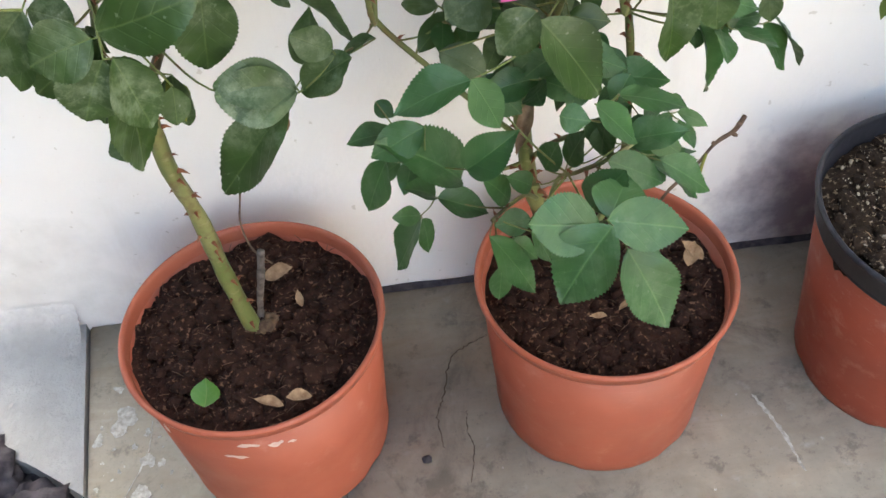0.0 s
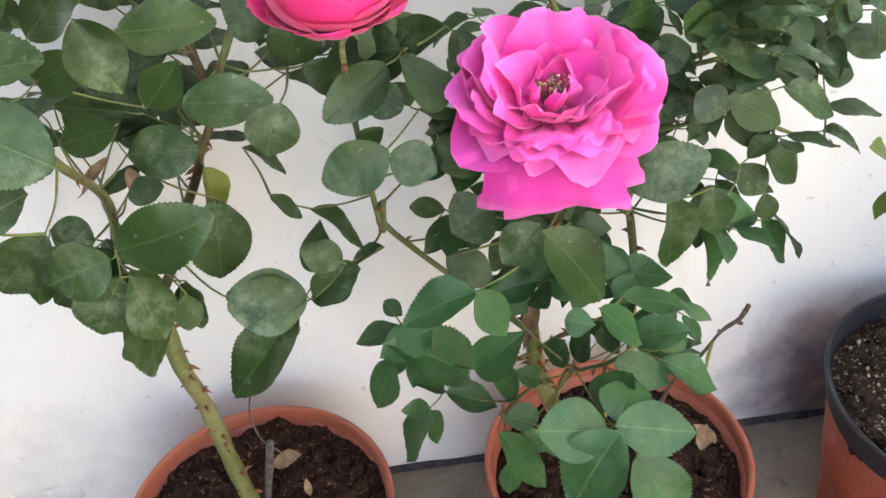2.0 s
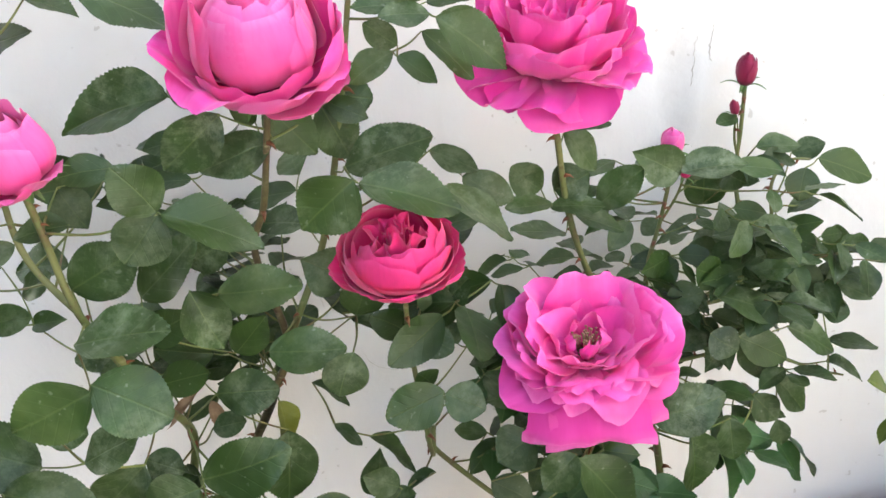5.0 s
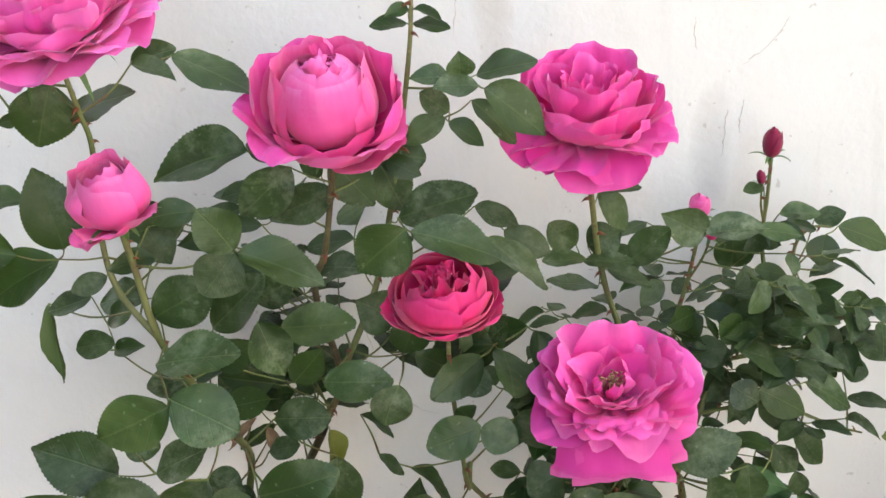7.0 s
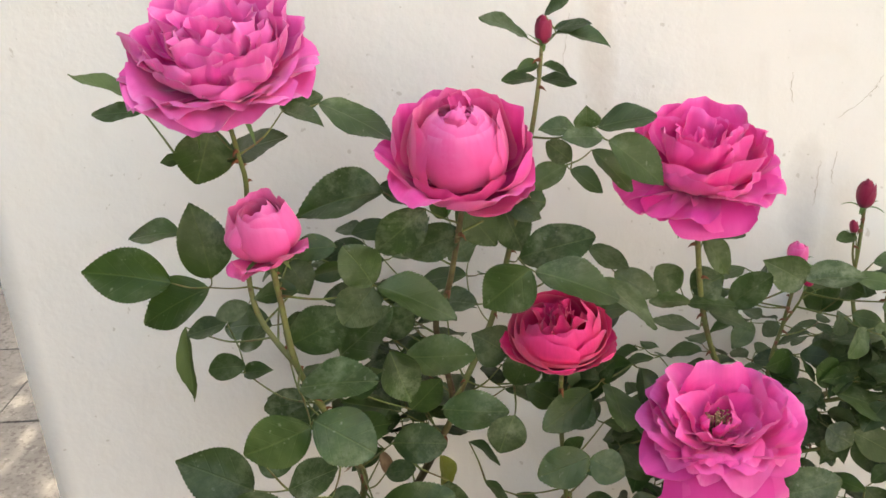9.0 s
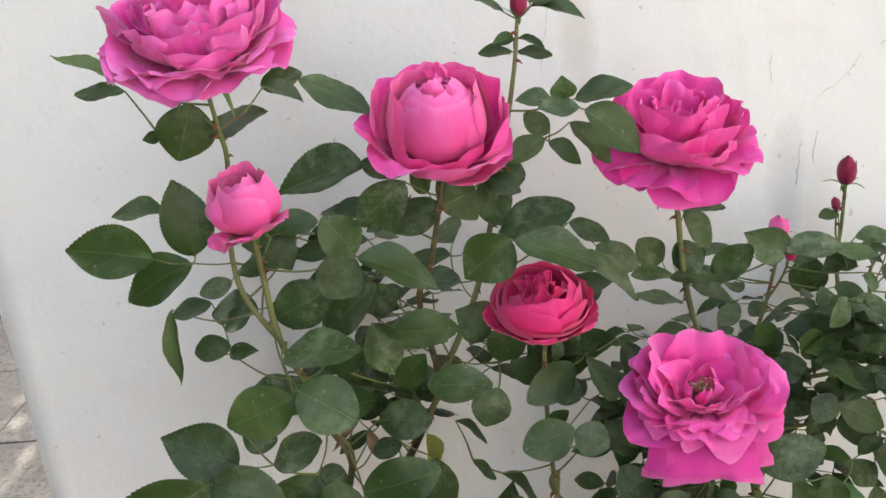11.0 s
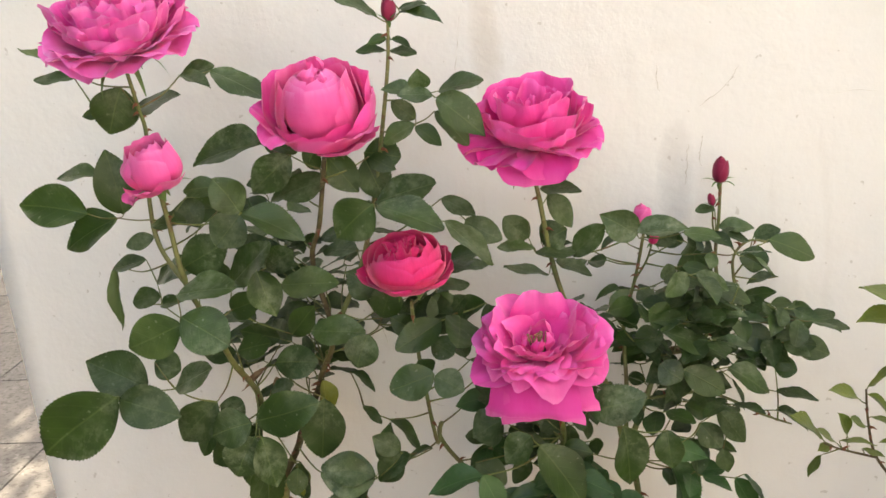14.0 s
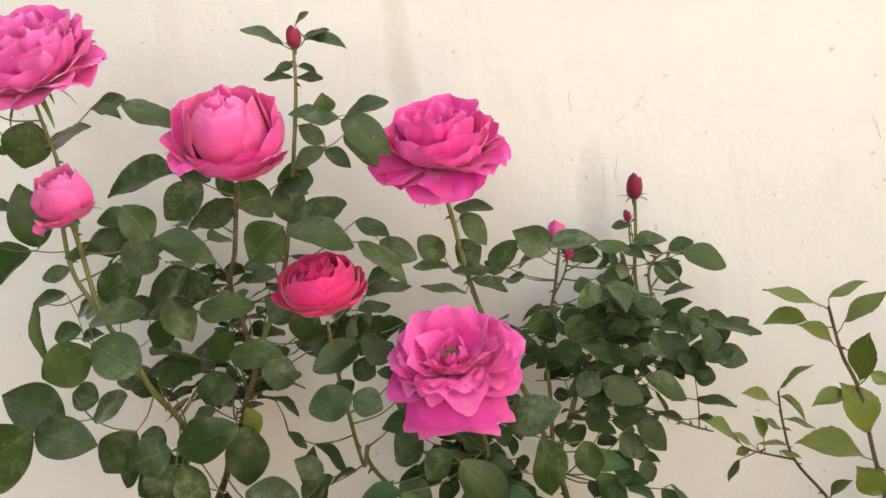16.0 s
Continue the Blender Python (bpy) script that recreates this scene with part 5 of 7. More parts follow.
leaflet(stalk, (-0.146, 0.643, 0.861), (-0.118, 0.634, 0.857), 0.019, (0.03, -0.27, 0.96))
leaflet(stalk, (-0.152, 0.663, 0.859), (-0.122, 0.654, 0.867), 0.020, (-0.37, -0.82, 0.44))
leaflet(stalk, (-0.123, 0.653, 0.862), (-0.072, 0.644, 0.842), 0.035, (0.27, -0.40, 0.88))
stalk = leaf_stalk(bush_a)
leaflet(stalk, (-0.084, 0.643, 0.799), (-0.147, 0.634, 0.798), 0.039, (0.06, -0.55, 0.83))
leaflet(stalk, (-0.055, 0.623, 0.792), (-0.090, 0.614, 0.765), 0.031, (0.16, -0.98, 0.12))
leaflet(stalk, (-0.089, 0.663, 0.798), (-0.060, 0.654, 0.790), 0.019, (-0.05, -0.76, 0.64))
leaflet(stalk, (-0.032, 0.643, 0.766), (-0.075, 0.634, 0.759), 0.028, (0.04, -0.72, 0.69))
stalk = leaf_stalk(bush_a)
leaflet(stalk, (-0.034, 0.653, 0.786), (-0.008, 0.644, 0.754), 0.028, (0.11, -0.93, 0.35))
leaflet(stalk, (0.001, 0.663, 0.779), (0.023, 0.654, 0.769), 0.016, (-0.19, -0.90, 0.40))
leaflet(stalk, (-0.043, 0.663, 0.771), (-0.053, 0.654, 0.791), 0.015, (0.63, -0.78, -0.04))
stalk = leaf_stalk(bush_a)
leaflet(stalk, (-0.090, 0.583, 0.757), (-0.104, 0.574, 0.787), 0.029, (0.48, -0.88, -0.04))
leaflet(stalk, (-0.090, 0.583, 0.756), (-0.111, 0.574, 0.733), 0.032, (0.23, -0.96, 0.16))
leaflet(stalk, (-0.087, 0.578, 0.758), (-0.035, 0.569, 0.743), 0.034, (0.19, -0.35, 0.92))
leaflet(stalk, (-0.118, 0.623, 0.769), (-0.148, 0.614, 0.772), 0.019, (0.27, -0.70, 0.66))
leaflet(stalk, (-0.152, 0.623, 0.761), (-0.139, 0.614, 0.739), 0.024, (0.25, -0.84, 0.48))
stalk = leaf_stalk(bush_a)
leaflet(stalk, (0.006, 0.646, 0.743), (0.059, 0.637, 0.761), 0.035, (-0.35, -0.60, 0.72))
leaflet(stalk, (0.013, 0.603, 0.753), (-0.019, 0.594, 0.728), 0.038, (0.11, -0.97, 0.21))
leaflet(stalk, (0.015, 0.603, 0.751), (0.070, 0.594, 0.732), 0.037, (0.25, -0.40, 0.88))
leaflet(stalk, (0.063, 0.643, 0.724), (0.106, 0.634, 0.691), 0.034, (0.54, -0.30, 0.78))
stalk = leaf_stalk(bush_a)
leaflet(stalk, (0.058, 0.673, 0.736), (0.088, 0.664, 0.725), 0.021, (0.13, -0.55, 0.83))
leaflet(stalk, (0.077, 0.673, 0.716), (0.108, 0.664, 0.699), 0.023, (-0.07, -0.93, 0.37))
leaflet(stalk, (0.058, 0.683, 0.676), (0.088, 0.674, 0.690), 0.021, (-0.47, -0.45, 0.76))
stalk = leaf_stalk(bush_a)
leaflet(stalk, (0.026, 0.667, 0.875), (0.012, 0.658, 0.875), 0.010, (0.41, -0.62, 0.67))
leaflet(stalk, (0.024, 0.667, 0.866), (0.001, 0.658, 0.868), 0.015, (0.22, -0.37, 0.90))
leaflet(stalk, (0.028, 0.667, 0.866), (0.051, 0.658, 0.863), 0.015, (-0.04, -0.40, 0.92))
stalk = leaf_stalk(bush_a)
leaflet(stalk, (0.049, 0.643, 0.834), (0.025, 0.634, 0.842), 0.017, (0.41, -0.42, 0.81))
leaflet(stalk, (0.054, 0.638, 0.837), (0.055, 0.629, 0.851), 0.018, (0.11, -0.83, -0.55))
leaflet(stalk, (0.065, 0.633, 0.831), (0.039, 0.624, 0.838), 0.018, (0.37, -0.48, 0.79))
leaflet(stalk, (0.065, 0.663, 0.830), (0.104, 0.654, 0.838), 0.026, (-0.26, -0.45, 0.85))
leaflet(stalk, (0.068, 0.629, 0.830), (0.107, 0.620, 0.803), 0.030, (0.21, -0.80, 0.57))
stalk = leaf_stalk(bush_a)
leaflet(stalk, (0.046, 0.653, 0.810), (0.029, 0.644, 0.827), 0.016, (0.41, -0.91, -0.08))
leaflet(stalk, (0.061, 0.663, 0.814), (0.088, 0.654, 0.785), 0.025, (0.51, -0.57, 0.64))
leaflet(stalk, (0.043, 0.663, 0.804), (0.016, 0.654, 0.793), 0.019, (-0.05, -0.69, 0.72))
leaflet(stalk, (0.045, 0.653, 0.804), (0.067, 0.644, 0.791), 0.017, (0.19, -0.63, 0.75))
stalk = leaf_stalk(bush_a)
leaflet(stalk, (-0.216, 0.663, 0.697), (-0.245, 0.654, 0.693), 0.019, (0.06, -0.50, 0.86))
leaflet(stalk, (-0.237, 0.663, 0.657), (-0.205, 0.654, 0.664), 0.021, (-0.33, -0.79, 0.51))
leaflet(stalk, (-0.210, 0.663, 0.675), (-0.185, 0.654, 0.693), 0.020, (-0.60, -0.59, 0.54))
leaflet(stalk, (-0.209, 0.663, 0.653), (-0.188, 0.654, 0.661), 0.015, (-0.50, -0.55, 0.67))
stalk = leaf_stalk(bush_a)
leaflet(stalk, (-0.153, 0.601, 0.708), (-0.111, 0.592, 0.730), 0.035, (-0.21, -0.98, 0.01))
leaflet(stalk, (-0.132, 0.533, 0.684), (-0.177, 0.524, 0.668), 0.036, (0.10, -0.96, 0.27))
leaflet(stalk, (-0.129, 0.528, 0.692), (-0.091, 0.519, 0.671), 0.037, (0.10, -0.84, 0.53))
leaflet(stalk, (-0.141, 0.553, 0.701), (-0.088, 0.544, 0.709), 0.033, (-0.20, -0.38, 0.90))
stalk = leaf_stalk(bush_a)
leaflet(stalk, (-0.186, 0.563, 0.616), (-0.231, 0.554, 0.647), 0.040, (0.43, -0.81, 0.39))
leaflet(stalk, (-0.186, 0.583, 0.631), (-0.160, 0.574, 0.627), 0.025, (-0.18, -0.79, 0.58))
leaflet(stalk, (-0.196, 0.533, 0.624), (-0.272, 0.524, 0.574), 0.054, (0.02, -0.99, 0.15))
leaflet(stalk, (-0.202, 0.543, 0.617), (-0.151, 0.534, 0.606), 0.035, (-0.01, -0.82, 0.57))
leaflet(stalk, (-0.162, 0.563, 0.615), (-0.125, 0.554, 0.638), 0.028, (-0.53, -0.57, 0.63))
leaflet(stalk, (-0.137, 0.583, 0.592), (-0.173, 0.574, 0.558), 0.036, (0.07, -0.98, 0.18))
stalk = leaf_stalk(bush_a)
leaflet(stalk, (-0.127, 0.633, 0.680), (-0.089, 0.624, 0.719), 0.034, (-0.50, -0.82, 0.29))
leaflet(stalk, (-0.101, 0.653, 0.687), (-0.072, 0.644, 0.704), 0.025, (-0.30, -0.96, 0.01))
leaflet(stalk, (-0.079, 0.623, 0.681), (-0.029, 0.614, 0.687), 0.032, (-0.21, -0.64, 0.74))
leaflet(stalk, (-0.084, 0.583, 0.708), (-0.070, 0.574, 0.671), 0.028, (0.30, -0.90, 0.32))
leaflet(stalk, (-0.127, 0.623, 0.660), (-0.097, 0.614, 0.673), 0.024, (-0.34, -0.93, 0.12))
leaflet(stalk, (-0.079, 0.633, 0.631), (-0.056, 0.624, 0.657), 0.024, (-0.21, -0.97, -0.15))
stalk = leaf_stalk(bush_a)
leaflet(stalk, (-0.095, 0.623, 0.609), (-0.054, 0.614, 0.612), 0.030, (-0.22, -0.88, 0.42))
leaflet(stalk, (-0.128, 0.623, 0.621), (-0.094, 0.614, 0.632), 0.023, (-0.37, -0.76, 0.54))
leaflet(stalk, (-0.107, 0.588, 0.571), (-0.051, 0.579, 0.590), 0.038, (-0.26, -0.91, 0.34))
leaflet(stalk, (-0.055, 0.623, 0.573), (-0.063, 0.614, 0.514), 0.039, (0.20, -0.97, 0.12))
leaflet(stalk, (-0.105, 0.573, 0.577), (-0.139, 0.564, 0.570), 0.034, (0.15, -0.89, 0.43))
leaflet(stalk, (-0.104, 0.573, 0.564), (-0.124, 0.564, 0.529), 0.037, (0.14, -0.97, 0.18))
leaflet(stalk, (-0.099, 0.573, 0.564), (-0.086, 0.564, 0.518), 0.030, (0.55, -0.78, 0.31))
stalk = leaf_stalk(bush_a)
leaflet(stalk, (-0.152, 0.603, 0.556), (-0.165, 0.594, 0.534), 0.017, (-0.15, -0.88, 0.45))
leaflet(stalk, (-0.089, 0.623, 0.504), (-0.092, 0.614, 0.479), 0.019, (0.25, -0.92, 0.30))
leaflet(stalk, (-0.143, 0.603, 0.580), (-0.119, 0.594, 0.574), 0.022, (-0.11, -0.77, 0.63))
leaflet(stalk, (-0.103, 0.623, 0.582), (-0.079, 0.614, 0.592), 0.017, (-0.48, -0.60, 0.64))
stalk = leaf_stalk(bush_b)
leaflet(stalk, (-0.013, 0.603, 0.503), (-0.059, 0.594, 0.515), 0.036, (0.29, -0.82, 0.50))
leaflet(stalk, (0.012, 0.603, 0.530), (-0.007, 0.594, 0.549), 0.021, (0.57, -0.80, 0.18))
leaflet(stalk, (0.014, 0.603, 0.527), (-0.008, 0.594, 0.504), 0.025, (0.01, -0.93, 0.36))
stalk = leaf_stalk(bush_a)
leaflet(stalk, (-0.055, 0.613, 0.642), (-0.008, 0.604, 0.645), 0.030, (-0.17, -0.66, 0.73))
leaflet(stalk, (-0.003, 0.603, 0.641), (-0.015, 0.594, 0.614), 0.029, (0.13, -0.96, 0.26))
leaflet(stalk, (-0.006, 0.663, 0.657), (-0.028, 0.654, 0.678), 0.034, (0.47, -0.87, 0.11))
leaflet(stalk, (-0.002, 0.653, 0.635), (0.012, 0.644, 0.669), 0.029, (-0.07, -0.97, -0.22))
stalk = leaf_stalk(bush_b)
leaflet(stalk, (0.043, 0.663, 0.650), (0.062, 0.654, 0.632), 0.029, (0.02, -0.89, 0.46))
leaflet(stalk, (0.045, 0.663, 0.615), (0.073, 0.654, 0.652), 0.029, (-0.63, -0.72, 0.31))
leaflet(stalk, (0.039, 0.663, 0.607), (0.059, 0.654, 0.597), 0.023, (-0.10, -0.84, 0.53))
leaflet(stalk, (0.031, 0.653, 0.617), (0.009, 0.644, 0.638), 0.022, (0.48, -0.87, 0.12))
stalk = leaf_stalk(bush_b)
leaflet(stalk, (-0.040, 0.663, 0.580), (-0.014, 0.654, 0.568), 0.019, (0.44, 0.11, 0.89))
leaflet(stalk, (-0.029, 0.653, 0.550), (-0.011, 0.644, 0.536), 0.015, (0.58, -0.13, 0.80))
leaflet(stalk, (-0.006, 0.653, 0.535), (0.027, 0.644, 0.511), 0.026, (0.61, 0.05, 0.79))
stalk = leaf_stalk(bush_b)
leaflet(stalk, (0.049, 0.603, 0.603), (0.011, 0.594, 0.593), 0.031, (0.10, -0.90, 0.43))
leaflet(stalk, (0.049, 0.603, 0.601), (0.073, 0.594, 0.591), 0.026, (-0.11, -0.83, 0.54))
leaflet(stalk, (0.042, 0.623, 0.594), (0.035, 0.614, 0.609), 0.019, (0.58, -0.79, -0.19))
stalk = leaf_stalk(bush_b)
leaflet(stalk, (0.142, 0.703, 0.732), (0.178, 0.694, 0.734), 0.023, (-0.16, -0.36, 0.92))
leaflet(stalk, (0.149, 0.703, 0.727), (0.170, 0.694, 0.699), 0.022, (0.27, -0.84, 0.46))
stalk = leaf_stalk(bush_b)
leaflet(stalk, (0.130, 0.693, 0.690), (0.110, 0.684, 0.713), 0.024, (0.36, -0.93, -0.04))
leaflet(stalk, (0.140, 0.703, 0.684), (0.162, 0.694, 0.696), 0.030, (-0.42, -0.90, 0.12))
leaflet(stalk, (0.135, 0.683, 0.684), (0.103, 0.674, 0.689), 0.021, (0.19, -0.20, 0.96))
leaflet(stalk, (0.135, 0.693, 0.677), (0.171, 0.684, 0.678), 0.023, (-0.08, -0.20, 0.98))
leaflet(stalk, (0.146, 0.693, 0.655), (0.107, 0.684, 0.669), 0.026, (0.33, 0.03, 0.94))
leaflet(stalk, (0.152, 0.693, 0.668), (0.185, 0.684, 0.659), 0.022, (0.17, -0.29, 0.94))
stalk = leaf_stalk(bush_b)
leaflet(stalk, (0.167, 0.693, 0.672), (0.196, 0.684, 0.701), 0.026, (-0.63, -0.66, 0.41))
leaflet(stalk, (0.225, 0.697, 0.687), (0.196, 0.688, 0.708), 0.029, (0.32, -0.95, 0.04))
leaflet(stalk, (0.225, 0.693, 0.690), (0.266, 0.684, 0.701), 0.027, (-0.31, -0.47, 0.83))
leaflet(stalk, (0.265, 0.703, 0.685), (0.296, 0.694, 0.685), 0.020, (-0.11, -0.43, 0.90))
stalk = leaf_stalk(bush_b)
leaflet(stalk, (0.304, 0.763, 0.670), (0.334, 0.754, 0.674), 0.019, (-0.28, -0.46, 0.84))
leaflet(stalk, (0.291, 0.838, 0.588), (0.289, 0.829, 0.629), 0.035, (-0.15, -0.96, -0.22))
leaflet(stalk, (0.308, 0.813, 0.674), (0.288, 0.804, 0.675), 0.014, (0.20, -0.36, 0.91))
stalk = leaf_stalk(bush_b)
leaflet(stalk, (0.339, 0.779, 0.654), (0.361, 0.770, 0.662), 0.018, (-0.43, -0.87, 0.24))
leaflet(stalk, (0.348, 0.753, 0.659), (0.387, 0.744, 0.642), 0.027, (0.12, -0.73, 0.67))
leaflet(stalk, (0.337, 0.748, 0.655), (0.331, 0.739, 0.632), 0.026, (-0.19, -0.90, 0.40))
leaflet(stalk, (0.359, 0.763, 0.618), (0.329, 0.754, 0.621), 0.020, (0.07, 0.09, 0.99))
leaflet(stalk, (0.324, 0.753, 0.602), (0.352, 0.744, 0.613), 0.020, (-0.43, -0.38, 0.82))
leaflet(stalk, (0.329, 0.753, 0.596), (0.359, 0.744, 0.580), 0.022, (0.09, -0.79, 0.61))
stalk = leaf_stalk(bush_b)
leaflet(stalk, (0.384, 0.779, 0.549), (0.377, 0.770, 0.590), 0.026, (0.02, -0.98, -0.21))
leaflet(stalk, (0.370, 0.743, 0.560), (0.401, 0.734, 0.549), 0.024, (-0.13, -0.92, 0.36))
leaflet(stalk, (0.349, 0.723, 0.545), (0.367, 0.714, 0.543), 0.020, (-0.36, -0.82, 0.45))
stalk = leaf_stalk(bush_b)
leaflet(stalk, (0.313, 0.703, 0.633), (0.249, 0.694, 0.637), 0.040, (0.04, 0.14, 0.99))
leaflet(stalk, (0.240, 0.663, 0.610), (0.297, 0.654, 0.593), 0.037, (0.24, -0.24, 0.94))
leaflet(stalk, (0.252, 0.683, 0.611), (0.232, 0.674, 0.624), 0.025, (0.46, -0.88, 0.11))
leaflet(stalk, (0.294, 0.703, 0.601), (0.312, 0.694, 0.615), 0.021, (-0.54, -0.83, 0.15))
leaflet(stalk, (0.318, 0.723, 0.581), (0.346, 0.714, 0.570), 0.026, (-0.14, -0.92, 0.38))
stalk = leaf_stalk(bush_b)
leaflet(stalk, (0.299, 0.673, 0.568), (0.335, 0.664, 0.550), 0.026, (0.25, -0.57, 0.78))
leaflet(stalk, (0.346, 0.703, 0.528), (0.382, 0.694, 0.527), 0.023, (-0.01, -0.09, 1.00))
leaflet(stalk, (0.259, 0.663, 0.572), (0.295, 0.654, 0.553), 0.026, (0.04, -0.86, 0.51))
leaflet(stalk, (0.239, 0.663, 0.578), (0.257, 0.654, 0.566), 0.025, (-0.14, -0.88, 0.45))
leaflet(stalk, (0.220, 0.703, 0.582), (0.244, 0.694, 0.591), 0.026, (-0.43, -0.85, 0.32))
leaflet(stalk, (0.205, 0.703, 0.605), (0.224, 0.694, 0.619), 0.026, (-0.50, -0.85, 0.14))
stalk = leaf_stalk(bush_b)
leaflet(stalk, (0.175, 0.588, 0.573), (0.220, 0.579, 0.589), 0.033, (-0.32, -0.86, 0.40))
leaflet(stalk, (0.203, 0.593, 0.555), (0.213, 0.584, 0.502), 0.034, (0.43, -0.87, 0.23))
leaflet(stalk, (0.241, 0.623, 0.534), (0.244, 0.614, 0.501), 0.025, (-0.10, -0.96, 0.26))
stalk = leaf_stalk(bush_b)
leaflet(stalk, (0.288, 0.663, 0.533), (0.313, 0.654, 0.504), 0.024, (0.24, -0.85, 0.47))
leaflet(stalk, (0.273, 0.663, 0.519), (0.291, 0.654, 0.498), 0.023, (-0.04, -0.93, 0.37))
leaflet(stalk, (0.293, 0.663, 0.493), (0.296, 0.654, 0.473), 0.016, (-0.15, -0.91, 0.38))
leaflet(stalk, (0.254, 0.633, 0.517), (0.229, 0.624, 0.518), 0.025, (0.29, -0.79, 0.54))
leaflet(stalk, (0.346, 0.703, 0.509), (0.376, 0.694, 0.499), 0.021, (0.29, -0.12, 0.95))
stalk = leaf_stalk(bush_a)
leaflet(stalk, (-0.120, 0.623, 0.544), (-0.169, 0.614, 0.514), 0.036, (-0.08, -0.91, 0.40))
leaflet(stalk, (-0.109, 0.603, 0.544), (-0.105, 0.594, 0.462), 0.050, (0.91, -0.41, 0.09))
leaflet(stalk, (-0.111, 0.603, 0.542), (-0.134, 0.594, 0.501), 0.030, (-0.34, -0.85, 0.39))
leaflet(stalk, (-0.093, 0.643, 0.498), (-0.094, 0.634, 0.461), 0.024, (-0.36, -0.90, 0.23))
leaflet(stalk, (-0.116, 0.643, 0.456), (-0.148, 0.634, 0.447), 0.024, (0.05, -0.79, 0.62))
stalk = leaf_stalk(bush_a)
leaflet(stalk, (-0.013, 0.604, 0.506), (-0.057, 0.595, 0.523), 0.030, (0.39, -0.62, 0.68))
leaflet(stalk, (-0.011, 0.603, 0.504), (0.021, 0.594, 0.532), 0.027, (-0.69, -0.34, 0.64))
leaflet(stalk, (-0.004, 0.623, 0.508), (-0.001, 0.614, 0.546), 0.024, (-0.30, -0.93, -0.20))
leaflet(stalk, (-0.019, 0.603, 0.500), (-0.073, 0.594, 0.438), 0.036, (-0.45, -0.72, 0.55))
leaflet(stalk, (0.037, 0.623, 0.521), (0.014, 0.614, 0.520), 0.015, (-0.15, 0.27, 0.95))
stalk = leaf_stalk(bush_b)
leaflet(stalk, (0.103, 0.603, 0.558), (0.078, 0.594, 0.548), 0.033, (0.01, -0.75, 0.66))
leaflet(stalk, (0.128, 0.588, 0.551), (0.104, 0.579, 0.532), 0.026, (-0.18, -0.78, 0.60))
leaflet(stalk, (0.132, 0.603, 0.534), (0.168, 0.594, 0.481), 0.040, (0.49, -0.74, 0.46))
leaflet(stalk, (0.074, 0.623, 0.506), (0.101, 0.614, 0.490), 0.025, (0.08, -0.80, 0.60))
leaflet(stalk, (0.153, 0.623, 0.521), (0.176, 0.614, 0.520), 0.018, (-0.26, -0.72, 0.64))
stalk = leaf_stalk(bush_b, FRESH_LEAF)
leaflet(stalk, (0.087, 0.563, 0.529), (0.042, 0.554, 0.525), 0.029, (-0.05, -0.19, 0.98))
leaflet(stalk, (0.087, 0.563, 0.530), (0.104, 0.554, 0.498), 0.023, (0.36, -0.84, 0.41))
stalk = leaf_stalk(bush_b, FRESH_LEAF)
leaflet(stalk, (0.188, 0.663, 0.439), (0.232, 0.654, 0.436), 0.028, (-0.02, -0.33, 0.94))
leaflet(stalk, (0.182, 0.603, 0.472), (0.225, 0.594, 0.469), 0.027, (0.06, 0.01, 1.00))
leaflet(stalk, (0.162, 0.583, 0.484), (0.191, 0.574, 0.458), 0.025, (0.52, -0.44, 0.73))
leaflet(stalk, (0.194, 0.623, 0.471), (0.181, 0.614, 0.456), 0.019, (-0.23, -0.72, 0.65))
stalk = leaf_stalk(bush_b, FRESH_LEAF)
leaflet(stalk, (0.246, 0.663, 0.481), (0.274, 0.654, 0.419), 0.042, (0.67, -0.63, 0.39))
leaflet(stalk, (0.308, 0.693, 0.444), (0.328, 0.684, 0.407), 0.027, (0.61, -0.63, 0.48))
leaflet(stalk, (0.316, 0.693, 0.448), (0.343, 0.684, 0.413), 0.028, (0.79, -0.04, 0.62))
leaflet(stalk, (0.235, 0.643, 0.510), (0.277, 0.634, 0.505), 0.027, (0.02, -0.38, 0.93))
stalk = leaf_stalk(bush_b, FRESH_LEAF)
leaflet(stalk, (0.208, 0.623, 0.421), (0.233, 0.614, 0.403), 0.020, (0.08, -0.84, 0.54))
leaflet(stalk, (0.231, 0.663, 0.353), (0.259, 0.654, 0.366), 0.020, (-0.27, 0.45, 0.85))
leaflet(stalk, (0.141, 0.583, 0.478), (0.157, 0.574, 0.480), 0.018, (-0.39, -0.58, 0.72))
leaflet(stalk, (0.180, 0.623, 0.432), (0.177, 0.614, 0.409), 0.018, (-0.26, -0.89, 0.38))
stalk = leaf_stalk(bush_b, FRESH_LEAF)
leaflet(stalk, (0.174, 0.583, 0.426), (0.200, 0.574, 0.423), 0.023, (-0.14, -0.66, 0.74))
leaflet(stalk, (0.202, 0.583, 0.429), (0.237, 0.574, 0.406), 0.027, (0.51, -0.12, 0.85))
stalk = leaf_stalk(bush_b, FRESH_LEAF)
leaflet(stalk, (0.155, 0.525, 0.442), (0.112, 0.520, 0.454), 0.038, (0.20, -0.62, 0.76))
leaflet(stalk, (0.158, 0.522, 0.447), (0.206, 0.512, 0.444), 0.033, (-0.05, -0.55, 0.83))
leaflet(stalk, (0.160, 0.515, 0.450), (0.123, 0.492, 0.412), 0.041, (-0.30, -0.52, 0.80))
leaflet(stalk, (0.170, 0.515, 0.428), (0.194, 0.490, 0.377), 0.037, (0.10, -0.70, 0.70))
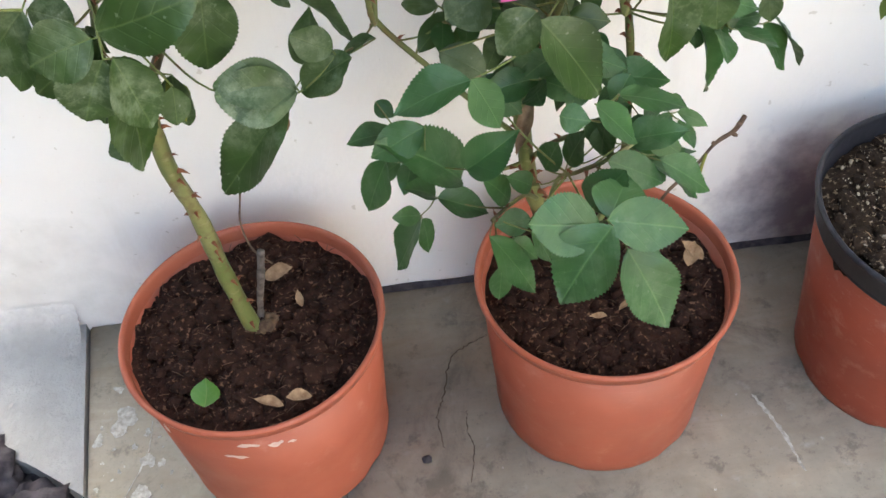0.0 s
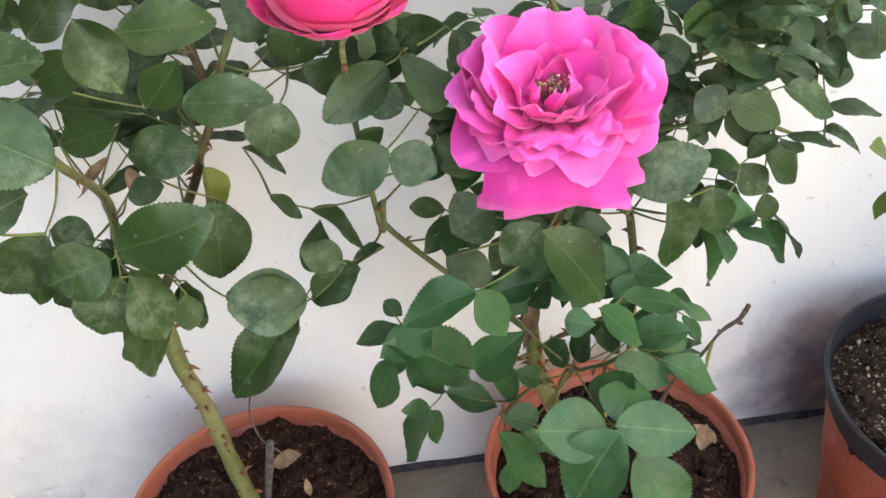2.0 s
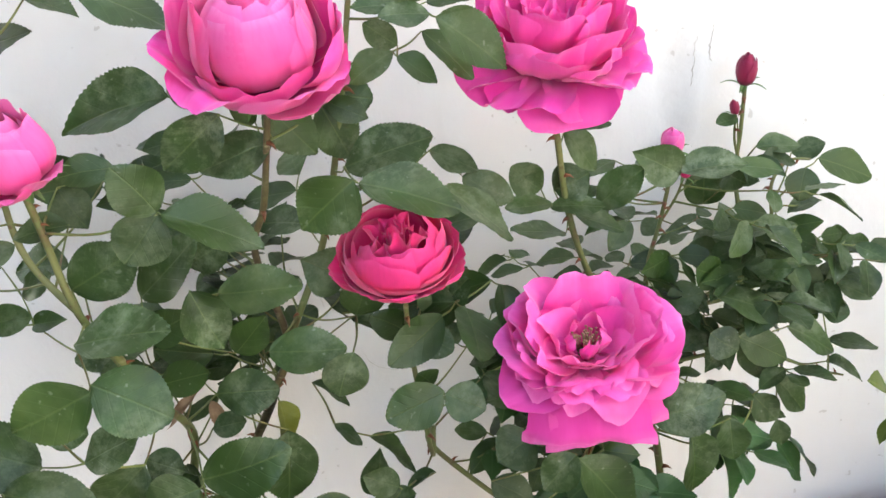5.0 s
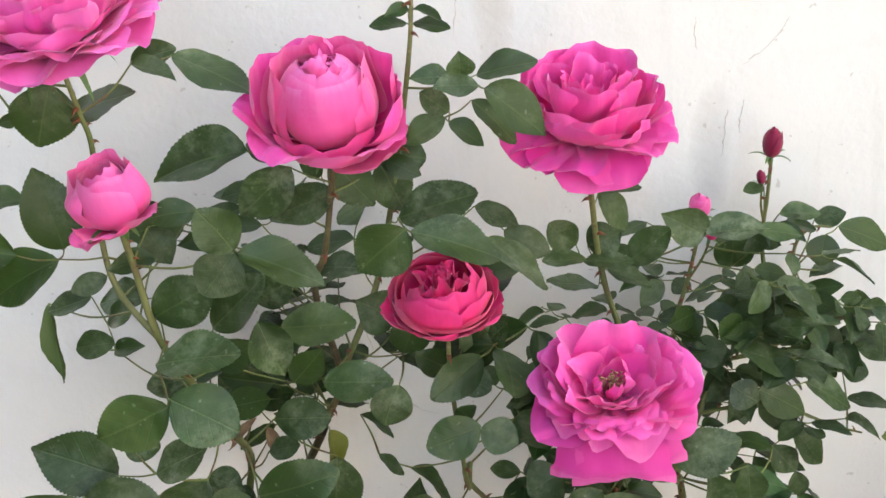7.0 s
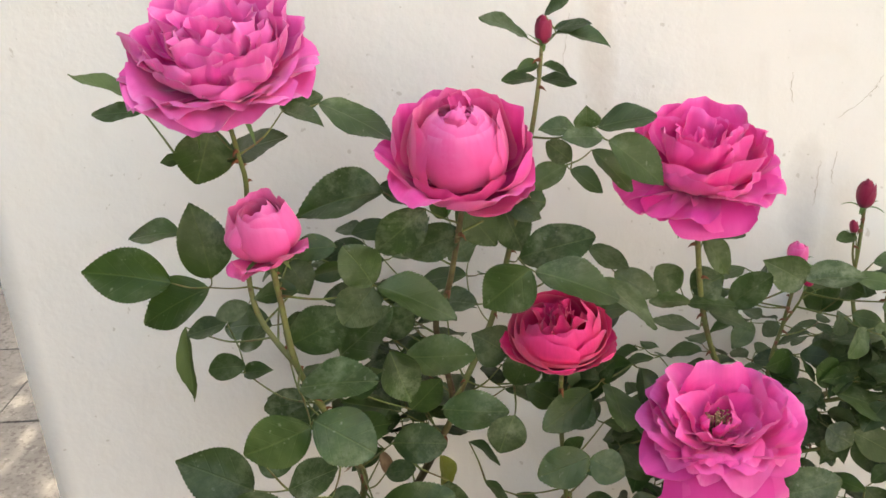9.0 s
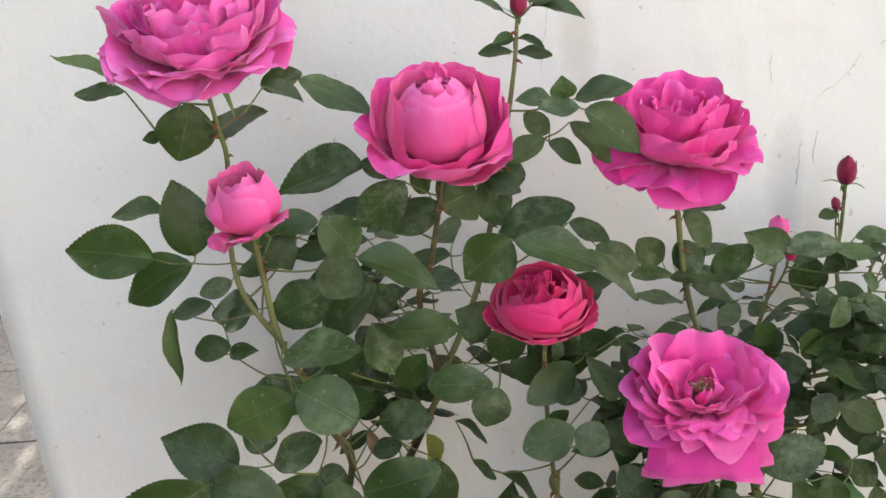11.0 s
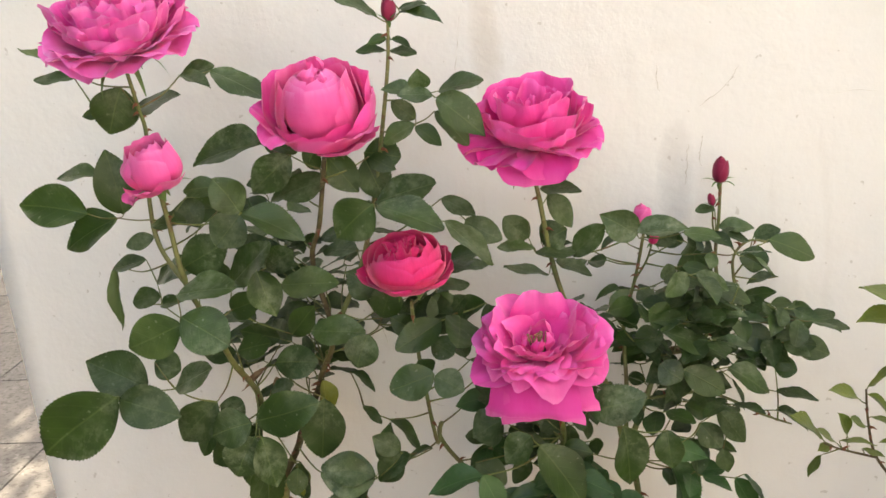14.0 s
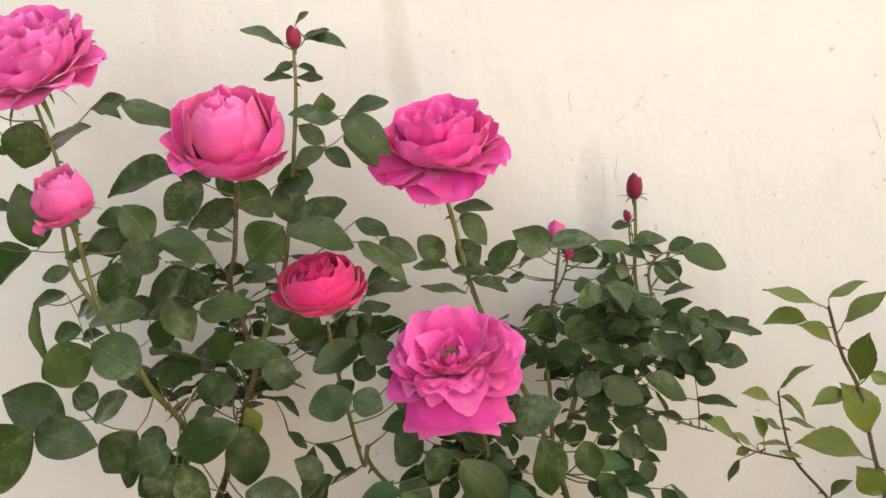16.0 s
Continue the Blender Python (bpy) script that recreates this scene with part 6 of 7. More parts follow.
leaflet(stalk, (0.162, 0.530, 0.439), (0.179, 0.560, 0.449), 0.032, (-0.25, -0.50, 0.80))
leaflet(stalk, (0.160, 0.563, 0.414), (0.176, 0.554, 0.454), 0.030, (-0.65, -0.76, 0.10))
stalk = leaf_stalk(bush_b, FRESH_LEAF)
leaflet(stalk, (0.097, 0.600, 0.360), (0.134, 0.585, 0.304), 0.026, (0.30, -0.60, 0.72))
leaflet(stalk, (0.106, 0.610, 0.314), (0.102, 0.600, 0.281), 0.018, (0.0, -0.70, 0.70))
leaflet(stalk, (0.127, 0.603, 0.356), (0.144, 0.594, 0.331), 0.020, (0.66, -0.44, 0.61))
leaflet(stalk, (0.130, 0.623, 0.347), (0.104, 0.614, 0.355), 0.021, (0.42, -0.60, 0.68))
stalk = leaf_stalk(bush_b, FRESH_LEAF)
leaflet(stalk, (0.064, 0.643, 0.361), (0.102, 0.634, 0.352), 0.025, (0.14, -0.38, 0.91))
leaflet(stalk, (0.117, 0.643, 0.349), (0.102, 0.634, 0.381), 0.023, (0.83, -0.51, 0.25))
leaflet(stalk, (0.063, 0.663, 0.342), (0.045, 0.654, 0.368), 0.020, (0.83, -0.04, 0.56))
leaflet(stalk, (0.050, 0.663, 0.323), (0.030, 0.654, 0.334), 0.016, (0.57, -0.59, 0.57))
leaflet(stalk, (0.050, 0.663, 0.321), (0.025, 0.654, 0.273), 0.034, (-0.85, -0.23, 0.48))
leaflet(stalk, (0.051, 0.663, 0.320), (0.057, 0.654, 0.287), 0.022, (0.74, -0.61, 0.28))
stalk = leaf_stalk(bush_b, FRESH_LEAF)
leaflet(stalk, (0.081, 0.623, 0.396), (0.040, 0.614, 0.452), 0.043, (0.78, -0.33, 0.53))
leaflet(stalk, (0.060, 0.623, 0.448), (0.022, 0.614, 0.434), 0.026, (-0.06, -0.77, 0.64))
leaflet(stalk, (0.042, 0.643, 0.428), (0.008, 0.634, 0.436), 0.022, (0.22, 0.02, 0.98))
leaflet(stalk, (0.032, 0.623, 0.422), (0.010, 0.614, 0.385), 0.027, (-0.65, -0.55, 0.53))
leaflet(stalk, (0.084, 0.603, 0.424), (0.113, 0.594, 0.457), 0.029, (-0.58, -0.76, 0.30))
leaflet(stalk, (0.029, 0.663, 0.441), (0.040, 0.654, 0.433), 0.013, (-0.05, -0.71, 0.70))
stalk = leaf_stalk(bush_b, FRESH_LEAF)
leaflet(stalk, (0.170, 0.573, 0.446), (0.207, 0.564, 0.431), 0.025, (0.20, -0.54, 0.82))
leaflet(stalk, (0.204, 0.573, 0.440), (0.236, 0.564, 0.417), 0.025, (0.48, -0.36, 0.80))
leaflet(stalk, (0.188, 0.603, 0.432), (0.225, 0.594, 0.448), 0.026, (-0.43, -0.27, 0.86))
leaflet(stalk, (0.217, 0.623, 0.397), (0.244, 0.614, 0.402), 0.018, (-0.03, 0.44, 0.90))
stalk = leaf_stalk(bush_b, FRESH_LEAF)
leaflet(stalk, (0.096, 0.643, 0.466), (0.126, 0.634, 0.439), 0.028, (0.14, -0.88, 0.46))
leaflet(stalk, (0.117, 0.633, 0.316), (0.138, 0.624, 0.302), 0.017, (0.41, -0.31, 0.86))
leaflet(stalk, (0.188, 0.553, 0.382), (0.203, 0.544, 0.384), 0.011, (-0.30, -0.34, 0.89))
stalk = leaf_stalk(bush_b, FRESH_LEAF)
leaflet(stalk, (0.142, 0.633, 0.386), (0.148, 0.624, 0.418), 0.021, (-0.78, -0.63, -0.04))
leaflet(stalk, (0.158, 0.633, 0.389), (0.163, 0.624, 0.423), 0.022, (-0.89, -0.46, 0.01))
leaflet(stalk, (0.180, 0.623, 0.403), (0.178, 0.614, 0.445), 0.027, (-0.79, -0.60, -0.16))
leaflet(stalk, (0.134, 0.643, 0.361), (0.118, 0.634, 0.381), 0.017, (0.72, -0.63, 0.28))
cane(shrub, 2.6, 1.3, (0.530, 0.690, 0.190), (0.520, 0.675, 0.320), (0.498, 0.655, 0.444), (0.487, 0.650, 0.489), (0.475, 0.648, 0.550), (0.460, 0.645, 0.587), (0.450, 0.645, 0.630), mat=DARK_CANE)
cane(shrub, 1.8, 0.9, (0.520, 0.675, 0.320), (0.467, 0.660, 0.415), (0.448, 0.655, 0.448), (0.420, 0.650, 0.489), (0.411, 0.648, 0.524), (0.407, 0.645, 0.557), mat=DARK_CANE)
cane(shrub, 1.1, 0.7, (0.420, 0.650, 0.489), (0.386, 0.640, 0.504), (0.373, 0.638, 0.511), mat=DARK_CANE)
stalk = leaf_stalk(shrub, CITRUS_LEAF)
leaflet(stalk, (0.446, 0.648, 0.630), (0.397, 0.639, 0.654), 0.034, (0.45, -0.03, 0.89))
stalk = leaf_stalk(shrub, CITRUS_LEAF)
leaflet(stalk, (0.455, 0.648, 0.594), (0.429, 0.639, 0.622), 0.024, (0.75, -0.22, 0.62))
stalk = leaf_stalk(shrub, CITRUS_LEAF)
leaflet(stalk, (0.434, 0.648, 0.617), (0.399, 0.639, 0.629), 0.024, (0.38, -0.23, 0.90))
stalk = leaf_stalk(shrub, CITRUS_LEAF)
leaflet(stalk, (0.451, 0.648, 0.636), (0.477, 0.639, 0.655), 0.020, (-0.61, -0.08, 0.79))
stalk = leaf_stalk(shrub, CITRUS_LEAF)
leaflet(stalk, (0.463, 0.648, 0.614), (0.494, 0.639, 0.642), 0.026, (-0.69, -0.16, 0.71))
stalk = leaf_stalk(shrub, CITRUS_LEAF)
leaflet(stalk, (0.475, 0.648, 0.560), (0.479, 0.639, 0.606), 0.029, (-0.87, -0.49, -0.01))
stalk = leaf_stalk(shrub, CITRUS_LEAF)
leaflet(stalk, (0.484, 0.648, 0.567), (0.497, 0.639, 0.559), 0.012, (-0.34, -0.84, 0.42))
stalk = leaf_stalk(shrub, CITRUS_LEAF)
leaflet(stalk, (0.465, 0.648, 0.547), (0.435, 0.639, 0.550), 0.019, (0.21, -0.31, 0.93))
stalk = leaf_stalk(shrub, CITRUS_LEAF)
leaflet(stalk, (0.484, 0.648, 0.511), (0.464, 0.639, 0.561), 0.034, (0.57, -0.82, 0.07))
stalk = leaf_stalk(shrub, CITRUS_LEAF)
leaflet(stalk, (0.480, 0.648, 0.487), (0.425, 0.639, 0.520), 0.040, (0.52, -0.13, 0.84))
stalk = leaf_stalk(shrub, CITRUS_LEAF)
leaflet(stalk, (0.494, 0.648, 0.451), (0.472, 0.639, 0.481), 0.027, (0.23, -0.97, -0.12))
stalk = leaf_stalk(shrub, CITRUS_LEAF)
leaflet(stalk, (0.449, 0.648, 0.451), (0.461, 0.639, 0.474), 0.017, (-0.87, 0.10, 0.48))
stalk = leaf_stalk(shrub, CITRUS_LEAF)
leaflet(stalk, (0.409, 0.648, 0.557), (0.431, 0.639, 0.585), 0.023, (-0.74, 0.16, 0.65))
stalk = leaf_stalk(shrub, CITRUS_LEAF)
leaflet(stalk, (0.404, 0.648, 0.545), (0.379, 0.639, 0.565), 0.021, (0.61, -0.01, 0.79))
stalk = leaf_stalk(shrub, CITRUS_LEAF)
leaflet(stalk, (0.409, 0.648, 0.551), (0.432, 0.639, 0.535), 0.019, (0.53, -0.12, 0.84))
stalk = leaf_stalk(shrub, CITRUS_LEAF)
leaflet(stalk, (0.413, 0.648, 0.530), (0.436, 0.639, 0.524), 0.016, (0.26, 0.03, 0.96))
stalk = leaf_stalk(shrub, CITRUS_LEAF)
leaflet(stalk, (0.394, 0.648, 0.510), (0.389, 0.639, 0.538), 0.018, (0.90, -0.43, 0.04))
stalk = leaf_stalk(shrub, CITRUS_LEAF)
leaflet(stalk, (0.409, 0.648, 0.521), (0.394, 0.639, 0.534), 0.014, (0.69, -0.12, 0.72))
stalk = leaf_stalk(shrub, CITRUS_LEAF)
leaflet(stalk, (0.388, 0.648, 0.507), (0.416, 0.639, 0.511), 0.018, (-0.09, 0.17, 0.98))
stalk = leaf_stalk(shrub, CITRUS_LEAF)
leaflet(stalk, (0.407, 0.648, 0.499), (0.424, 0.639, 0.498), 0.012, (0.01, -0.03, 1.00))
stalk = leaf_stalk(shrub, CITRUS_LEAF)
leaflet(stalk, (0.374, 0.648, 0.509), (0.349, 0.639, 0.541), 0.026, (0.78, -0.02, 0.62))
stalk = leaf_stalk(shrub, CITRUS_LEAF)
leaflet(stalk, (0.386, 0.648, 0.505), (0.367, 0.639, 0.525), 0.018, (0.72, 0.02, 0.69))
stalk = leaf_stalk(shrub, CITRUS_LEAF)
leaflet(stalk, (0.381, 0.648, 0.504), (0.369, 0.639, 0.504), 0.009, (0.36, -0.44, 0.83))
stalk = leaf_stalk(shrub, CITRUS_LEAF)
leaflet(stalk, (0.374, 0.648, 0.494), (0.358, 0.639, 0.480), 0.014, (-0.65, 0.07, 0.76))
stalk = leaf_stalk(bush_a)
leaflet(stalk, (0.020, 0.667, 0.893), (-0.009, 0.658, 0.914), 0.023, (0.60, -0.14, 0.79))
leaflet(stalk, (0.039, 0.667, 0.895), (0.074, 0.658, 0.893), 0.022, (-0.04, -0.35, 0.93))
leaflet(stalk, (0.038, 0.669, 0.898), (0.061, 0.660, 0.904), 0.016, (-0.36, -0.33, 0.87))
leaflet(stalk, (0.032, 0.669, 0.908), (0.047, 0.660, 0.917), 0.012, (-0.66, -0.45, 0.60))
leaflet(stalk, (0.029, 0.667, 0.874), (0.047, 0.658, 0.871), 0.013, (0.07, -0.21, 0.97))
stalk = leaf_stalk(bush_a, YELLOW_LEAF)
leaflet(stalk, (-0.062, 0.648, 0.579), (-0.056, 0.639, 0.542), 0.024, (0.82, -0.50, 0.26))
stalk = leaf_stalk(bush_a, YELLOW_LEAF)
leaflet(stalk, (-0.097, 0.643, 0.495), (-0.091, 0.634, 0.467), 0.019, (0.84, -0.45, 0.31))
stalk = leaf_stalk(bush_a, YELLOW_LEAF)
leaflet(stalk, (-0.154, 0.663, 0.525), (-0.169, 0.654, 0.506), 0.016, (-0.44, -0.62, 0.65))
stalk = leaf_stalk(bush_a, PALE_LEAF)
leaflet(stalk, (-0.252, 0.673, 0.690), (-0.254, 0.664, 0.628), 0.015, (-0.25, -0.95, 0.10))
stalk = leaf_stalk(bush_a, PALE_LEAF)
leaflet(stalk, (-0.252, 0.663, 0.872), (-0.290, 0.654, 0.894), 0.020, (0.57, -0.14, 0.81))
spray(bush_a, (-0.09, 0.69, 0.60), (0.10, 0.05, 0.10), 7)
spray(bush_a, (-0.05, 0.69, 0.72), (0.10, 0.04, 0.05), 4)
spray(bush_a, (-0.06, 0.70, 0.64), (0.07, 0.03, 0.05), 3)
spray(bush_a, (-0.11, 0.71, 0.59), (0.10, 0.05, 0.11), 12, 0.046)
spray(bush_b, (0.06, 0.69, 0.64), (0.05, 0.03, 0.05), 4)
spray(bush_a, (-0.02, 0.70, 0.66), (0.05, 0.03, 0.05), 2, 0.046)
spray(bush_b, (0.06, 0.70, 0.57), (0.05, 0.04, 0.05), 3, 0.038)
stalk = leaf_stalk(bush_a)
leaflet(stalk, (-0.004, 0.668, 0.782), (0.028, 0.664, 0.777), 0.030, (0.1, -0.9, 0.4))
leaflet(stalk, (-0.004, 0.668, 0.776), (0.012, 0.660, 0.742), 0.030, (0.2, -0.8, 0.5))
spray(bush_b, (0.25, 0.73, 0.60), (0.10, 0.06, 0.07), 30, 0.031)
spray(bush_b, (0.30, 0.72, 0.58), (0.07, 0.05, 0.06), 16, 0.029)
spray(bush_b, (0.19, 0.71, 0.52), (0.09, 0.05, 0.06), 15, 0.032)
spray(bush_b, (0.185, 0.69, 0.42), (0.075, 0.05, 0.09), 11, 0.032, FRESH_LEAF)
spray(bush_b, (0.10, 0.68, 0.52), (0.05, 0.05, 0.06), 8, 0.034)
spray(bush_b, (0.14, 0.68, 0.43), (0.09, 0.05, 0.10), 6, 0.036, FRESH_LEAF)
grow_stalks()
collar = lump(bmesh.new(), local(bush_a, (-0.109, 0.690, 0.176)), (0.0125, 0.0110, 0.009), 4, 4, 0.7)
lump(collar, local(bush_a, (-0.098, 0.693, 0.179)), (0.007, 0.007, 0.007), 6, 3, 0.8)
part("stem_base", collar, STEM_BASE, bush_a, "rough brown base of the stem")

# flowers
f5 = bowl_rose(bush_b, (0.138, 0.598, 0.622), (-0.02, -0.32, 0.95), 0.0575, (MAGENTA, VIOLET), "wide open magenta pink rose with a ruffled heart", 5)
stamens(f5, 0.050, 8)
cup_rose(bush_b, (0.031, 0.625, 0.676), (0.0, -0.20, 0.97), 0.0358, (CRIMSON, CRIMSON, CRIMSON), "crimson pink cupped rose half open", 21)
globe_rose(bush_a, (-0.031, 0.637, 0.800), (0.03, -0.24, 0.96), 0.0500, (ROSE, ROSE, HOT), "pink globe-shaped rose with wide guard petals", 31)
full_rose(bush_b, (0.138, 0.683, 0.776), (0.05, -0.20, 0.97), 0.0560, (HOT, HOT, VIOLET), "hot pink full rose with layered petals", 41,
          ((4, 0.10, 0.68, 0.24, 0.12), (5, 0.30, 0.80, 0.46, 0.10), (6, 0.50, 0.78, 0.66, 0.08)),
          ((-1.50, 0.78, -0.42, 1.05, 0.0), (-1.15, 0.76, -0.34, 0.95, 0.0), (-2.05, 0.90, -0.16, 0.95, -0.10), (-2.55, 1.04, -0.14, 0.85, -0.08), (3.30, 1.06, -0.05, 0.90, 0.06), (-0.62, 0.98, -0.02, 0.90, 0.05), (-0.15, 1.08, 0.02, 0.80, 0.06),
           (0.25, 1.02, 0.20, 0.85, 0.06), (0.9, 0.95, 0.25, 0.95, 0.06), (1.6, 0.90, 0.25, 1.0, 0.06), (2.3, 0.95, 0.22, 0.95, 0.06), (-1.0, 0.86, 0.10, 0.85, 0.04)))
full_rose(bush_a, (-0.173, 0.606, 0.888), (0.05, -0.30, 0.95), 0.0570, (LILAC, LILAC, LILAC), "large lilac pink rose fully open with many petals", 51,
          ((4, 0.14, 0.80, 0.50, 0.10), (6, 0.32, 0.80, 0.54, 0.12), (8, 0.52, 0.76, 0.56, 0.12), (9, 0.70, 0.64, 0.54, 0.10)),
          ((-1.15, 0.92, -0.06, 1.25, 0.02), (-1.95, 0.92, -0.08, 1.25, 0.02), (-2.62, 1.02, 0.00, 1.05, 0.04), (-0.50, 1.02, 0.04, 1.05, 0.04), (3.10, 1.05, 0.12, 0.95, 0.06), (0.10, 1.05, 0.16, 0.95, 0.06),
           (-1.52, 0.90, 0.18, 1.30, 0.10), (-2.25, 0.94, 0.22, 1.15, 0.08), (-0.82, 0.94, 0.24, 1.15, 0.08), (0.8, 1.0, 0.25, 1.0, 0.06), (1.6, 0.96, 0.26, 1.1, 0.06), (2.4, 1.0, 0.25, 1.0, 0.06)))
rose_bud(bush_a, (-0.155, 0.588, 0.778), (-0.06, -0.18, 0.98), 0.0265, 0.039, (ROSE, ROSE), "half-open rose pink bud with a peeling petal", 61)
rose_bud(bush_a, (0.030, 0.664, 0.889), (0.0, -0.05, 1.0), 0.0080, 0.0185, (DARK_RED, DARK_RED), "closed dark red rosebud on a tall stem", 71, 0, 70)
rose_bud(bush_b, (0.313, 0.816, 0.699), (0.05, -0.1, 1.0), 0.0112, 0.0255, (DARK_RED, DARK_RED), "small dark red rosebud with spread sepals", 81, 0, 120)
rose_bud(bush_b, (0.306, 0.812, 0.677), (-0.25, -0.1, 1.0), 0.0052, 0.013, (DARK_RED, DARK_RED), "tiny closed rosebud below a larger one", 85, 0, 60)
rose_bud(bush_b, (0.232, 0.738, 0.684), (0.0, -0.1, 1.0), 0.0115, 0.019, (ROSE, ROSE), "small pink rosebud half hidden by leaves", 91, 1, 130)
rose_bud(bush_b, (0.240, 0.735, 0.666), (0.3, -0.3, 0.9), 0.006, 0.012, (CRIMSON, CRIMSON), "tiny pink rosebud showing between leaves", 95, 0, 130)


# ---- small things on the soil and the ledge ----
def dry_leaf(name, place, length, width, turn, mat, label, tilt=0.2, category="leaf"):
    me = leaf_mesh(name, int(abs(place[0]) * 1000) + 7, mat, 8, 0.35, -0.25)
    ob = tagged(new(name, me), label, category)
    ob.matrix_world = Matrix.Translation(place) @ Euler((tilt, 0, turn)).to_matrix().to_4x4() @ Matrix.Diagonal((width, length, length, 1))
    return ob


dry_leaf("fallen_leaf", (-0.104, 0.740, 0.1850), 0.030, 0.020, -1.55, DRY, "dry tan fallen leaf lying on the soil", 0.1)
dry_leaf("fallen_leaf", (-0.060, 0.603, 0.1840), 0.024, 0.012, 1.9, DRY, "dry greyish fallen leaf against the pot rim", 0.3)
dry_leaf("fallen_leaf", (-0.084, 0.597, 0.1835), 0.026, 0.011, 1.5, DRY, "dry brown fallen leaf against the pot rim", 0.3)
dry_leaf("fallen_leaf", (-0.068, 0.700, 0.1845), 0.016, 0.007, 0.2, DRY, "curled brown fallen leaf on the soil", 0.5)
dry_leaf("fallen_leaf", (0.290, 0.700, 0.1735), 0.024, 0.014, -0.5, DRY, "dry brown fallen leaf in the orange pot", 0.4)
dry_leaf("fallen_leaf", (0.306, 0.705, 0.1740), 0.026, 0.015, 0.9, DRY, "dry tan fallen leaf in the orange pot", 0.3)
dry_leaf("fallen_leaf", (0.205, 0.655, 0.1730), 0.020, 0.006, 1.8, DRY, "thin dry stalk-like leaf on the soil", 0.2)
dry_leaf("fallen_leaf", (0.216, 0.660, 0.1730), 0.018, 0.006, -1.2, DRY, "thin dry sliver of leaf on the soil", 0.2)
dry_leaf("green_leaf_piece", (-0.151, 0.604, 0.1850), 0.024, 0.026, -0.15, GREEN_PIECE, "torn bright green leaf piece lying on the soil", 0.35)

bm = tube(bmesh.new(), smooth_line([(-0.109, 0.703, 0.160), (-0.103, 0.697, 0.200), (-0.093, 0.690, 0.242), (-0.086, 0.690, 0.276)], 5), [0.0038] * 4 + [0.0030] * 9 + [0.0034] * 3, 9, 0.4)
thing("dead_stub", bm, STUB_WOOD, "dead grey-brown rose stub standing in the soil", "twig")
bm = tube(bmesh.new(), smooth_line([(-0.078, 0.695, 0.395), (-0.083, 0.700, 0.366), (-0.091, 0.700, 0.331), (-0.098, 0.702, 0.299), (-0.096, 0.706, 0.262), (-0.085, 0.712, 0.235)], 5), [0.0009] * 26, 6, 0.3)
part("dry_tendril", bm, DEAD_WOOD, bush_a, "dry brown hanging tendril")
for ob in [o for o in scene.objects if o.name.startswith("dry_tendril")]:
    ob.location = -Vector(bush_a.location)

# dead twig at the back of the second pot, with its yellow shoot
line = smooth_line([(0.232, 0.735, 0.150), (0.247, 0.715, 0.215), (0.258, 0.700, 0.274), (0.278, 0.700, 0.300), (0.293, 0.700, 0.326), (0.307, 0.700, 0.338), (0.313, 0.700, 0.352)], 5)
twig = thing("dead_twig", tube(bmesh.new(), line, [0.0020] * 10 + [0.0016] * 12 + [0.0019] * 9, 9, 0.45), DEAD_WOOD, "dead brown twig with knobs in the orange pot", "twig")
for at, out in ((14, (0.3, -0.6, 0.7)), (20, (-0.6, -0.4, 0.6)), (24, (0.7, -0.5, -0.2)), (27, (-0.5, -0.5, 0.6))):
    p, d = line[at], Vector(out).normalized()
    part("twig_knob", tube(bmesh.new(), [p, p + d * 0.003, p + d * 0.0055], [0.0017, 0.0020, 0.0010], 7), DEAD_WOOD, twig)
part("yellow_shoot", tube(bmesh.new(), smooth_line([line[18], line[18] + Vector((-0.004, -0.004, -0.012)), line[18] + Vector((-0.006, -0.006, -0.026)), line[18] + Vector((-0.012, -0.008, -0.040))], 4), [0.0016] * 6 + [0.0012] * 7, 7, 0.4), YELLOW_LEAF, twig, "limp yellow-green shoot")

# withered leaf and curled bark inside the second bush
dry_leaf("withered_leaf", (0.140, 0.672, 0.418), 0.040, 0.012, 2.6, DRY, "withered brown leaf hanging in the bush", -0.9).parent = None
dry_leaf("withered_leaf", (-0.028, 0.612, 0.486), 0.018, 0.014, 3.0, DRY, "withered tan leaf hanging below a green one", -1.2)

dry_leaf("withered_leaf", (-0.116, 0.655, 0.590), 0.030, 0.012, 2.2, DRY, "withered brown leaf curled at a stem fork", -0.8)
dry_leaf("withered_leaf", (-0.110, 0.660, 0.578), 0.024, 0.010, 3.6, DRY, "withered brown leaf shred at a stem fork", -1.0)

# pebble
thing("pebble", lump(bmesh.new(), (0.026, 0.630, 0.003), (0.0048, 0.0042, 0.0034), 9, 3, 0.4), DARK_STONE, "small grey pebble on the stone ledge", "pebble")


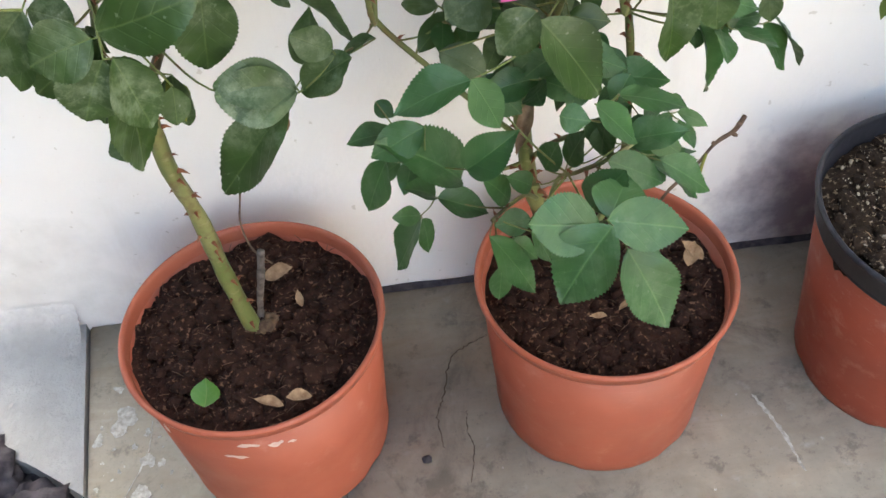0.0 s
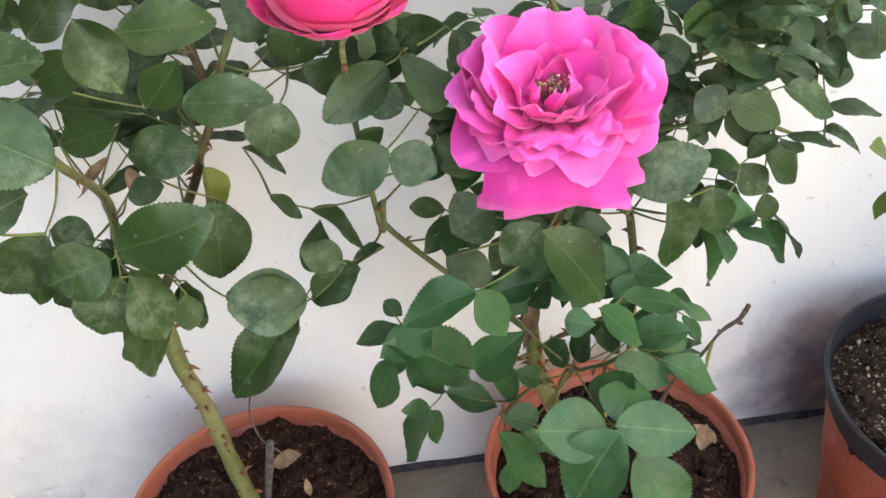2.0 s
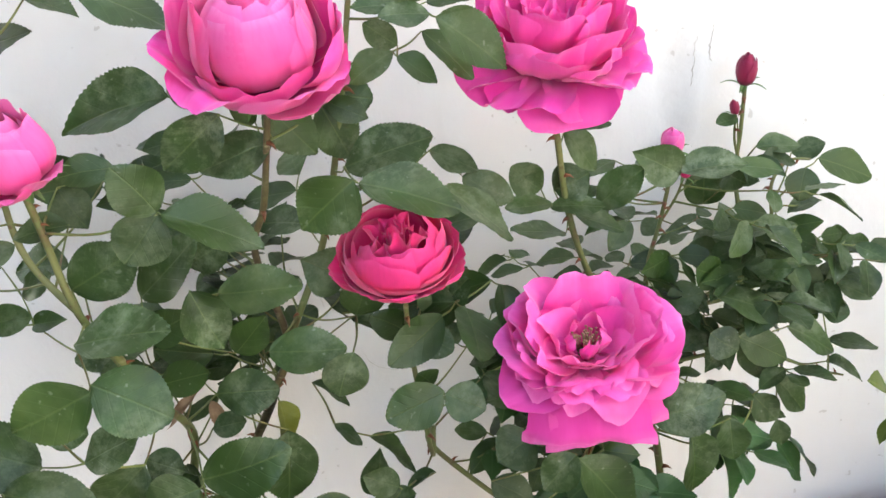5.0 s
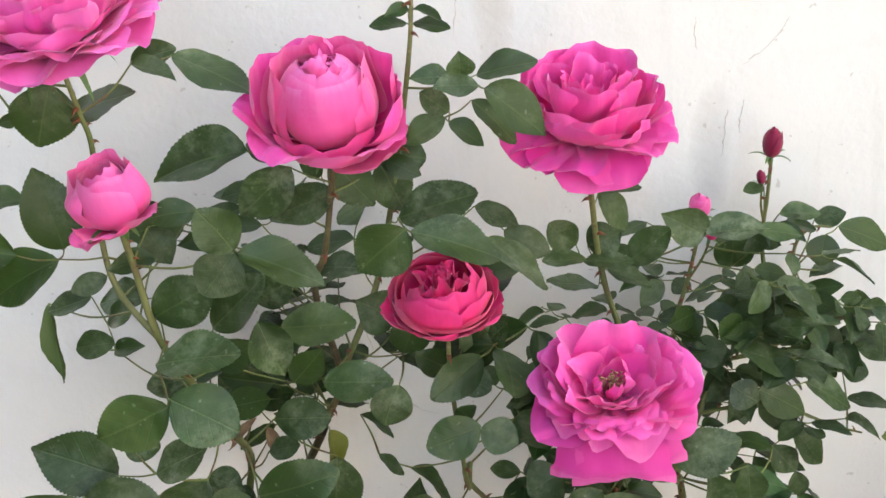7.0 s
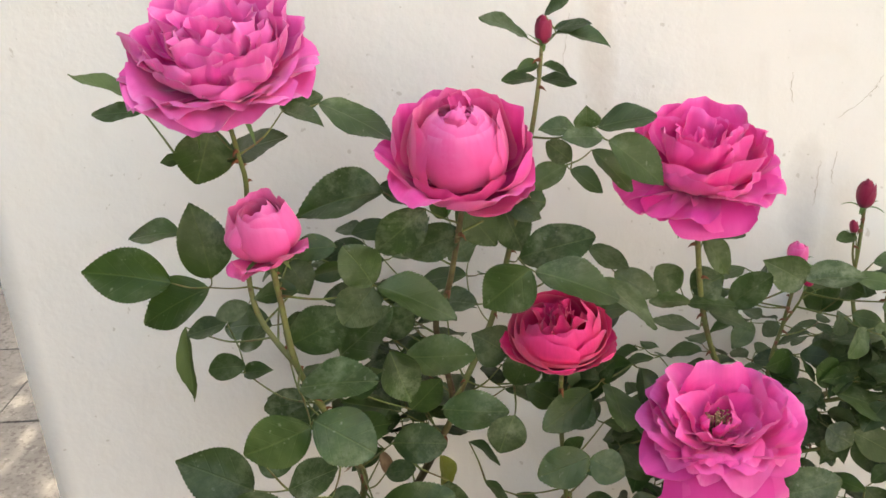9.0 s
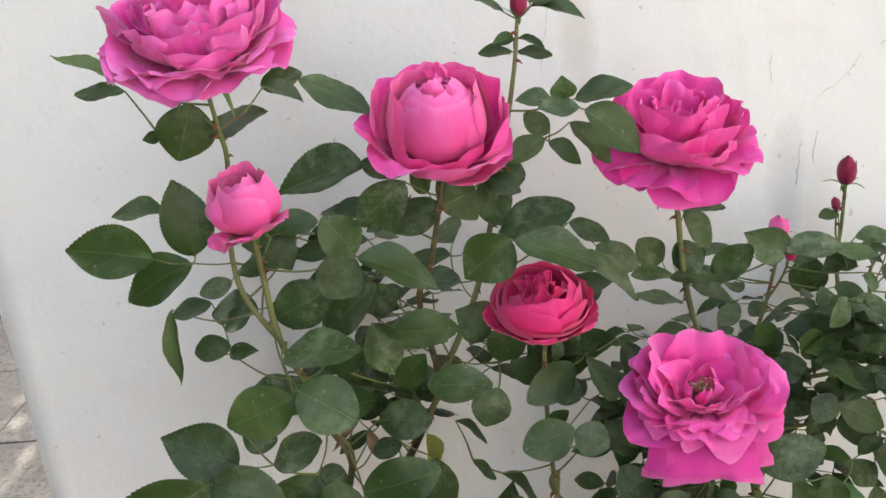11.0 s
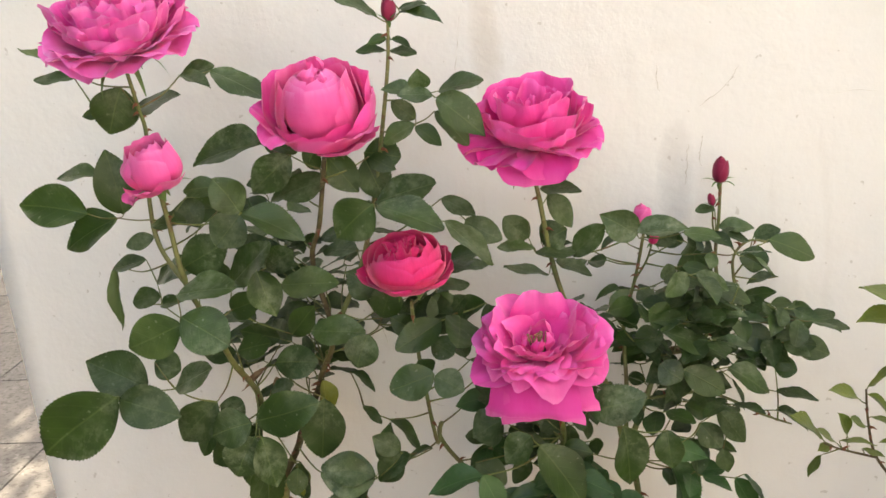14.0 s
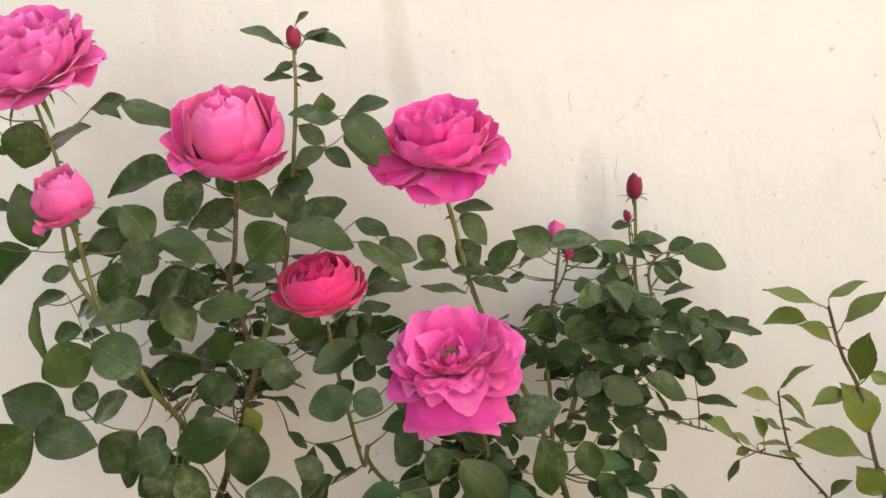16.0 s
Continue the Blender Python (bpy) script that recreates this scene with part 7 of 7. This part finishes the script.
def crack_line(name, parent, mat, pts, width, normal, seed, wobble=0.9):
    """A crooked crack along a few points."""
    rng = random.Random(seed)
    n = Vector(normal)
    line = smooth_line(pts, 9)
    bm, prev = bmesh.new(), None
    for i, p in enumerate(line):
        d = (line[min(i + 1, len(line) - 1)] - line[max(i - 1, 0)]).normalized()
        side = n.cross(d)
        c = p + side * rng.uniform(-1, 1) * width * wobble
        w = width * rng.uniform(0.35, 1.1) * (0.25 + 0.75 * math.sin(math.pi * (i + 0.5) / len(line)) ** 0.5)
        row = [bm.verts.new(c + side * w / 2 + n * 0.0003), bm.verts.new(c + n * 0.0006), bm.verts.new(c - side * w / 2 + n * 0.0003)]
        if prev:
            for q in (0, 1):
                bm.faces.new((prev[q], prev[q + 1], row[q + 1], row[q]))
        prev = row
    bmesh.ops.recalc_face_normals(bm, faces=bm.faces[:])
    return part(name, bm, mat, parent, smooth=False)


UP, OUT = (0, 0, 1), (0, -1, 0)
crack_line("crack", slab, CRACK, [(0.106, 0.777, 0), (0.082, 0.766, 0), (0.061, 0.748, 0), (0.050, 0.705, 0), (0.041, 0.679, 0), (0.044, 0.642, 0)], 0.0016, UP, 1)
crack_line("crack", slab, CRACK, [(0.072, 0.683, 0), (0.070, 0.660, 0), (0.074, 0.640, 0), (0.067, 0.600, 0)], 0.0013, UP, 2)
crack_line("crack", slab, CRACK, [(-0.052, 0.612, 0), (-0.062, 0.590, 0), (-0.058, 0.570, 0)], 0.0016, UP, 3)
crack_line("paint_streak", slab, PAINT, [(0.368, 0.660, 0), (0.374, 0.643, 0), (0.384, 0.610, 0), (0.391, 0.567, 0)], 0.0060, UP, 4, 0.12)
crack_line("paint_streak", slab, PAINT, [(-0.262, 0.720, 0), (-0.262, 0.690, 0), (-0.268, 0.665, 0), (-0.282, 0.630, 0)], 0.0022, UP, 5, 0.2)
Z = WALL_Y
for k, (w, pts) in enumerate((
        (0.0011, [(0.063, Z, 0.945), (0.067, Z, 0.924), (0.072, Z, 0.905), (0.070, Z, 0.888)]),
        (0.0008, [(0.066, Z, 0.878), (0.061, Z, 0.850), (0.056, Z, 0.815)]),
        (0.0010, [(0.260, Z, 0.813), (0.258, Z, 0.800), (0.261, Z, 0.785)]),
        (0.0010, [(0.301, Z, 0.768), (0.308, Z, 0.774), (0.316, Z, 0.778)]),
        (0.0008, [(0.316, Z, 0.779), (0.330, Z, 0.792), (0.338, Z, 0.806)]),
        (0.0012, [(0.289, Z, 0.730), (0.287, Z, 0.705), (0.286, Z, 0.687)]),
        (0.0011, [(0.304, Z, 0.738), (0.300, Z, 0.722), (0.302, Z, 0.706)]),
        (0.0010, [(0.480, Z, 0.905), (0.495, Z, 0.865), (0.503, Z, 0.848), (0.508, Z, 0.827)]),
        (0.0007, [(0.424, Z, 0.771), (0.450, Z, 0.774), (0.480, Z, 0.769)]),
        (0.0013, [(0.558, Z, 0.750), (0.563, Z, 0.740), (0.566, Z, 0.727)]),
        (0.0007, [(-0.02, Z, 0.47), (-0.01, Z, 0.45), (0.012, Z, 0.44)]),
        (0.0008, [(-0.04, Z, 0.57), (-0.05, Z, 0.545), (-0.046, Z, 0.52)]))):
    crack_line("crack", wall, WALL_CRACK, pts, w, OUT, 20 + k)


def splash(parent, x, y, size, seed):
    """A flat drop of dried paint."""
    rng = random.Random(seed)
    bm = bmesh.new()
    n = 22
    ph = [rng.uniform(0, 6.28) for _ in range(4)]
    ring_ = []
    for i in range(n):
        a = 2 * math.pi * i / n
        r = size * (1 + 0.22 * math.sin(2 * a + ph[0]) + 0.18 * math.sin(3 * a + ph[1]) + 0.12 * math.sin(5 * a + ph[2]) + 0.07 * math.sin(9 * a + ph[3]))
        ring_.append(Vector((x + r * math.cos(a) * 0.8, y + r * math.sin(a), 0)))
    mid = Vector((x, y, 0.0006))
    lo = [bm.verts.new(p + Vector((0, 0, 0.0002))) for p in ring_]
    hi = [bm.verts.new(mid + (p - mid) * 0.9 + Vector((0, 0, 0.0002))) for p in ring_]
    c = bm.verts.new(mid)
    for i in range(n):
        j = (i + 1) % n
        bm.faces.new((lo[i], lo[j], hi[j], hi[i]))
        bm.faces.new((hi[i], hi[j], c))
    part("paint_splash", bm, PAINT, parent)


for k, (x, y, s) in enumerate(((-0.293, 0.724, 0.0165), (-0.262, 0.672, 0.0085), (-0.247, 0.667, 0.0048), (-0.265, 0.636, 0.0095), (-0.318, 0.702, 0.0070), (-0.278, 0.690, 0.0038), (-0.303, 0.765, 0.0050),
                               (-0.266, 0.706, 0.0045), (-0.236, 0.655, 0.0025), (-0.300, 0.690, 0.0022), (-0.310, 0.675, 0.0022), (-0.286, 0.668, 0.0016), (-0.297, 0.654, 0.0020), (-0.312, 0.645, 0.0030), (-0.245, 0.640, 0.0022),
                               (-0.254, 0.725, 0.0028), (0.330, 0.640, 0.0014), (0.352, 0.662, 0.0016), (0.420, 0.600, 0.0020), (0.100, 0.612, 0.0012), (0.300, 0.560, 0.0016))):
    splash(slab, x, y, s, 70 + k)
specks = random.Random(12)
for k in range(45):
    x, y = specks.uniform(-0.32, -0.20), specks.uniform(0.58, 0.77)
    splash(slab, x, y, 0.0006 + 0.0022 * specks.random() ** 3, 120 + k)


def paint_chip(pot, angle, z, wide, high, seed):
    """A thin smear of dried paint on the wall of the first pot, at an angle round it and a height."""
    rng = random.Random(seed)
    bm, rows = bmesh.new(), []
    ph = [rng.uniform(0, 6.28) for _ in range(3)]
    for j in range(5):
        v = j / 2 - 1
        row = []
        for i in range(13):
            u = i / 6 - 1
            h = z + high * (v * math.sqrt(max(0.0, 1 - u * u)) * (1 + 0.25 * math.sin(5 * u + ph[0])) + 0.35 * math.sin(2.4 * u + ph[1]) + 0.15 * math.sin(7 * u + ph[2]))
            r = 0.103 + (0.121 - 0.005 - 0.103) * h / 0.1875 + 0.0005 + 0.0003 * (1 - abs(v))
            a = angle + wide * u / r - pot.rotation_euler.z
            row.append(bm.verts.new((r * math.cos(a), r * math.sin(a), h)))
        rows.append(row)
    for a, b in zip(rows, rows[1:]):
        for i in range(12):
            bm.faces.new((a[i], a[i + 1], b[i + 1], b[i]))
    part("paint_smear", bm, CHIP, pot, "pale smear of dried paint")


CHIP = plain_mat("pale_pink_paint", (0.55, 0.36, 0.30), (0.66, 0.50, 0.44), 0.9, 150)
for k, (angle, z, wide, high) in enumerate(((-1.62, 0.158, 0.010, 0.0030), (-1.42, 0.154, 0.007, 0.0038), (-1.75, 0.138, 0.011, 0.0026), (-2.35, 0.150, 0.004, 0.007), (-1.30, 0.150, 0.004, 0.002))):
    paint_chip(pot_a, angle, z, wide, high, 300 + k)
# uneven dark strip along the foot of the wall
bm, rows = bmesh.new(), []
for i in range(90):
    x = -0.060 + 0.0205 * i
    if x > 1.2:
        break
    h = 0.0065 + 0.003 * noise.noise((x * 21, 0, 0)) + 0.0015 * noise.noise((x * 77, 3, 0))
    rows.append([bm.verts.new((x, WALL_Y - 0.0065 + 0.002 * noise.noise((x * 33, 9, 0)), 0.0006)), bm.verts.new((x, WALL_Y - 0.0028, h * 0.7)), bm.verts.new((x, WALL_Y - 0.0005, h))])
for a, b in zip(rows, rows[1:]):
    for q in (0, 1):
        bm.faces.new((a[q], b[q], b[q + 1], a[q + 1]))
part("mortar_joint", bm, DARK_STONE, slab, "dark strip along the foot of the wall")
